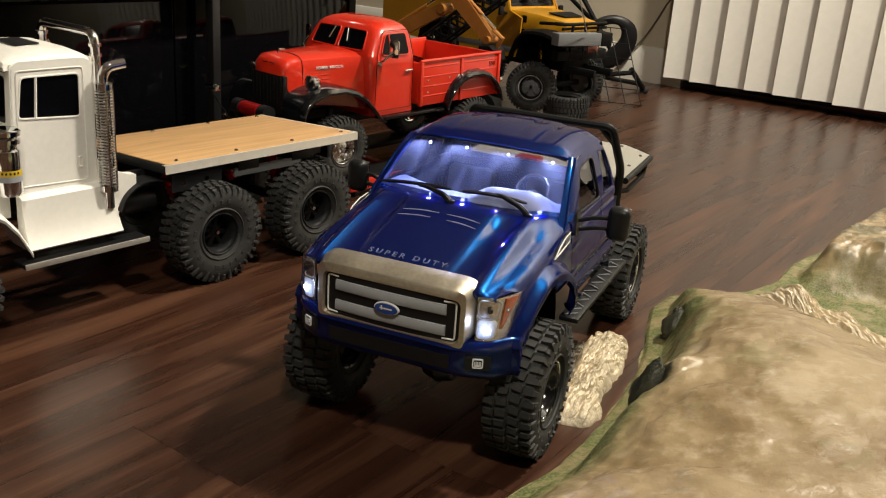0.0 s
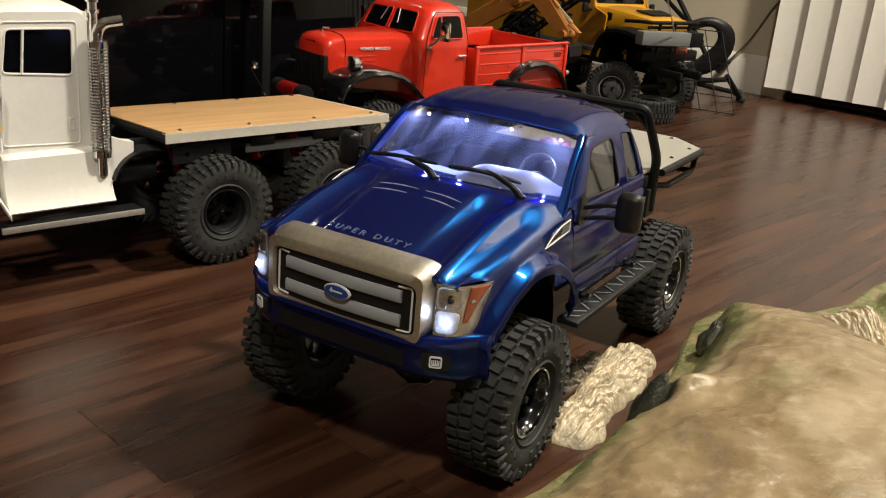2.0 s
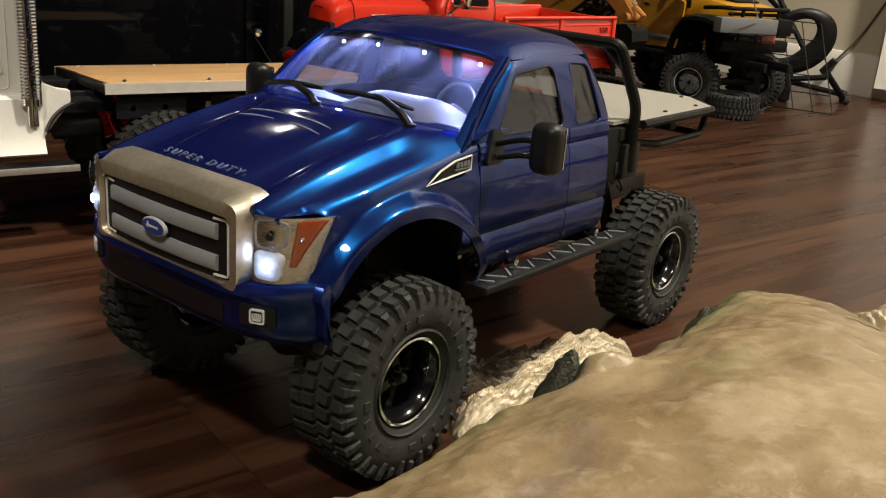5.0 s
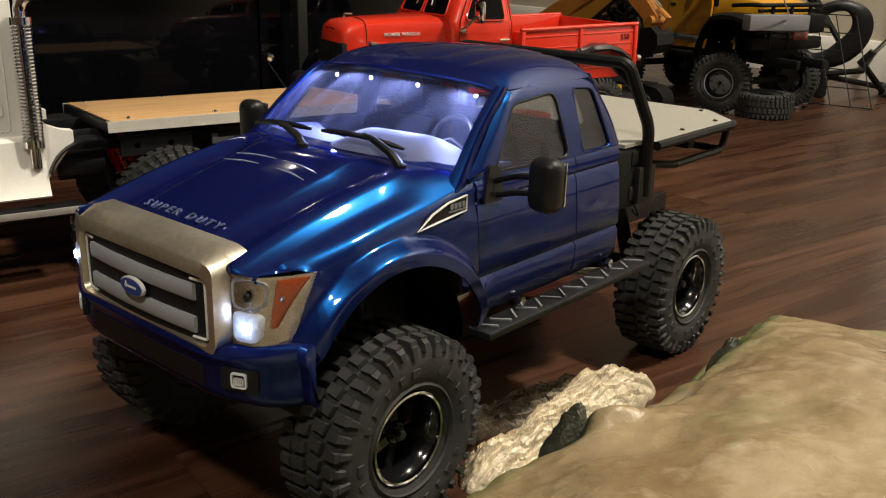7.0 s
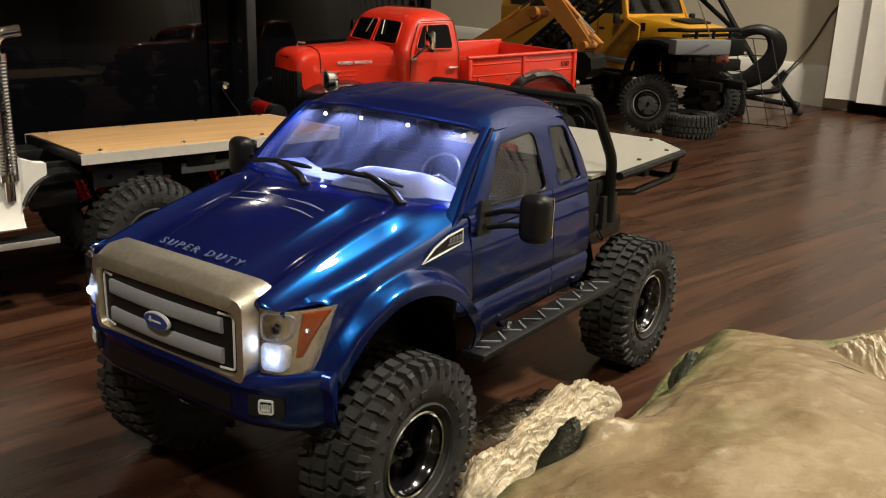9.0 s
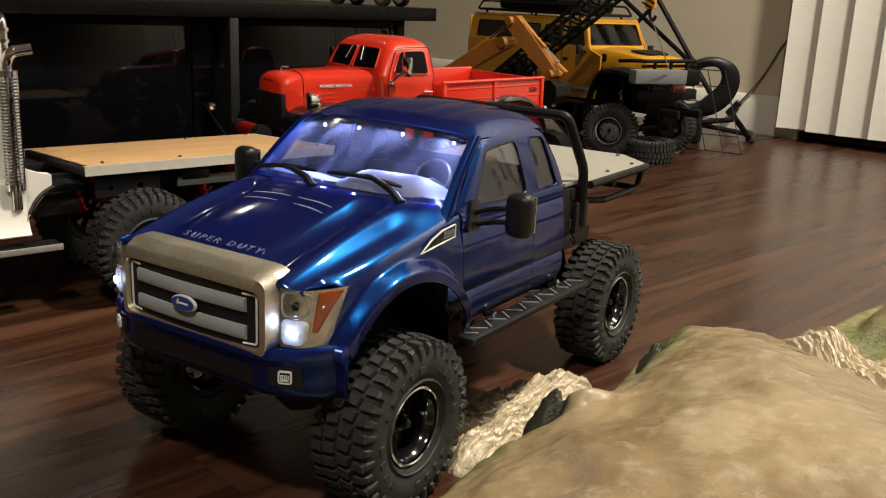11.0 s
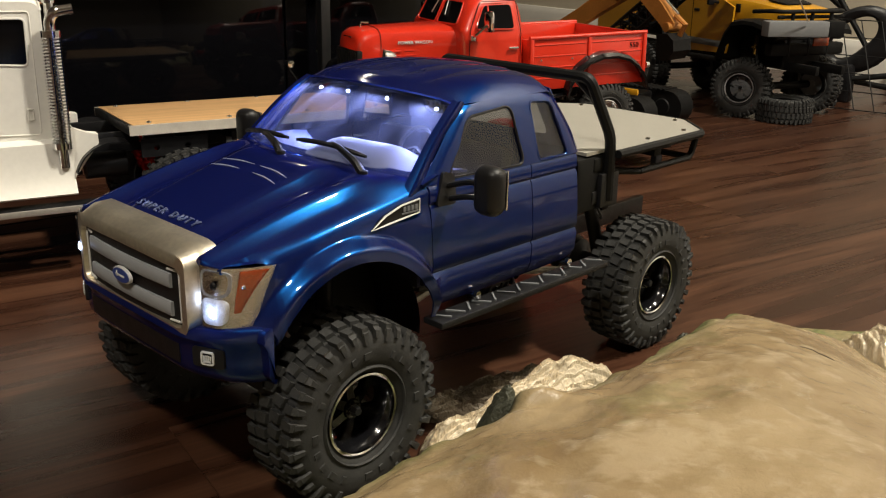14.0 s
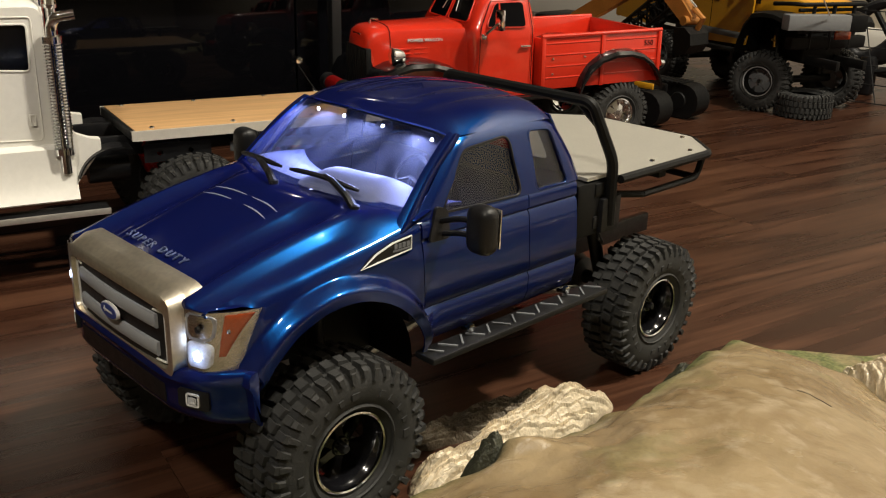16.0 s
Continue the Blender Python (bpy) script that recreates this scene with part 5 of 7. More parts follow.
nx, ny = 250, 520
pts, cover = [], []
for i in range(nx + 1):
    for j in range(ny + 1):
        y = GY0 + (GY1 - GY0) * j / ny
        e = line_table(EDGE, y) + 0.004 * noise.noise((y * 25, 0, 5.0))
        x = e + (GX1 - e) * (i / nx) ** 1.5
        z, moss_shade, pale, dark = ground(x, y)
        pts.append((x, y, z if i else -0.0002))
        cover.append((moss_shade, pale * 0.35, dark))
board = tagged(sheet("landscape_board", pts, nx, ny, cover, soil_material()), "moulded tan rock landscape board with green mossy edges on the floor", "model landscape")

# pale layered rocks
STONE = material("pale_layered_stone", (0.60, 0.51, 0.365), 0.28, 0.0, 60, 0.30, 0.4, 0.3, 8.0)
DARKSTONE = material("dark_layered_stone", (0.16, 0.13, 0.09), 0.4, 0.0, 40, 0.45, 0.8, 0.0, 14.0)


# grey-green stone, darkened in its colour to give the shade under overhangs
CRAGSTONE = material("shade_dark_stone", (0.050, 0.052, 0.034), 0.45, 0.0, 90, 0.5, 0.6, 0.2, 8.0)


def layered_rock(name, a, b, wide, high, seed, base, label, mat=None):
    """A ridge of tilted, splintered layers from a to b."""
    a, b = Vector(a), Vector(b)
    ax = (b - a).normalized()
    sx = Vector((ax.y, -ax.x))
    L = (b - a).length
    nu, nv = 230, 110
    pts = []
    for i in range(nu + 1):
        u = i / nu
        for j in range(nv + 1):
            v = j / nv * 2 - 1
            end = min(1, u * 7) * min(1, (1 - u) * 6)
            w = wide * (0.75 + 0.35 * noise.noise((u * 4, seed, 0))) * (0.35 + 0.65 * end ** 0.5)
            s, t = u * L, v * w
            prof = max(0, 1 - abs(v) ** 2.4)
            warp = 0.0030 * noise.noise((s * 28, t * 28, seed)) + 0.0012 * noise.noise((s * 90, t * 90, seed + 2))
            q = (t - s * 0.16 + warp) * 250
            strip = math.floor(q)
            saw = q - strip
            brk = noise.cell((s * 46 + strip * 7.31 + 20 * noise.noise((s * 9, strip, seed)), strip * 3.17, seed))
            fine = noise.noise((s * 240, t * 520 - s * 90, seed))
            h = high * 0.80 * end ** 0.6 * prof ** 0.55 * (0.85 + 0.40 * noise.noise((u * 6, v * 1.4, seed + 4))) + min(1, prof * 3) * min(1, end * 2) * (0.0024 * (saw - 0.5) + 0.0012 * (brk - 0.1) + 0.0034 * noise.noise((s * 60, t * 300 - s * 48, seed + 1)) + 0.0014 * fine)
            p = a + ax * s + sx * t
            jit = 0.0022 * noise.noise((s * 110, t * 110, seed))
            pts.append((p.x + jit, p.y - jit, base + max(h, -0.001)))
    ob = sheet(name, pts, nu, nv, None, mat or STONE)
    ob.data.polygons.foreach_set("use_smooth", [False] * len(ob.data.polygons))
    return tagged(ob, label, "rock", "pale rocks")


layered_rock("rock", (0.110, 0.050), (0.103, 0.243), 0.028, 0.034, 1.3, -0.001, "pale cream layered rock beside the board's edge")
layered_rock("rock", (0.058, 0.085), (0.082, 0.215), 0.017, 0.020, 8.7, -0.001, "small dark brown layered rock behind the pale one", DARKSTONE)
layered_rock("rock", (0.222, 0.425), (0.405, 0.255), 0.036, 0.050, 5.1, 0.006, "pale cream layered rock ridge on the board")
# crags added where the mound's hollows lie in shade; the shade is their colour
for x, y, lean, size in ((0.1760, 0.0360, 0.006, (0.0130, 0.0125, 0.0260)), (0.1590, 0.2560, 0.003, (0.0120, 0.0150, 0.0190))):
    bm = B()
    bmesh.ops.create_icosphere(bm, subdivisions=4, radius=1)
    for v in bm.verts:
        q = v.co.copy()
        k = 1 + 0.22 * noise.noise(q * 1.6 + Vector((x * 50, 0, 0))) + 0.10 * noise.noise(q * 5 + Vector((0, y * 50, 0)))
        taper = 1 - 0.45 * max(0, q.z)
        v.co = Vector((q.x * size[0] * taper * k + lean * q.z, q.y * size[1] * taper * k, q.z * size[2] * k))
    ob = tagged(part("rock", bm, CRAGSTONE), "small upright grey-green rock in the mound's edge, coloured dark for overhang shade", "rock", "dark rocks")
    ob.location = (x, y, 0.062 if y < 0.1 else 0.028)
for (x, y, s) in ((0.112, 0.078, 0.005), (0.121, 0.073, 0.0035), (0.268, 0.455, 0.012)):
    bm = B()
    bmesh.ops.create_icosphere(bm, subdivisions=3, radius=s)
    for v in bm.verts:
        v.co *= 1 + 0.35 * noise.noise(v.co * 160 + Vector((x * 90, 0, 0)))
        v.co.z *= 0.7
    ob = tagged(part("pebble", bm, GREY), "small grey stone lying by the board's edge", "stone", "small stones")
    ob.location = (x, y, ground(x, y)[0] + s * 0.45)
# a dark twig on the mound
tw = [Vector((0.264 + 0.0035 * i, 0.205 + 0.003 * math.sin(i * 0.5), 0)) for i in range(7)]
tagged(part("twig", tube(B(), [Vector((p.x, p.y, ground(p.x, p.y)[0] + 0.0002)) for p in tw], 0.00022, 5), MATT), "thin dark twig lying on the mound", "twig")


# ---- white lorry ----
WA = 15.8
wt = thing("model_lorry", pose(-0.4400, 0.1105, 0, 0, 0, -WA), "white scale-model lorry with plywood flatbed and chrome stacks", "model truck", "model trucks")
for x in (0.078, -0.078):
    for y in (-0.224, 0.076, 0.220):
        wheel("white", wt, side_pose(x, y, 0.0562) @ pose(0, 0, 0, y * 1000), 0.0562, 0.041, 0.0235, 8, BLACK, BLACK, BLACK, CHROME, 0.012, 0.3)
ALU = material("matt_aluminium", (0.74, 0.70, 0.62), 0.42, 0.35, 120, 0.08, 0.03)
# flatbed: aluminium channel frame round a plywood sheet
BW, BZ, BX = 0.0935, 0.1335, -0.015
for s in (1, -1):
    bm = B()
    loft(bm, [[(BX + s * x, y, z) for x, z in ((BW, BZ - 0.0090), (BW, BZ + 0.0006), (BW - 0.007, BZ + 0.0006), (BW - 0.007, BZ - 0.0004), (BW - 0.0015, BZ - 0.0004), (BW - 0.0015, BZ - 0.0090))] for y in (0.019, 0.302)])
    part("side_channel", bm, ALU, wt, "aluminium side channel")
for y0, y1 in ((0.019, 0.0225), (0.2965, 0.302)):
    part("end_channel", box(B(), (BX, (y0 + y1) / 2, BZ - 0.0042), (2 * BW - 0.006, y1 - y0, 0.0096), 0.0006), BLACK if y0 < 0.1 else ALU, wt)


def ply_material():
    m = material("birch_ply", (0.50, 0.29, 0.12), 0.5, 0.0, 20, 0.05, 0.05)
    n, l = m.node_tree.nodes, m.node_tree.links
    tc, mp, tx, hs = n.new("ShaderNodeTexCoord"), n.new("ShaderNodeMapping"), n.new("ShaderNodeTexNoise"), n.new("ShaderNodeHueSaturation")
    mp.inputs["Scale"].default_value = (90, 7, 90)
    tx.inputs["Scale"].default_value, tx.inputs["Detail"].default_value, tx.inputs["Distortion"].default_value = 1.0, 6, 0.6
    l.new(tc.outputs["Object"], mp.inputs[0])
    l.new(mp.outputs[0], tx.inputs["Vector"])
    r = n.new("ShaderNodeMapRange")
    r.inputs["From Min"].default_value, r.inputs["From Max"].default_value, r.inputs["To Min"].default_value, r.inputs["To Max"].default_value = 0.3, 0.7, 0.82, 1.15
    l.new(tx.outputs["Fac"], r.inputs["Value"])
    l.new(r.outputs[0], hs.inputs["Value"])
    hs.inputs["Color"].default_value = (0.55, 0.33, 0.15, 1)
    l.new(hs.outputs[0], n["Principled BSDF"].inputs["Base Color"])
    return m


bed = part("plywood_bed", box(B(), (BX, 0.1595, BZ - 0.0016), (2 * BW - 0.005, 0.2735, 0.0055), 0.0004), ply_material(), wt, "pale plywood bed")
for s in (1, -1):
    for y in (0.040, 0.120, 0.203, 0.284):
        for x in (BW - 0.0115,):
            bm = lathe(B(), [(0, 0.0026), (0.0014, 0.0022), (0.0020, 0.0001)], 10, "z")
            bmesh.ops.translate(bm, verts=bm.verts, vec=(BX + s * x, y, BZ + 0.0011))
            part("screw", bm, CHROME, bed)
# the bed leans a little on its springs
lean = Matrix.Translation((-0.003, 0.001, BZ)) @ pose(0, 0, 0, 0, -3.5, 0) @ Matrix.Translation((0.003, -0.001, -BZ))
for ob in wt.children:
    if ob.name.split(".")[0] in ("side_channel", "end_channel", "plywood_bed"):
        ob.matrix_basis = lean
# chassis
for s in (1, -1):
    part("frame_rail", box(B(), (s * 0.032, 0.0, 0.116), (0.006, 0.56, 0.020), 0.001), BLACK, wt)
    for y in (0.05, 0.135, 0.215):
        part("bed_bracket", box(B(), (s * 0.050, y, 0.120), (0.040, 0.030, 0.010), 0.001), BLACK, wt)
    bm = plate(B(), [(s * 0.070, 0.030, 0.120), (s * 0.070, 0.095, 0.120), (s * 0.070, 0.095, 0.138), (s * 0.070, 0.030, 0.138)], (s * 0.002, 0, 0), [[(s * 0.070, 0.045 + 0.030 * k + 0.003 * math.cos(a), 0.129 + 0.003 * math.sin(a)) for a in [2 * math.pi * i / 10 for i in range(10)]] for k in (0, 1)])
    part("side_plate", bm, BLACK, wt, smooth=False).location.z = -0.014
    part("side_plate", box(B(), (s * 0.068, 0.165, 0.114), (0.003, 0.100, 0.010), 0.0008), GREY, wt)
    for y, d in ((0.076, -0.030), (0.220, -0.030), (-0.224, 0.026)):
        bm = tube(B(), [(s * 0.050, y + d * 0.6, 0.066), (s * 0.050, y + d * 1.25, 0.126)], 0.0062, 12)
        sh = part("shock_absorber", bm, REDMETAL, wt, "red anodised shock absorber")
        sp = [(s * 0.050 + 0.0074 * math.cos(k * 0.9), y + d * (0.6 + 0.65 * k / 60) + 0.0074 * math.sin(k * 0.9), 0.068 + 0.056 * k / 60) for k in range(60)]
        part("spring", tube(B(), sp, 0.0009, 5), REDMETAL, sh)
for y in (-0.224, 0.076, 0.220):
    bm = tube(B(), [(-0.07, y, 0.0545), (0.07, y, 0.0545)], 0.006, 10)
    part("axle", bm, BLACK, wt)
part("fuel_tank", tube(B(), [(0.048, -0.02, 0.098), (0.048, 0.018, 0.098)], 0.013, 16), BLACK, wt)
# front arch and mudguard arcs
for s in (1, -1):
    bm = loft(B(), [[(s * x, -0.004 + 0.038 * math.cos(a) + 0.010, 0.088 + 0.036 * math.sin(a)) for a in steps(1.2, 2.9, 12)] for x in (0.048, 0.072)], close=False)
    thicken(bm, 0.0014)
    part("inner_guard", bm, BLACK, wt)
before = set(wt.children)
# cab: rounded shell with window openings
CW = 0.0565


def cab_side(s):
    out = rounded([(s * CW, -0.1500, 0.137), (s * CW, -0.062, 0.134), (s * CW, -0.0615, 0.262), (s * CW, -0.142, 0.262)], 0.012, 5)
    hole = rounded([(s * CW, -0.1385, 0.2095), (s * CW, -0.0765, 0.2055), (s * CW, -0.0755, 0.2475), (s * CW, -0.1335, 0.2475)], 0.005, 4)
    return out, hole


for s in (1, -1):
    out, hole = cab_side(s)
    part("cab_side", plate(B(), out, (-s * 0.002, 0, 0), (hole,)), CREAM, wt, smooth=False)
    bm = B()
    bm.faces.new([bm.verts.new(p + Vector((-s * 0.0012, 0, 0))) for p in hole])
    part("window", bm, DARKGLASS, wt, "black side window", smooth=False)
    part("window_trim", tube(B(), hole, 0.0010, 6, True), CREAM, wt)
    part("vent_bar", tube(B(), [(s * CW, -0.1215, 0.2085), (s * CW, -0.1185, 0.2475)], 0.0013, 6), CREAM, wt)
    # door outline and handle
    dl = rounded([(s * (CW + 0.0003), -0.1420, 0.1445), (s * (CW + 0.0003), -0.0720, 0.1420), (s * (CW + 0.0003), -0.0715, 0.2535), (s * (CW + 0.0003), -0.1370, 0.2535)], 0.004, 3)
    part("door_line", tube(B(), dl, 0.0007, 5, True), CREAM, wt)
    part("door_handle", tube(B(), rounded([(s * (CW + 0.001), -0.0815, 0.1560), (s * (CW + 0.001), -0.0770, 0.1560), (s * (CW + 0.001), -0.0770, 0.1660), (s * (CW + 0.001), -0.0815, 0.1660)], 0.001, 2), 0.0007, 5, True), CREAM, wt)
# roof and rounded pillars
bm = B()
rings = []
for y, dz, dw in ((-0.1480, 0, 0), (-0.1460, 0.005, -0.001), (-0.138, 0.010, -0.002), (-0.105, 0.0125, -0.002), (-0.075, 0.011, -0.002), (-0.064, 0.006, -0.001), (-0.0605, 0, 0)):
    ring = []
    for k in range(17):
        a = math.pi * k / 16
        cx = -math.cos(a)
        ring.append((math.copysign(abs(cx) ** 0.35, cx) * (CW + 0.0008 + dw), y, 0.2545 + (dz + 0.004) * math.sin(a) ** 0.6))
    rings.append(ring)
loft(bm, rings, close=False)
thicken(bm, 0.002)
part("roof", bm, CREAM, wt)
bm = plate(B(), rounded([(-0.022, -0.118, 0.2714), (0.022, -0.118, 0.2714), (0.022, -0.093, 0.2714), (-0.022, -0.093, 0.2714)], 0.004), (0, 0, 0.0008))
part("roof_hatch", bm, BLACK, wt, "dark roof hatch")
part("cab_back", box(B(), (0, -0.0620, 0.198), (2 * CW, 0.002, 0.128), 0.0006), CREAM, wt)
part("windscreen_frame", plate(B(), [(-CW, -0.1495, 0.137), (CW, -0.1495, 0.137), (CW, -0.1425, 0.260), (-CW, -0.1425, 0.260)], (0, 0.002, 0), (rounded([(-0.047, -0.1457, 0.204), (-0.003, -0.1457, 0.204), (-0.003, -0.1432, 0.248), (-0.047, -0.1432, 0.248)], 0.005), rounded([(0.003, -0.1457, 0.204), (0.047, -0.1457, 0.204), (0.047, -0.1432, 0.248), (0.003, -0.1432, 0.248)], 0.005))), CREAM, wt, smooth=False)
part("windscreen", box(B(), (0, -0.1425, 0.226), (0.100, 0.001, 0.052)), DARKGLASS, wt, "black windscreen")
# lower body: skirt that flares out to the step, sloping tail
for s in (1, -1):
    prof = [(CW - 0.002, 0.1380), (CW + 0.006, 0.1365), (CW + 0.0085, 0.1340), (CW + 0.0095, 0.120), (CW + 0.0115, 0.104), (CW + 0.0160, 0.093), (CW + 0.0200, 0.0875), (CW + 0.0190, 0.0860), (CW - 0.004, 0.0885)]
    bm = loft(B(), [[(s * x, y, z) for x, z in prof] for y in (-0.1460, -0.0480)])
    part("cab_skirt", bm, CREAM, wt)
    lp = [(s * (CW - 0.004), -0.062, 0.137), (s * (CW - 0.004), -0.062, 0.160), (s * (CW - 0.004), -0.052, 0.160), (s * (CW - 0.004), -0.049, 0.152), (s * (CW - 0.004), -0.044, 0.146), (s * (CW - 0.004), -0.033, 0.1415), (s * (CW - 0.004), -0.0235, 0.140), (s * (CW - 0.004), -0.0235, 0.131), (s * (CW - 0.004), -0.048, 0.099), (s * (CW - 0.004), -0.062, 0.090)]
    part("cab_tail", plate(B(), lp, (s * 0.0120, 0, 0)), CREAM, wt, smooth=False)
    # sweeping front fender
    path = [(-0.146, 0.088), (-0.150, 0.096), (-0.158, 0.112), (-0.170, 0.127), (-0.187, 0.138), (-0.210, 0.1435), (-0.245, 0.1430), (-0.285, 0.1300), (-0.300, 0.118)]
    bm = B()
    rr = []
    for y, z in path:
        rr.append([(s * 0.040, y, z + 0.002), (s * (CW + 0.012), y, z + 0.002), (s * (CW + 0.021), y, z), (s * (CW + 0.0235), y, z - 0.004), (s * (CW + 0.0225), y, z - 0.007), (s * (CW + 0.0195), y, z - 0.003), (s * 0.040, y, z - 0.002)])
    loft(bm, rr)
    part("front_fender", bm, CREAM, wt)
    # step bar
    part("running_board", box(B(), (s * 0.071, -0.090, 0.0745), (0.024, 0.134, 0.0045), 0.001), BLACK, wt, "dark running board")
    part("board_edge", box(B(), (s * 0.0838, -0.090, 0.0748), (0.0014, 0.134, 0.0060), 0.0005), STEEL, wt)
# bonnet and nose
bm = B()
rings = []
for y, hw, zt in ((-0.150, 0.050, 0.196), (-0.200, 0.046, 0.190), (-0.260, 0.041, 0.183), (-0.300, 0.038, 0.176), (-0.308, 0.035, 0.170)):
    rings.append([(x * hw, y, z) for x, z in ((-1, 0.115), (-1, zt - 0.016), (-0.93, zt - 0.007), (-0.75, zt - 0.001), (0, zt + 0.002), (0.75, zt - 0.001), (0.93, zt - 0.007), (1, zt - 0.016), (1, 0.115))])
loft(bm, rings)
part("bonnet", bm, CREAM, wt)
part("front_bumper", box(B(), (0, -0.318, 0.100), (0.150, 0.010, 0.024), 0.003), STEEL, wt)
# chrome stack with slotted shield, and its twin
for s in (1, -1):
    X, Y = s * 0.0660, -0.0560
    st = part("exhaust_pipe", tube(B(), bend([(X, Y, 0.111), (X, Y, 0.246), (X + s * 0.004, Y + 0.004, 0.254), (X + s * 0.006, Y + 0.020, 0.2565)], 0.012, 6), 0.0050, 14), CHROME, wt, "chrome upright exhaust pipe")
    bm = B()
    for k in range(34):
        z = 0.134 + k * 0.00295
        ring = [(X + 0.0082 * math.cos(a), Y + 0.0082 * math.sin(a), z) for a in [2 * math.pi * i / 18 for i in range(18)]]
        tube(bm, ring, 0.00085, 5, True)
    for a in (-2.6, -0.3, 0.9, 2.2):
        tube(bm, [(X + 0.0082 * math.cos(a), Y + 0.0082 * math.sin(a), 0.132), (X + 0.0082 * math.cos(a), Y + 0.0082 * math.sin(a), 0.234)], 0.0011, 6)
    part("heat_shield", bm, CHROME, st, "slotted chrome heat shield")
    for z in (0.132, 0.2345):
        bm = lathe(B(), [(z - 0.003, 0.0052), (z - 0.003, 0.0092), (z + 0.003, 0.0092), (z + 0.003, 0.0052)], 20, "z")
        bmesh.ops.translate(bm, verts=bm.verts, vec=(X, Y, 0))
        part("collar", bm, CHROME, st)
    # air cleaner
    AX, AY = s * 0.0700, -0.158
    ac = part("air_cleaner", lathe(B(), [(0.144, 0.0001), (0.144, 0.0100), (0.147, 0.0115), (0.186, 0.0115), (0.188, 0.0095), (0.192, 0.0095), (0.193, 0.0125), (0.197, 0.0125), (0.198, 0.0095), (0.2005, 0.0130), (0.2045, 0.0130), (0.2065, 0.0100), (0.2065, 0.0001)], 28, "z"), CHROME, wt, "chrome air cleaner canister")
    ac.location = (AX, AY, 0)
    bm = loft(B(), [[(0.0117 * math.cos(a), 0.0117 * math.sin(a), z) for a in steps(-1.6, 0.9, 10)] for z in (0.158, 0.169)], close=False)
    part("warning_label", bm, LABELYELLOW, ac, "yellow and grey warning label")
    bm = loft(B(), [[(0.01175 * math.cos(a), 0.01175 * math.sin(a), z) for a in steps(-1.6, 0.9, 10)] for z in (0.158, 0.1635)], close=False)
    part("label_panel", bm, PALE, ac)
    bm = B()
    for k in range(5):
        loft(bm, [[(0.0119 * math.cos(a), 0.0119 * math.sin(a), z) for a in steps(-1.0 + 0.3 * k, -0.85 + 0.3 * k, 2)] for z in (0.1655, 0.1675)], close=False)
    part("label_bars", bm, BLACK, ac)
    part("inlet_pipe", tube(B(), bend([(0, 0, 0.178), (0, -0.016, 0.178), (-s * 0.02, -0.020, 0.178)], 0.008), 0.004, 10), CHROME, ac)
# chrome arch behind the cab
ub = bend([(0.050, -0.053, 0.205), (0.050, -0.053, 0.283), (-0.050, -0.053, 0.283), (-0.050, -0.053, 0.205)], 0.012, 6)
arch = part("chrome_arch", tube(B(), ub, 0.0046, 12), CHROME, wt, "chrome pipe arch behind the cab")
for s in (1, -1):
    for z in (0.262, 0.272):
        bm = lathe(B(), [(z - 0.0015, 0.0046), (z - 0.0015, 0.0062), (z + 0.0015, 0.0062), (z + 0.0015, 0.0046)], 16, "z")
        bmesh.ops.translate(bm, verts=bm.verts, vec=(s * 0.050, -0.053, 0))
        part("collar", bm, CHROME, arch)
part("rear_crossmember", box(B(), (0, 0.278, 0.118), (0.070, 0.006, 0.024), 0.001), BLACK, wt)

# the cab group sits a little further back and lower on the frame
for ob in [o for o in wt.children if o not in before]:
    ob.location = ob.location + Vector((0.0, 0.0159, -0.0085))


# ---- red pickup on a red ramp trailer ----
RA = 18.5
ra, rn = Vector((math.sin(radians(RA)), math.cos(radians(RA)), 0)), Vector((math.cos(radians(RA)), -math.sin(radians(RA)), 0))
RP = Vector((-0.4643, 0.5524, 0))
RZ = 0.028
tr = thing("car_trailer", pose(RP.x, RP.y, -0.0025, 1.2, 0, -RA), "low black and red metal ramp frame under the vintage pickup", "trailer")
REDFRAME = material("red_powder_coat", (0.50, 0.020, 0.008), 0.42, 0.0, 50, 0.1, 0.05)
for s in (1, -1):
    part("runner", box(B(), (s * 0.070, 0.20, RZ - 0.004), (0.056, 0.40, 0.008), 0.0015), MATT, tr, "black runner")
    part("runner_edge", box(B(), (s * 0.1005, 0.055, RZ - 0.008), (0.005, 0.11, 0.016), 0.001), REDFRAME, tr)
    part("leg", box(B(), (s * 0.090, 0.38, 0.002), (0.012, 0.012, 0.032), 0.001), BLACK, tr)
    part("leg", box(B(), (s * 0.090, 0.02, 0.010), (0.012, 0.012, 0.020), 0.001), BLACK, tr)
for y in (0.02, 0.14, 0.38):
    part("crossbar", box(B(), (0, y, RZ - 0.013), (0.150, 0.014, 0.010), 0.001), REDFRAME, tr)

rt = thing("model_pickup_truck", pose(RP.x, RP.y, RZ - 0.0025, 1.2, 0, -RA), "red scale-model vintage pickup with black fenders and chrome mirrors", "model truck", "model trucks")
for x in (0.072, -0.072):
    for y in (0, 0.287):
        wheel("red", rt, side_pose(x, y, 0.047) @ pose(0, 0, 0, y * 1000), 0.047, 0.034, 0.022, 8, CHROME, CHROME, CHROME, CHROME, 0.004, 0.55)


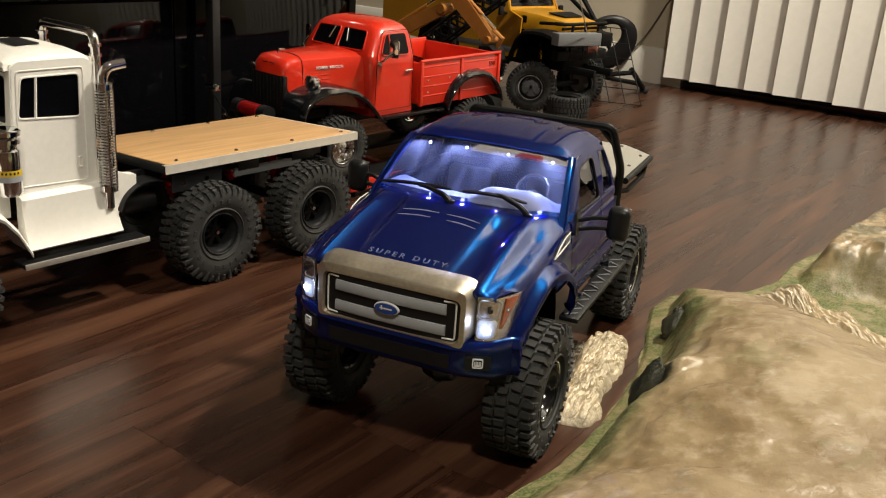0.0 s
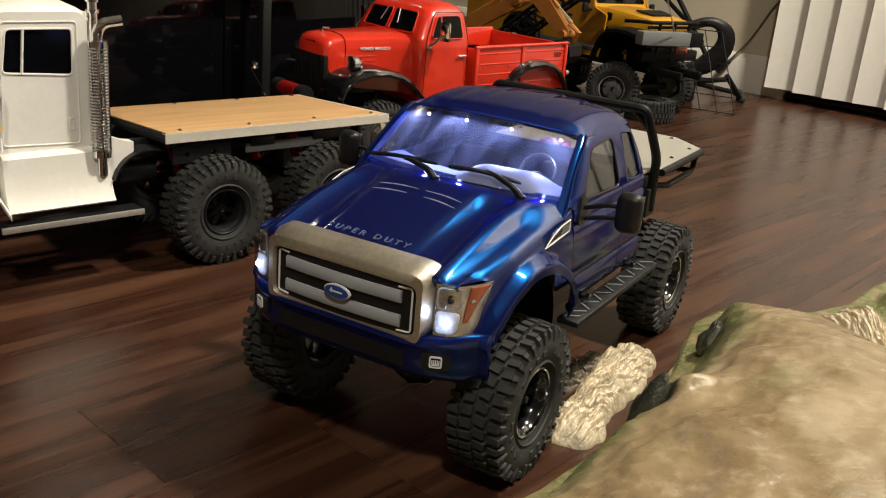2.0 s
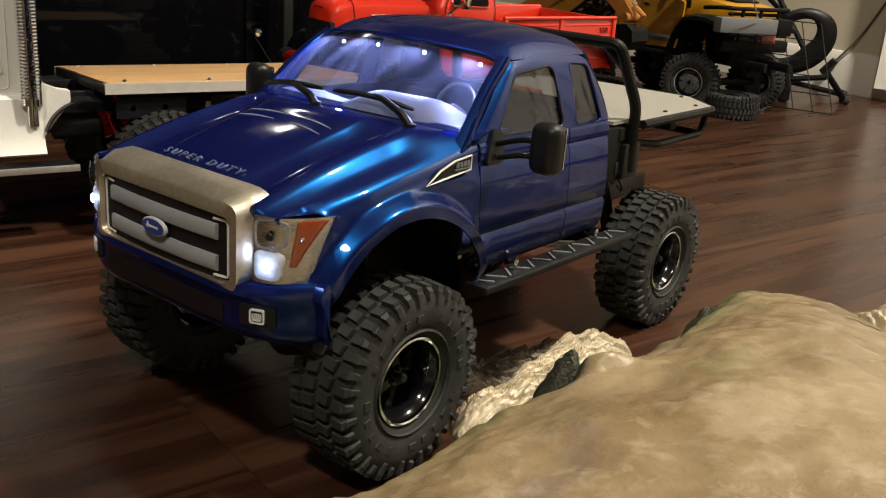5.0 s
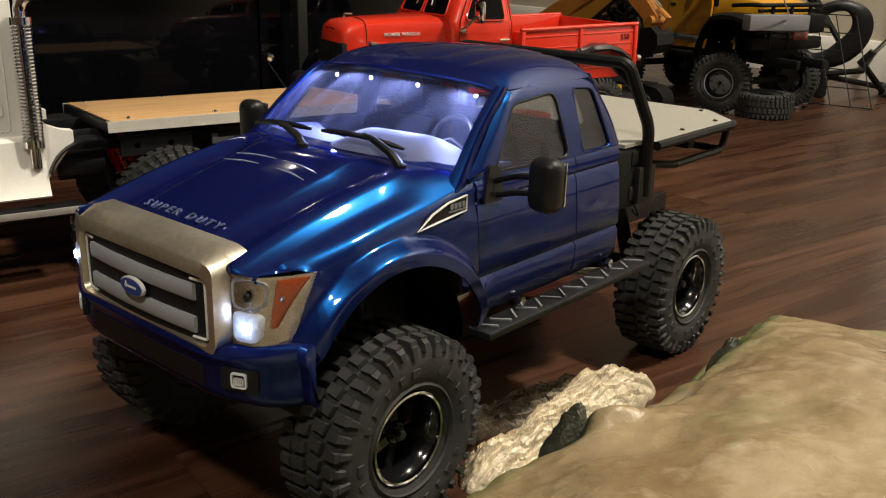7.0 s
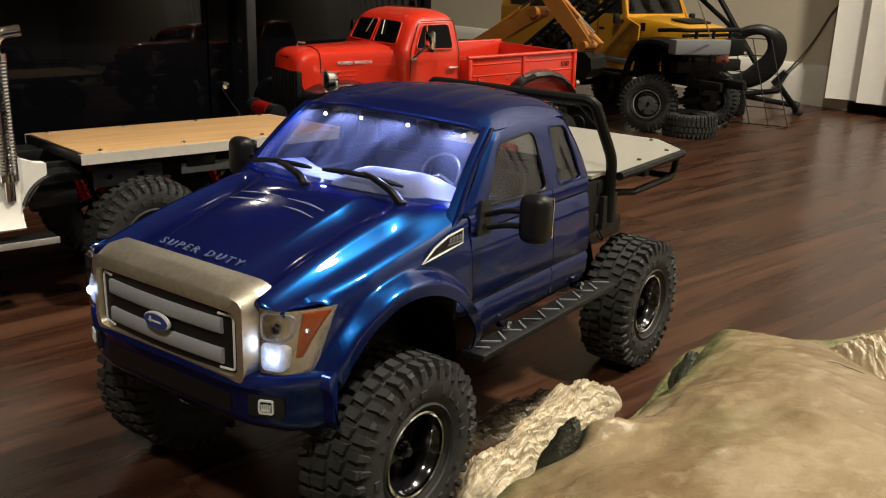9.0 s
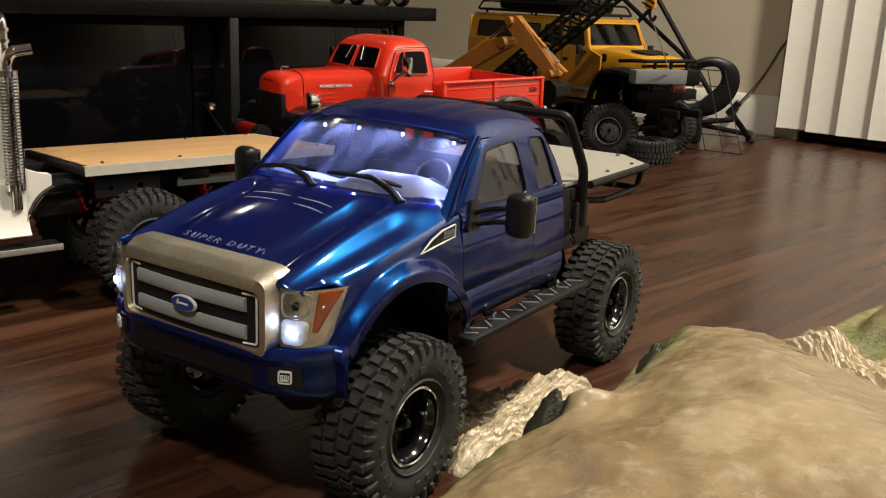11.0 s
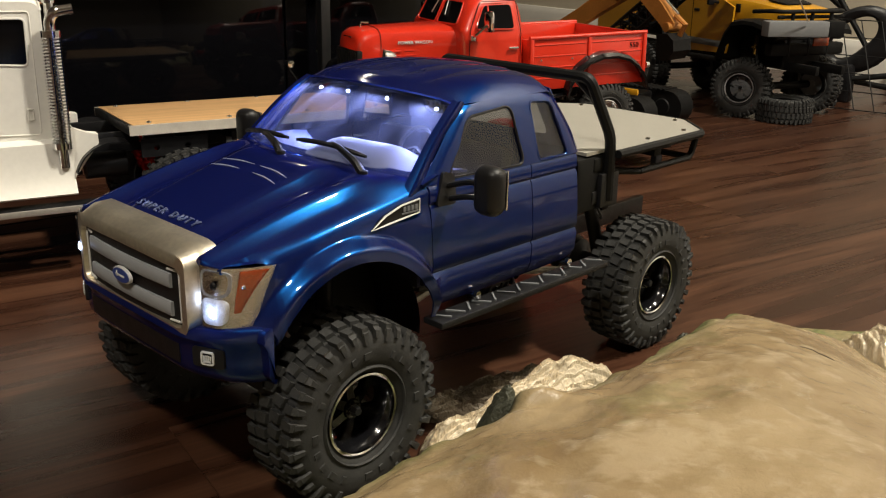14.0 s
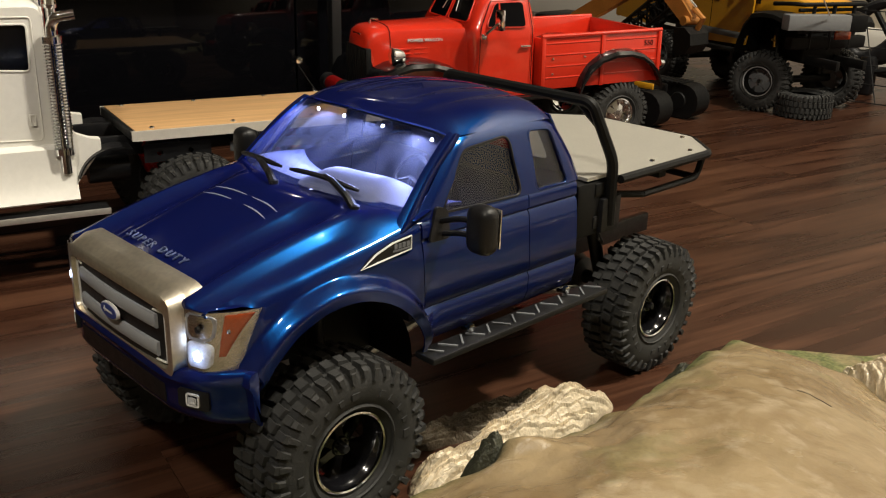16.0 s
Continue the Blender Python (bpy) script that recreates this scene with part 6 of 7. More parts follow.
def oblong(z, hw, yf, yb, r=0.014, n=6):
    out = []
    for cx, cy, a0 in ((hw - r, yf + r, -90), (hw - r, yb - r, 0), (-hw + r, yb - r, 90), (-hw + r, yf + r, 180)):
        for k in range(n + 1):
            a = radians(a0 + 90 * k / n)
            out.append((cx + r * math.cos(a), cy + r * math.sin(a), z))
    return out


bm = B()
loft(bm, [oblong(q[0] if q[0] < 0.176 else 0.176 + (q[0] - 0.176) * 0.90, *q[1:]) for q in ((0.086, 0.0795, 0.060, 0.150, 0.008), (0.110, 0.0805, 0.060, 0.151, 0.010), (0.160, 0.0815, 0.058, 0.152), (0.172, 0.0810, 0.057, 0.152), (0.176, 0.0795, 0.058, 0.152), (0.190, 0.0762, 0.0645, 0.151),
                              (0.206, 0.0722, 0.0725, 0.149), (0.214, 0.069, 0.0765, 0.147, 0.016), (0.2205, 0.0635, 0.0815, 0.1435, 0.018), (0.2255, 0.054, 0.0895, 0.1365, 0.018), (0.2285, 0.038, 0.100, 0.127, 0.012))])
part("cab", bm, RED, rt)
# split windscreen
for s in (1, -1):
    def W(x, v, o):
        z = 0.1795 + v * 0.0290
        y = 0.0582 + (z - 0.174) * 0.505
        n = Vector((0, -0.91, 0.41))
        return Vector((s * x, y + 0.0008 * (x / 0.06) ** 3, z)) + n * (o + 0.0024)
    lp = rounded([W(0.0030, 0, 0.0004), W(0.0585, 0.02, 0.0004), W(0.0535, 0.97, 0.0004), W(0.0030, 1, 0.0004)], 0.005)
    bm = B()
    bm.faces.new([bm.verts.new(p) for p in lp])
    thicken(bm, 0.001)
    part("windscreen", bm, DARKGLASS, rt, "dark split windscreen pane", smooth=False)
    part("windscreen_rim", tube(B(), lp, 0.0012, 6, True), RED, rt)
    part("wiper", tube(B(), [W(0.014, 0.95, 0.002), W(0.020, 0.35, 0.002)], 0.0008, 5), STEEL, rt)
    # side window, quarter light, door line, handle, mirror

    def S(y, z, o=0.0):
        x = 0.0820 if z < 0.172 else 0.0820 - (z - 0.172) * 0.275
        return Vector((s * (x + o), y, z))
    sw = rounded([S(0.0760, 0.1765, 0.0006), S(0.1330, 0.1745, 0.0006), S(0.1310, 0.2055, 0.0006), S(0.0905, 0.2055, 0.0006)], 0.006)
    bm = B()
    bm.faces.new([bm.verts.new(p) for p in sw])
    thicken(bm, 0.001)
    part("side_window", bm, DARKGLASS, rt, "dark side window", smooth=False)
    part("window_rim", tube(B(), sw, 0.0012, 6, True), RED, rt)
    part("quarter_bar", tube(B(), [S(0.0950, 0.1755, 0.001), S(0.0965, 0.2055, 0.001)], 0.0014, 6), RED, rt)
    dl = [S(0.0640, 0.094, 0.0002), S(0.1420, 0.094, 0.0002), S(0.1430, 0.170, 0.0002), S(0.1395, 0.2100, 0.0004), S(0.0860, 0.2100, 0.0004), S(0.0680, 0.176, 0.0002)]
    part("door_gap", tube(B(), rounded(dl, 0.004, 3), 0.00055, 5, True), MATT, rt, "dark door gap")
    part("door_handle", tube(B(), [S(0.1245, 0.1505, 0.002), S(0.1390, 0.1505, 0.002)], 0.0015, 8), CHROME, rt, "chrome door handle")
    mi = part("mirror", tube(B(), [S(0.070, 0.166, 0.001), S(0.070, 0.170, 0.010), S(0.084, 0.182, 0.016)], 0.0017, 8), CHROME, rt, "chrome door mirror")
    bm = box(B(), (0, 0, 0), (0.0160, 0.004, 0.0260), 0.003, pose(0, 0, 0))
    bmesh.ops.transform(bm, matrix=Matrix.Translation(S(0.086, 0.187, 0.020)) @ pose(0, 0, 0, 0, 0, s * 14), verts=bm.verts)
    part("mirror_head", bm, CHROME, mi)
    part("mirror_foot", box(B(), S(0.070, 0.1655, 0.002), (0.005, 0.007, 0.007), 0.001), CHROME, mi)
# bonnet with louvred sides
bm = B()
rings = []
for y, hw, zt, zb in ((-0.070, 0.028, 0.166, 0.150), (-0.0665, 0.0345, 0.1725, 0.146), (-0.058, 0.0385, 0.1775, 0.115), (-0.040, 0.041, 0.1790, 0.110), (0.0, 0.0445, 0.1795, 0.105), (0.040, 0.052, 0.1800, 0.100), (0.062, 0.064, 0.1800, 0.095)):
    ring = [(hw, zb), (hw, zt - 0.022), (hw * 0.985, zt - 0.014), (hw * 0.93, zt - 0.007), (hw * 0.78, zt - 0.0025), (hw * 0.45, zt - 0.0003), (0, zt + 0.0008)]
    ring = ring + [(-x, z) for x, z in ring[-2::-1]]
    rings.append([(x, y, z) for x, z in ring])
loft(bm, rings)
part("bonnet", bm, RED, rt)
part("bonnet_gap", tube(B(), [(0.0393, -0.0405, 0.112)] + [(0.0415 * x, -0.040, 0.1792 + dz) for x, dz in ((1, -0.020), (0.98, -0.013), (0.93, -0.0065), (0.78, -0.002), (0.4, 0.0004), (-0.4, 0.0004), (-0.93, -0.0065))], 0.0005, 5), MATT, rt)
for s in (1, -1):
    for z in (0.138, 0.144, 0.150):
        for y0, y1 in ((-0.030, -0.014), (-0.008, 0.010), (0.016, 0.034)):
            part("louvre", tube(B(), [(s * 0.0432, y0, z), (s * (0.0452 if y1 < 0.02 else 0.0480), y1, z)], 0.0013, 6), RED, rt)
    lettering("lettering", "POWER WAGON", 0.0060, frame_of((s * 0.0462, 0.006, 0.1600), (s * s * 0.12, s * 1, 0), (0, 0, 1)), WHITEINK, rt, 0.0009)
bm = box(B(), (0, -0.0690, 0.1655), (0.026, 0.0015, 0.0050), 0.0005)
part("name_plate", bm, CHROME, rt)
part("bonnet_ornament", tube(B(), [(0, -0.052, 0.178), (0, -0.050, 0.184), (0, -0.040, 0.183)], 0.0015, 6), CHROME, rt)
# black slatted grille in a red shell
gr = part("grille", box(B(), (0, -0.0675, 0.1245), (0.074, 0.008, 0.055), 0.002), MATT, rt, "black grille")
for k in range(9):
    part("grille_slat", box(B(), (-0.032 + 0.008 * k, -0.0722, 0.1235), (0.002, 0.002, 0.052), 0.0005), MATT, gr)
# fenders
for s in (1, -1):
    for yc, pathd, x0, x1, nm in ((0.0, [(-0.076, 0.100), (-0.074, 0.114), (-0.066, 0.126), (-0.050, 0.134), (-0.028, 0.1385), (0.0, 0.1380), (0.025, 0.131), (0.045, 0.119), (0.060, 0.105), (0.074, 0.088), (0.084, 0.084)], 0.036, 0.089, "front_fender"),
                                (0.287, [(-0.078, 0.088), (-0.072, 0.105), (-0.060, 0.121), (-0.042, 0.133), (-0.020, 0.1385), (0.004, 0.1385), (0.025, 0.133), (0.042, 0.122), (0.054, 0.107), (0.060, 0.090)], 0.060, 0.1005, "rear_fender")):
        bm = B()
        rr = []
        for y, z in pathd:
            rr.append([(s * x0, yc + y, z + 0.001), (s * (x1 - 0.012), yc + y, z + 0.001), (s * (x1 - 0.003), yc + y, z - 0.0015), (s * x1, yc + y, z - 0.006), (s * (x1 - 0.001), yc + y * 0.97, z - 0.0095), (s * (x1 - 0.003), yc + y * 0.97, z - 0.006), (s * x0, yc + y, z - 0.0025)])
        loft(bm, rr)
        part(nm, bm, GLOSSBLACK, rt, "gloss black fender")
    part("running_board", box(B(), (s * 0.0815, 0.146, 0.0825), (0.016, 0.132, 0.005), 0.001), GLOSSBLACK, rt)
    # headlight pod
    bm = lathe(B(), [(0.016, 0.0001), (0.014, 0.0050), (0.006, 0.0092), (0.0, 0.0100), (-0.0015, 0.0106), (-0.003, 0.0100), (-0.0035, 0.0001)], 24, "y")
    bmesh.ops.translate(bm, verts=bm.verts, vec=(s * 0.066, -0.046, 0.1460))
    hp = part("headlight", bm, CHROME, rt, "chrome headlight pod")
    part("stalk", tube(B(), [(s * 0.066, -0.040, 0.140), (s * 0.066, -0.038, 0.132)], 0.004, 8), BLACK, hp)
    bm = lathe(B(), [(0.004, 0.0001), (0.003, 0.004), (0.0, 0.0048), (-0.002, 0.0001)], 14, "y")
    bmesh.ops.translate(bm, verts=bm.verts, vec=(s * 0.068, -0.036, 0.1405))
    part("side_lamp", bm, CHROME, rt)
    # bed side with ribs and stamped panels
    part("bed_side", box(B(), (s * 0.0855, 0.2505, 0.1265), (0.004, 0.193, 0.069), 0.001), RED, rt)
    part("bed_rail", tube(B(), [(s * 0.0875, 0.154, 0.1615), (s * 0.0875, 0.347, 0.1615)], 0.0028, 10), RED, rt)
    for y in (0.157, 0.250, 0.344):
        part("stake_post", box(B(), (s * 0.0880, y, 0.1255), (0.004, 0.006, 0.068), 0.001), RED, rt)
    for z in (0.152, 0.137, 0.122, 0.107):
        for y0, y1 in ((0.162, 0.245), (0.255, 0.340)):
            part("pressed_rib", tube(B(), [(s * 0.0870, y0, z), (s * 0.0870, y1, z)], 0.0013, 6), RED, rt)
    for y, z in ((0.172, 0.132), (0.172, 0.112), (0.222, 0.132)):
        bm = lathe(B(), [(0, 0.0018), (0.0012, 0.0014), (0.0015, 0.0001)], 10, "x")
        bmesh.ops.transform(bm, matrix=Matrix.Translation((s * 0.0880, y, z)) @ Matrix.Diagonal((s, 1, 1, 1)), verts=bm.verts)
        part("screw", bm, CHROME, rt)
    lettering("lettering", "550", 0.0105, frame_of((s * 0.0880, 0.326, 0.1445), (0, s, 0), (0, 0, 1)), MATT, rt, 0.0002)
    bm = lathe(B(), [(0, 0.0001), (0, 0.0048), (0.006, 0.0042), (0.009, 0.0001)], 14, "y")
    bmesh.ops.translate(bm, verts=bm.verts, vec=(s * 0.085, 0.350, 0.115))
    part("tail_lamp", bm, CHROME, rt, "chrome tail lamp")
    part("frame_rail", box(B(), (s * 0.028, 0.12, 0.076), (0.008, 0.46, 0.014), 0.001), MATT, rt)
    for y, d in ((0.0, 0.012), (0.287, -0.012)):
        part("shock_absorber", tube(B(), [(s * 0.044, y, 0.054), (s * 0.040, y + d, 0.098)], 0.005, 10), BLACK, rt)
part("bed_floor", box(B(), (0, 0.2505, 0.097), (0.168, 0.190, 0.006), 0.001), RED, rt)
part("bed_front", box(B(), (0, 0.156, 0.128), (0.168, 0.004, 0.062), 0.001), RED, rt)
part("tailgate", box(B(), (0, 0.3455, 0.127), (0.168, 0.004, 0.066), 0.001), RED, rt)
for y in (0.0, 0.287):
    part("axle", tube(B(), [(-0.062, y, 0.047), (0.062, y, 0.047)], 0.006, 10), MATT, rt)
# winch bumper with red anodised parts
part("front_bumper", box(B(), (0, -0.092, 0.086), (0.120, 0.010, 0.012), 0.002), MATT, rt)
for s in (1, -1):
    part("bumper_arm", box(B(), (s * 0.030, -0.085, 0.086), (0.008, 0.040, 0.012), 0.001), MATT, rt)
    part("tow_shackle", tube(B(), [(s * 0.040 + 0.006 * math.cos(a), -0.113 - 0.004 * math.sin(a) - 0.002, 0.086 + 0.006 * math.sin(a)) for a in steps(0, 6.2, 14)], 0.0016, 6), CHROME, rt)
wi = part("winch", tube(B(), [(-0.030, -0.098, 0.102), (0.030, -0.098, 0.102)], 0.0095, 16), REDMETAL, rt, "red anodised winch")
for x in (-0.030, 0.030):
    part("winch_motor", tube(B(), [(x - 0.008, -0.098, 0.102), (x + 0.008, -0.098, 0.102)], 0.0115, 14), BLACK, wi)
part("winch_cable", tube(B(), [(-0.018, -0.098, 0.102), (0.018, -0.098, 0.102)], 0.0105, 14), REDMETAL, wi)
dr = part("driving_lamp", lathe(B(), [(0.013, 0.0001), (0.0125, 0.0042), (0.009, 0.0056), (0.004, 0.0052), (-0.006, 0.0034), (-0.016, 0.0026), (-0.017, 0.0001)], 18, "x"), CHROME, rt, "chrome bullet driving lamp on a thin stalk")
dr.location = (-0.034, -0.140, 0.133)
part("lamp_stalk", tube(B(), [(-0.008, 0.0, -0.003), (-0.004, 0.016, -0.03), (0.0, 0.026, -0.046)], 0.0009, 6), MATT, dr)


# ---- yellow off-roader ----
RINGGREY = material("grey_ring", (0.30, 0.30, 0.31), 0.5)
JT = 67.0
jex = Vector((math.cos(radians(JT)), math.sin(radians(JT)), 0))
JO = Vector((-0.345, 1.439, 0))
rover = thing("model_off_roader", pose(JO.x, JO.y, 0, 0, 0, JT), "yellow scale-model off-road car with black bull bar and roof rack", "model truck", "model trucks")
for x in (0.085, -0.085):
    for y in (0, 0.31):
        wheel("rover", rover, side_pose(x, y, 0.0555, 33 if y == 0 else 0) @ pose(0, 0, 0, y * 1000), 0.0555, 0.044, 0.027, 6, MATT, RINGGREY, GREY, BLACK, 0.012, 0.75)
JW = 0.083
# tub and doors
for s in (1, -1):
    out = [(s * JW, 0.062, 0.112), (s * JW, 0.250, 0.104), (s * JW, 0.256, 0.150), (s * JW, 0.285, 0.172), (s * JW, 0.345, 0.172), (s * JW, 0.372, 0.150), (s * JW, 0.378, 0.112), (s * JW, 0.535, 0.118), (s * JW, 0.535, 0.212), (s * JW, 0.085, 0.212), (s * JW, 0.050, 0.200), (s * JW, 0.052, 0.160)]
    part("body_side", plate(B(), out, (-s * 0.004, 0, 0)), YELLOW, rover, smooth=False)
    part("sill_band", box(B(), (s * (JW + 0.001), 0.155, 0.128), (0.003, 0.190, 0.012), 0.001), GREY, rover, "grey sill band")
    for y in (0.175, 0.245):
        part("door_gap", box(B(), (s * (JW + 0.0006), y, 0.160), (0.0006, 0.0012, 0.098), 0), MATT, rover)
    for y in (0.160, 0.232):
        part("door_handle", box(B(), (s * (JW + 0.002), y, 0.188), (0.004, 0.014, 0.005), 0.001), BLACK, rover)
    gh = [(s * JW, 0.085, 0.211), (s * JW, 0.535, 0.211), (s * (JW - 0.010), 0.527, 0.266), (s * (JW - 0.010), 0.112, 0.268)]
    holes = []
    for a, b in ((0.112, 0.168), (0.182, 0.245), (0.262, 0.345), (0.362, 0.500)):
        t0, t1 = (0.008 if a < 0.12 else 0), 0

        def G(y, z):
            return (s * (JW - (z - 0.211) / 0.055 * 0.010), y, z)
        holes.append(rounded([G(a - t0, 0.219), G(b, 0.219), G(b, 0.256), G(a + t0, 0.256)], 0.005))
    part("cab_side", plate(B(), gh, (-s * 0.003, 0, 0), holes), YELLOW, rover, smooth=False)
    for hl2 in holes:
        bm = B()
        bm.faces.new([bm.verts.new(Vector(p) + Vector((-s * 0.0015, 0, 0))) for p in hl2])
        part("window", bm, SMOKE, rover, "smoked side window", smooth=False)
        part("window_seal", tube(B(), hl2, 0.0012, 5, True), MATT, rover)
    # flared front fender
    path = [(-0.066, 0.165), (-0.056, 0.176), (-0.030, 0.181), (0.0, 0.181), (0.030, 0.176), (0.050, 0.155), (0.062, 0.128), (0.068, 0.108)]
    bm = B()
    loft(bm, [[(s * 0.045, y, z + 0.002), (s * 0.092, y, z + 0.002), (s * 0.101, y, z - 0.002), (s * 0.102, y, z - 0.009), (s * 0.098, y, z - 0.008), (s * 0.045, y, z - 0.003)] for y, z in path])
    part("front_fender", bm, MATT, rover, "black flared fender")
    bm = B()
    loft(bm, [[(s * 0.060, 0.31 + y, z + 0.002), (s * 0.096, 0.31 + y, z), (s * 0.098, 0.31 + y, z - 0.008), (s * 0.060, 0.31 + y, z - 0.004)] for y, z in ((-0.064, 0.12), (-0.055, 0.150), (-0.030, 0.172), (0.0, 0.178), (0.035, 0.172), (0.060, 0.150), (0.068, 0.12))])
    part("rear_fender", bm, MATT, rover)
    mi = part("mirror", tube(B(), [(s * JW, 0.098, 0.206), (s * (JW + 0.014), 0.096, 0.208)], 0.003, 8), BLACK, rover)
    part("mirror_head", box(B(), (s * (JW + 0.020), 0.096, 0.211), (0.014, 0.008, 0.020), 0.003), BLACK, mi)
    part("vent", box(B(), (s * 0.0735, 0.050, 0.198), (0.003, 0.014, 0.016), 0.002), BLACK, rover, "black bonnet vent")
    part("rock_slider", tube(B(), [(s * 0.090, 0.072, 0.100), (s * 0.090, 0.245, 0.098)], 0.005, 10), MATT, rover)
    part("frame_rail", box(B(), (s * 0.030, 0.16, 0.100), (0.008, 0.58, 0.016), 0.001), MATT, rover)
    part("shock_absorber", tube(B(), [(s * 0.055, 0.004, 0.060), (s * 0.048, 0.016, 0.150)], 0.006, 10), BLACK, rover)
    bm = tube(B(), [(s * 0.070, -0.006, 0.118), (s * 0.070, -0.006, 0.138)], 0.0028, 8)
    tube(bm, [(s * 0.063, -0.006, 0.131), (s * 0.077, -0.006, 0.131)], 0.0022, 8)
    part("brass_fitting", bm, BRASS, rover, "small brass fitting")
# bonnet, grille
bm = B()
loft(bm, [[(x * hw, y, z) for x, z in ((-1, zt - 0.040), (-1, zt - 0.010), (-0.94, zt - 0.003), (-0.5, zt), (0, zt + 0.001), (0.5, zt), (0.94, zt - 0.003), (1, zt - 0.010), (1, zt - 0.040))] for y, hw, zt in ((0.094, 0.078, 0.217), (0.065, 0.074, 0.2165), (0.020, 0.066, 0.2135), (-0.020, 0.060, 0.2090), (-0.050, 0.057, 0.2050), (-0.056, 0.056, 0.200))])
part("bonnet", bm, YELLOW, rover)
part("bonnet_scoop", plate(B(), rounded([(-0.030, -0.112, 0.2090), (0.030, -0.112, 0.2090), (0.040, -0.068, 0.2145), (-0.040, -0.068, 0.2145)], 0.006), (0, 0, 0.002)), MATT, rover, "matt black bonnet panel")
gl = part("grille", box(B(), (0, -0.119, 0.174), (0.112, 0.008, 0.046), 0.003), BLACK, rover)
for k in range(7):
    part("grille_slot", box(B(), (-0.027 + 0.009 * k, -0.1238, 0.178), (0.0036, 0.002, 0.026), 0.001), PALE, gl)
for s in (1, -1):
    bm = lathe(B(), [(0.004, 0.0001), (0.001, 0.008), (-0.002, 0.009), (-0.003, 0.0001)], 18, "y")
    bmesh.ops.translate(bm, verts=bm.verts, vec=(s * 0.043, -0.124, 0.180))
    part("headlight", bm, CHROME, gl)
# windscreen in a frame, roof
part("windscreen_frame", plate(B(), [(-0.083, 0.090, 0.214), (0.083, 0.090, 0.214), (0.074, 0.112, 0.270), (-0.074, 0.112, 0.270)], (0, 0.004, 0), (rounded([(-0.075, 0.0923, 0.220), (0.075, 0.0923, 0.220), (0.067, 0.1095, 0.264), (-0.067, 0.1095, 0.264)], 0.005),)), YELLOW, rover, smooth=False)
bm = B()
bm.faces.new([bm.verts.new((x, y + 0.002, z)) for x, y, z in ((-0.075, 0.0923, 0.220), (0.075, 0.0923, 0.220), (0.067, 0.1095, 0.264), (-0.067, 0.1095, 0.264))])
part("windscreen", bm, SMOKE, rover, "smoked windscreen", smooth=False)
part("dashboard", box(B(), (0, 0.118, 0.216), (0.15, 0.04, 0.014), 0.004), GREY, rover)
for x in (-0.038, 0.038):
    bm = box(B(), (x, 0.185, 0.222), (0.045, 0.018, 0.070), 0.008)
    part("seat", bm, PALE, rover, "grey seat")
part("roof", box(B(), (0, 0.3185, 0.2695), (0.148, 0.417, 0.007), 0.003), YELLOW, rover)
part("rear_wall", box(B(), (0, 0.533, 0.190), (0.160, 0.004, 0.150), 0.001), YELLOW, rover)
part("cab_floor", box(B(), (0, 0.30, 0.125), (0.158, 0.46, 0.004), 0.001), MATT, rover)
part("firewall", box(B(), (0, 0.092, 0.165), (0.158, 0.004, 0.090), 0.001), MATT, rover)
for y in (0, 0.31):
    part("axle", tube(B(), [(-0.075, y, 0.0555), (0.075, y, 0.0555)], 0.007, 10), MATT, rover)
part("engine_block", box(B(), (0, 0.005, 0.130), (0.090, 0.120, 0.070), 0.006), MATT, rover)
# roof rack with load
rk = part("roof_rack", tube(B(), rounded([(-0.070, 0.130, 0.281), (0.070, 0.130, 0.281), (0.070, 0.515, 0.281), (-0.070, 0.515, 0.281)], 0.01), 0.003, 8, True), MATT, rover, "black tube roof rack")
for y in (0.17, 0.23, 0.29, 0.35, 0.41, 0.47):
    part("rack_bar", tube(B(), [(-0.070, y, 0.281), (0.070, y, 0.281)], 0.0022, 6), MATT, rk)
for s in (1, -1):
    for y in (0.16, 0.29, 0.48):
        part("rack_foot", tube(B(), [(s * 0.068, y, 0.272), (s * 0.070, y, 0.281)], 0.003, 6), MATT, rk)
    part("rack_side_rail", tube(B(), bend([(s * 0.070, 0.130, 0.281), (s * 0.072, 0.150, 0.300), (s * 0.072, 0.495, 0.300), (s * 0.070, 0.515, 0.281)], 0.01), 0.0025, 6), MATT, rk)
# bull bar, winch box and plate
bb2 = part("bull_bar", tube(B(), bend([(-0.082, -0.085, 0.196), (-0.082, -0.130, 0.200), (-0.070, -0.150, 0.200), (0.070, -0.150, 0.200), (0.082, -0.130, 0.200), (0.082, -0.085, 0.196)], 0.015), 0.0038, 10), MATT, rover, "black tube bull bar")
for z in (0.190, 0.152):
    part("bar", tube(B(), [(-0.076, -0.145, z), (0.076, -0.145, z)], 0.0032, 8), MATT, bb2)
for x in (-0.045, 0.0, 0.045):
    part("upright", tube(B(), [(x, -0.148, 0.200), (x, -0.145, 0.120)], 0.0034, 8), MATT, bb2)
part("bumper_beam", box(B(), (0, -0.138, 0.132), (0.170, 0.020, 0.022), 0.004), MATT, rover)
m = Matrix.Translation((-0.058, -0.118, 0.172)) @ pose(0, 0, 0, 0, 0, -12)
bm = box(B(), (0, 0, 0), (0.118, 0.026, 0.027), 0.002, m)
part("winch_box", bm, material("mid_grey_paint", (0.17, 0.175, 0.18), 0.5, 0.0, 60, 0.08, 0.05), rover, "plain grey winch box")
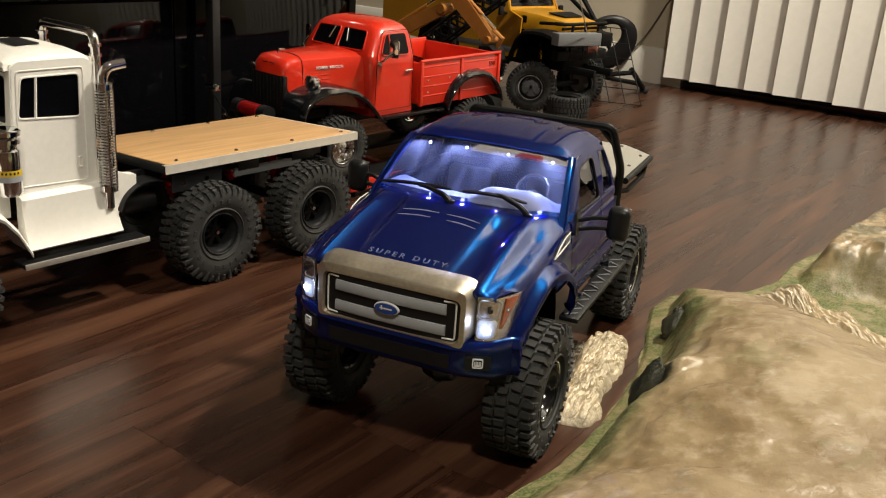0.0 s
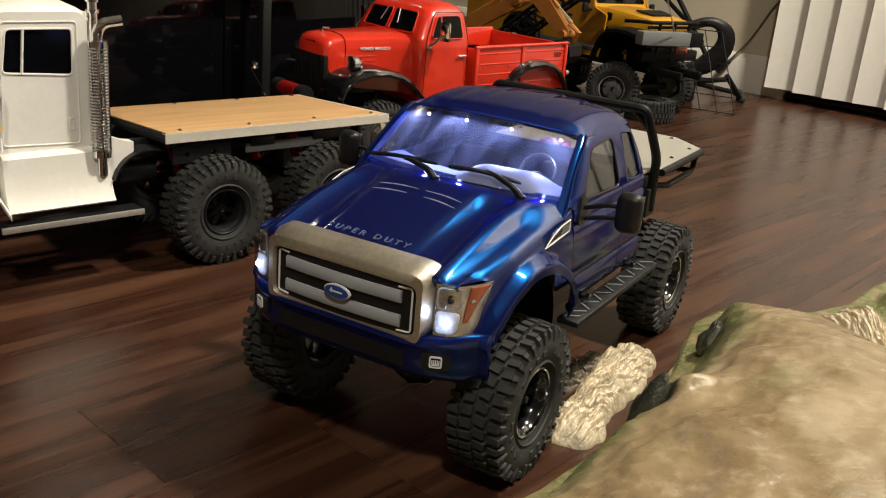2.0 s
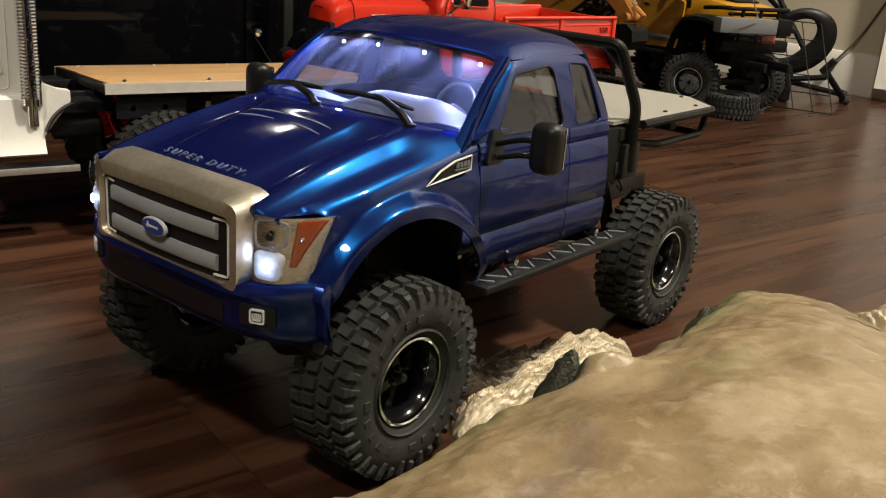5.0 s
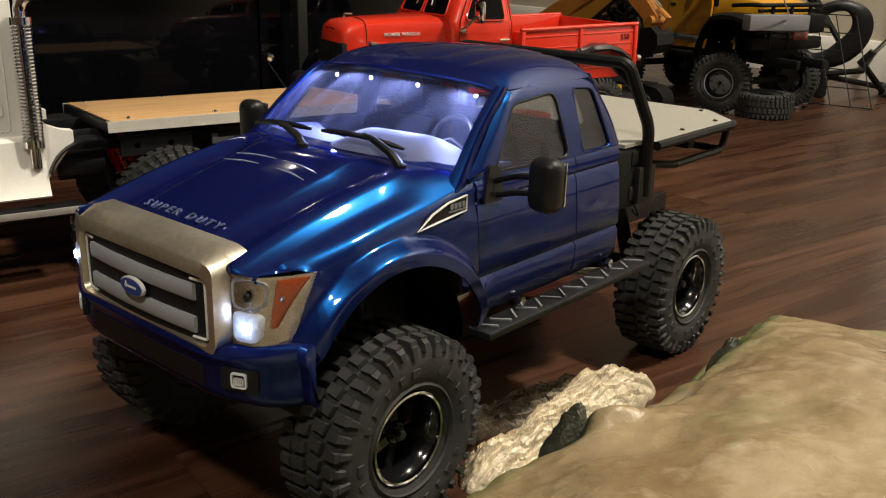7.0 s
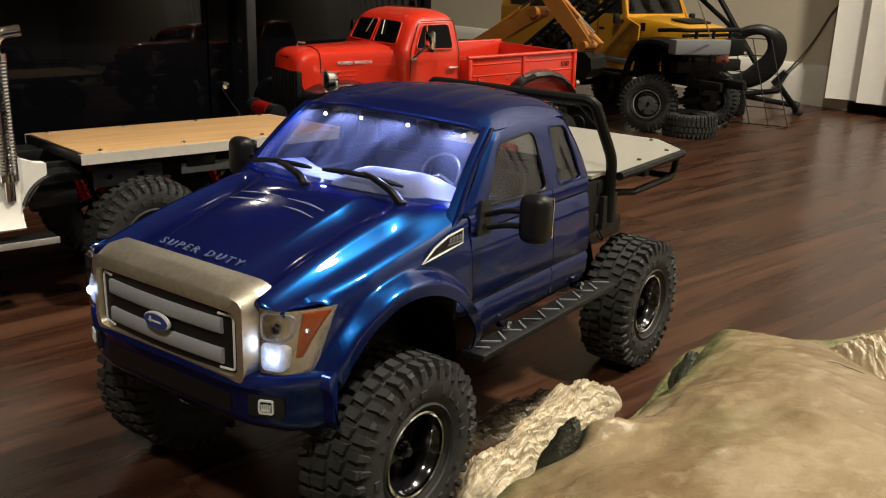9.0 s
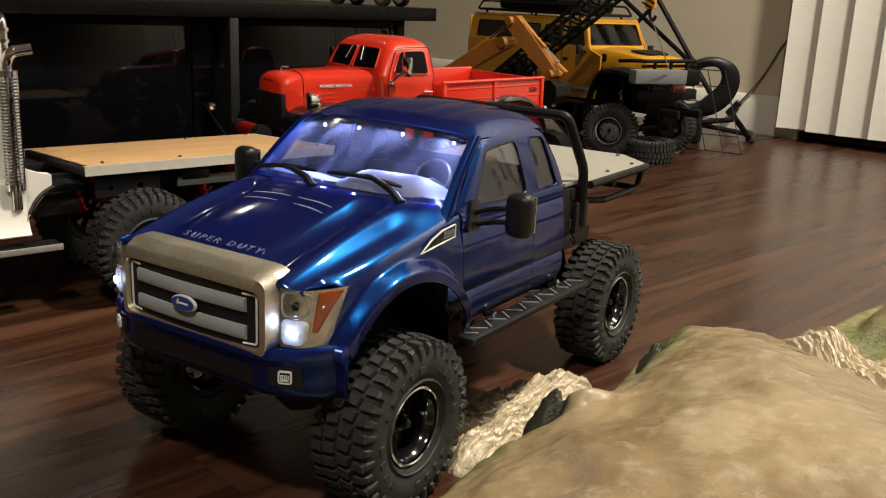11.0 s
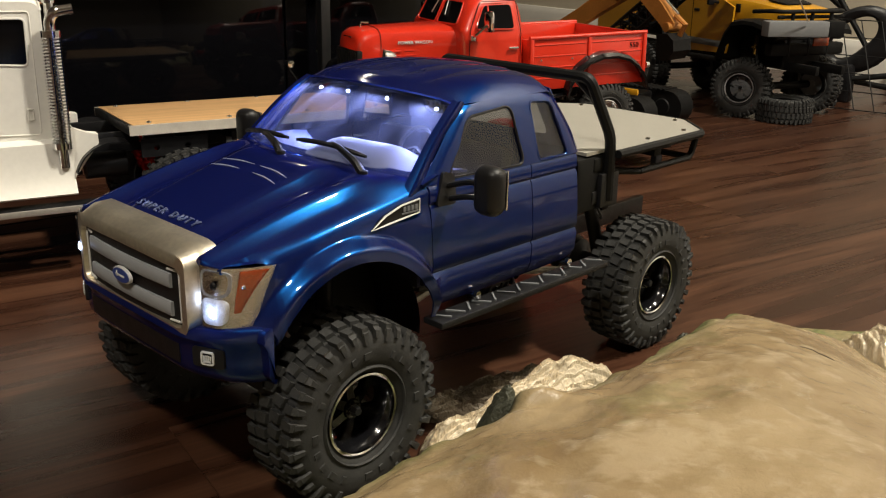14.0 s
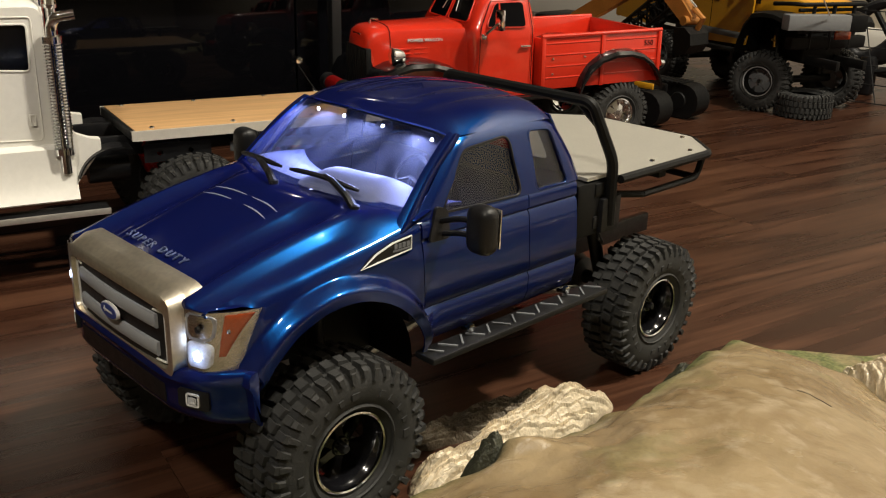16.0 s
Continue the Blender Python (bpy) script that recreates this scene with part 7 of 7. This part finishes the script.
part("winch_end", box(B(), (0.074, 0, 0), (0.030, 0.028, 0.029), 0.002, m), MATT, rover)
part("front_plate", box(B(), (0.018, -0.158, 0.146), (0.036, 0.003, 0.015), 0.001), AMBER, rover, "orange front plate")
for ob in rover.children:
    if ob.name.split(".")[0] in ("grille", "bull_bar", "bumper_beam", "front_plate", "bonnet_scoop"):
        ob.location.y += 0.080
    elif ob.name.split(".")[0] in ("winch_box", "winch_end"):
        ob.location.y += 0.026
part("roof_bag", box(B(), (0.0, 0.330, 0.302), (0.130, 0.230, 0.040), 0.014, None, 4), MATT, rover, "black bag strapped on the rack")
part("roof_bag", box(B(), (-0.010, 0.190, 0.297), (0.110, 0.070, 0.030), 0.012, None, 4), MATT, rover, "black bag strapped on the rack")
# tyre lying in front of it
st = thing("spare_tyre", pose(-0.300, 1.385, 0.022, 0, 90, 0), "black model tyre lying flat on the floor", "tyre")
tyre_parts(st, 0.052, 0.044, 0.027)

# ---- tracked digger with an ochre arm ----
dg = thing("model_excavator", pose(0, 0, 0), "ochre and black scale-model tracked excavator with raised arm", "model excavator")
A0, A1, A2, A3 = Vector((-0.632, 1.120, 0.157)), Vector((-0.497, 1.120, 0.229)), Vector((-0.394, 1.120, 0.178)), Vector((-0.484, 1.120, 0.268))


def beam(a, b, w0, w1, t, name, mat, deep=None):
    """A welded box arm between two points, deeper in the middle."""
    d = (b - a).normalized()
    up = Vector((-d.z * d.x, -d.z * d.y, 1 - d.z * d.z)).normalized()
    side = d.cross(up)
    rings = []
    for f, w in ((-0.03, w0 * 0.6), (0.0, w0), (0.35, (w0 + w1) * 0.62), (0.7, (w0 + w1) * 0.52), (1.0, w1), (1.03, w1 * 0.6)):
        p = a.lerp(b, f)
        rings.append([p + up * w + side * t, p - up * w + side * t, p - up * w - side * t, p + up * w - side * t])
    return part(name, loft(B(), rings), mat, dg, smooth=False)


beam(A0, A1, 0.0125, 0.0115, 0.010, "boom", OCHRE)
beam(A3, A2, 0.0145, 0.0105, 0.010, "stick", OCHRE)
for p, q, nm in ((A0 + Vector((0.02, 0, 0.024)), A3 + Vector((-0.006, 0, -0.004)), "hydraulic_ram"), (A3 + Vector((0.022, -0.004, -0.002)), A2 + Vector((0.010, -0.002, 0.022)), "hydraulic_ram")):
    r = part(nm, tube(B(), [p, p.lerp(q, 0.62)], 0.0036, 10), OCHRE, dg)
    part("piston", tube(B(), [p.lerp(q, 0.6), q], 0.0026, 8), CHROME, r, "chrome piston")
for p, rr in ((A0, 0.009), (A1, 0.010), (A2, 0.008), (A3, 0.008)):
    part("pivot_pin", tube(B(), [p + Vector((-0.004, -0.016, 0)), p + Vector((0.004, 0.016, 0))], rr, 14), OCHRE, dg)
part("bucket_link", tube(B(), [A2 + Vector((0.004, 0, 0.02)), A2 + Vector((0.026, -0.004, 0.006)), A2 + Vector((0.012, 0, -0.018))], 0.005, 8), OCHRE, dg)
bm = B()
bk = [(0.8 * a, 0.8 * b) for a, b in [(-0.020, 0.0), (0.012, 0.004), (0.032, -0.008), (0.036, -0.030), (0.020, -0.050), (-0.012, -0.056), (-0.018, -0.050)]]
loft(bm, [[A2 + Vector((x * 0.95, s * 0.028 - x * 0.3, z - 0.012)) for x, z in bk] for s in (-1, 1)])
bkt = part("bucket", bm, MATT, dg, "black bucket")
for k in range(5):
    part("tooth", box(B(), A2 + Vector((-0.016, -0.024 + 0.012 * k, -0.058)), (0.007, 0.005, 0.010), 0.001), MATT, bkt)
part("cab_body", box(B(), (-0.620, 1.130, 0.105), (0.120, 0.110, 0.070), 0.010), OCHRE, dg)
part("engine_cover", box(B(), (-0.680, 1.135, 0.140), (0.060, 0.100, 0.050), 0.010), BLACK, dg)
for s in (1, -1):
    cy = 1.130 + s * 0.058
    lp = [(-0.530 + 0.110 * sgn + 0.030 * math.cos(a), cy, 0.032 + 0.030 * math.sin(a)) for sgn, a0, a1 in ((1, -math.pi / 2, math.pi / 2), (-1, math.pi / 2, 3 * math.pi / 2)) for a in steps(a0, a1, 8)]
    bm = B()
    loft(bm, [[(x, y + dy, z) for x, y, z in lp] for dy in (-0.020, 0.020)])
    tk = part("track", bm, MATT, dg, "black rubber track")
    for i in range(22):
        part("track_pad", box(B(), (-0.640 + 0.010 * i, cy, 0.063), (0.006, 0.042, 0.003), 0.0005), MATT, tk)
    for x in (-0.63, -0.58, -0.53, -0.48, -0.43):
        bm = lathe(B(), [(cy - 0.022, 0.0001), (cy - 0.022, 0.014), (cy - 0.018, 0.018), (cy + 0.018, 0.018), (cy + 0.022, 0.014), (cy + 0.022, 0.0001)], 18, "y")
        bmesh.ops.translate(bm, verts=bm.verts, vec=(x, 0, 0.032))
        part("road_wheel", bm, MATT, tk)
part("undercarriage", box(B(), (-0.530, 1.125, 0.045), (0.160, 0.080, 0.030), 0.004), BLACK, dg)
part("yellow_stripe", box(B(), (-0.440, 1.063, 0.070), (0.050, 0.004, 0.010), 0.001), YELLOW, dg)

# ---- lattice crane ----
cr = thing("model_crane", pose(0, 0, 0), "black scale-model lattice crane with striped hook block", "model crane")
C0, C1 = Vector((-0.590, 1.235, 0.130)), Vector((-0.250, 1.215, 0.400))
d = (C1 - C0).normalized()
up = (Vector((0, 0, 1)) - d * d.z).normalized()
sd = d.cross(up)
ws2 = 0.0180
corner = [(up * a + sd * b) * ws2 for a, b in ((1, 1), (1, -1), (-1, -1), (-1, 1))]
for c in corner:
    part("chord", tube(B(), [C0 + c, C1 + c], 0.0034, 6), MATT, cr)
nlat = 18
for f in range(4):
    for i in range(nlat):
        p = C0.lerp(C1, i / nlat) + corner[f]
        q = C0.lerp(C1, (i + 1) / nlat) + corner[(f + 1) % 4]
        part("lattice_bar", tube(B(), [p, q], 0.0022, 5), MATT, cr)
        p2 = C0.lerp(C1, i / nlat) + corner[(f + 1) % 4]
        q2 = C0.lerp(C1, (i + 1) / nlat) + corner[f]
        part("lattice_bar", tube(B(), [p2, q2], 0.0022, 5), MATT, cr)
part("mast_base", box(B(), (-0.610, 1.250, 0.065), (0.110, 0.090, 0.130), 0.008), MATT, cr)
HK = Vector((-0.263, 1.225, 0.315))
part("hoist_wire", tube(B(), [C1, HK], 0.0008, 5), STEEL, cr)
hb = part("hook_block", box(B(), HK, (0.020, 0.014, 0.030), 0.004), YELLOW, cr, "yellow and black striped hook block")
for k in range(3):
    part("stripe", box(B(), HK + Vector((0, -0.0075, -0.009 + 0.009 * k)), (0.022, 0.0008, 0.0035), 0, Matrix.Translation(HK) @ pose(0, 0, 0, 0, 25, 0) @ Matrix.Translation(-HK)), MATT, hb)
part("hook", tube(B(), bend([HK + Vector((0, 0, -0.012)), HK + Vector((0, 0, -0.028)), HK + Vector((0.008, 0, -0.036)), HK + Vector((0.012, 0, -0.026))], 0.006), 0.003, 8), MATT, hb)
box_top = JO + jex * -0.050 + Vector((-math.sin(radians(JT)), math.cos(radians(JT)), 0)) * -0.112 + Vector((0, 0, 0.186))
part("sling", tube(B(), [HK + Vector((0.006, 0, -0.034)), box_top], 0.0011, 5), STEEL, cr)

# ---- black stand with hoop and wire grid by the wall ----
sdn = thing("folding_stand", pose(0.018, 0, 0), "black folding stand of metal tubes resting on the floor", "stand")
for a, b, r in (((-0.500, 1.74, 0.360), (-0.300, 1.76, 0.075), 0.0060), ((-0.540, 1.66, 0.330), (-0.400, 1.83, 0.170), 0.0055), ((-0.470, 1.70, 0.300), (-0.555, 1.70, 0.205), 0.0050), ((-0.395, 1.64, 0.060), (-0.262, 1.88, 0.012), 0.0060), ((-0.320, 1.60, 0.012), (-0.345, 1.66, 0.070), 0.0055), ((-0.352, 1.69, 0.045), (-0.255, 1.72, 0.062), 0.0060), ((-0.255, 1.72, 0.070), (-0.232, 1.80, 0.010), 0.0065)):
    part("leg", tube(B(), [a, b], r, 10), MATT, sdn)
for p in ((-0.262, 1.88, 0.012), (-0.320, 1.60, 0.012), (-0.232, 1.80, 0.010)):
    part("rubber_foot", tube(B(), [Vector(p) + Vector((-0.004, -0.006, 0.003)), Vector(p) + Vector((0.004, 0.006, -0.001))], 0.0095, 10), RUBBER, sdn)
hp2 = thing("hoop", pose(0, 0, 0), "thick black plastic hoop leaning on the stand", "hoop")
bm = B()
rings = []
for k in range(36):
    a = 2 * math.pi * k / 36
    R1 = Vector((0.052 * math.cos(a) + 0.020 * math.sin(a), 0.020 * math.cos(a), 0.056 * math.sin(a)))
    th = 0.012 + 0.013 * max(0, math.cos(a + 0.4))
    rad = R1.normalized()
    ax = Vector((0.2, 0.9, 0.1)).normalized()
    c0 = Vector((-0.310, 1.70, 0.133)) + R1
    rings.append([c0 + rad * th * math.cos(b) + ax * 0.013 * math.sin(b) for b in [2 * math.pi * i / 10 for i in range(10)]])
vs = [[bm.verts.new(p) for p in r] for r in rings]
for i in range(36):
    ring_between(bm, vs[i], vs[(i + 1) % 36])
part("ring", bm, BLACK, hp2)
part("base", box(B(), (-0.318, 1.70, 0.040), (0.030, 0.030, 0.080), 0.006), BLACK, hp2)
gd = thing("wire_grid", pose(0, 0, 0), "thin dark wire grid panel leaning against the stand", "wire grid")
G0, GU, GV = Vector((-0.178, 1.612, 0.002)), Vector((-0.190, -0.030, 0.0)), Vector((-0.075, 0.060, 0.170))
for i in range(6):
    part("wire", tube(B(), [G0 + GU * (i / 5), G0 + GU * (i / 5) + GV], 0.0012, 5), MATT, gd)
for i in range(6):
    part("wire", tube(B(), [G0 + GV * (i / 5), G0 + GV * (i / 5) + GU], 0.0012, 5), MATT, gd)
# cable down the wall
cb = [(-0.177, 1.991, 0.265), (-0.219, 1.991, 0.227), (-0.243, 1.991, 0.178), (-0.263, 1.989, 0.140), (-0.284, 1.982, 0.107), (-0.303, 1.978, 0.081), (-0.316, 1.974, 0.066)]
cab = tagged(part("power_cable", tube(B(), bend(cb, 0.02), 0.0026, 8), material("grey_cable", (0.10, 0.09, 0.07), 0.5)), "thin dark cable hanging down the wall to a plug", "cable")
cab.matrix_world = ROOM
part("plug", tube(B(), [(-0.310, 1.976, 0.074), (-0.335, 1.970, 0.042)], 0.009, 10), BLACK, cab)
# on the console: a small model and the television
sm = thing("model_car", pose(-0.655, 0.905, 0.286, 0, 0, 8), "small beige model car with chrome wheels on the console", "model car")
part("body", box(B(), (0, 0, 0.026), (0.150, 0.070, 0.026), 0.006), material("beige_paint", (0.42, 0.35, 0.22), 0.4, 0.0, 40, 0.06), sm)
for x in (-0.045, 0.045):
    for y in (-0.033, 0.033):
        w0 = part("wheel", tube(B(), [(x, y - 0.007, 0.014), (x, y + 0.007, 0.014)], 0.014, 18), RUBBER, sm)
        part("rim", tube(B(), [(x, y - 0.0085, 0.014), (x, y + 0.0085, 0.014)], 0.009, 14), CHROME, w0)
tv = thing("television", pose(-0.98, 0.42, 0.286, 0, 0, 76), "large black television on a chrome foot", "television")
part("foot", box(B(), (0, 0, 0.006), (0.50, 0.22, 0.012), 0.004), BLACK, tv)
part("stem", tube(B(), [(0, 0.02, 0.01), (0, 0.02, 0.12)], 0.02, 16), CHROME, tv)
part("screen", box(B(), (0, 0, 0.42), (1.05, 0.03, 0.62), 0.006), GLOSSBLACK, tv)


# ---- floor planks ----
PW, PL = 0.127, 1.215
pb = B()
box(pb, (0, 0, -0.00375), (PW - 0.0001, PL - 0.0005, 0.0075))
plank = part("plank", pb, FLOORWOOD, floor, smooth=False)
first = True
cols = int((X1 - X0) / PW)
for i in range(cols + 1):
    x = X0 + PW * (i + 0.5)
    if x < -2.2:
        continue
    if x > 3.0:
        break
    off = random.random() * PL
    k = 0
    while True:
        y = Y0 - off + PL * (k + 0.5)
        k += 1
        if y - PL / 2 > Y1:
            break
        m = Matrix.Translation((x, y, 0))
        lo, hi = max(y - PL / 2, Y0), min(y + PL / 2, Y1 + 0.09)
        if hi - lo < 0.05:
            continue
        m = Matrix.Translation((x, (lo + hi) / 2, 0)) @ Matrix.Diagonal((1, (hi - lo) / PL, 1, 1))
        if first:
            plank.matrix_basis = m
            first = False
        else:
            again(plank, m)
# the rest of the floor, far to both sides
lo_x = min(o.matrix_basis.translation.x for o in floor.children) - PW / 2
hi_x = max(o.matrix_basis.translation.x for o in floor.children) + PW / 2
for a, b in ((X0, lo_x), (hi_x, X1)):
    far = part("far_planks", box(B(), ((a + b) / 2, (Y0 + Y1) / 2, -0.00375), (b - a, Y1 - Y0, 0.0075)), FLOORWOOD, floor, smooth=False)
    far["kind"] = "stuff"
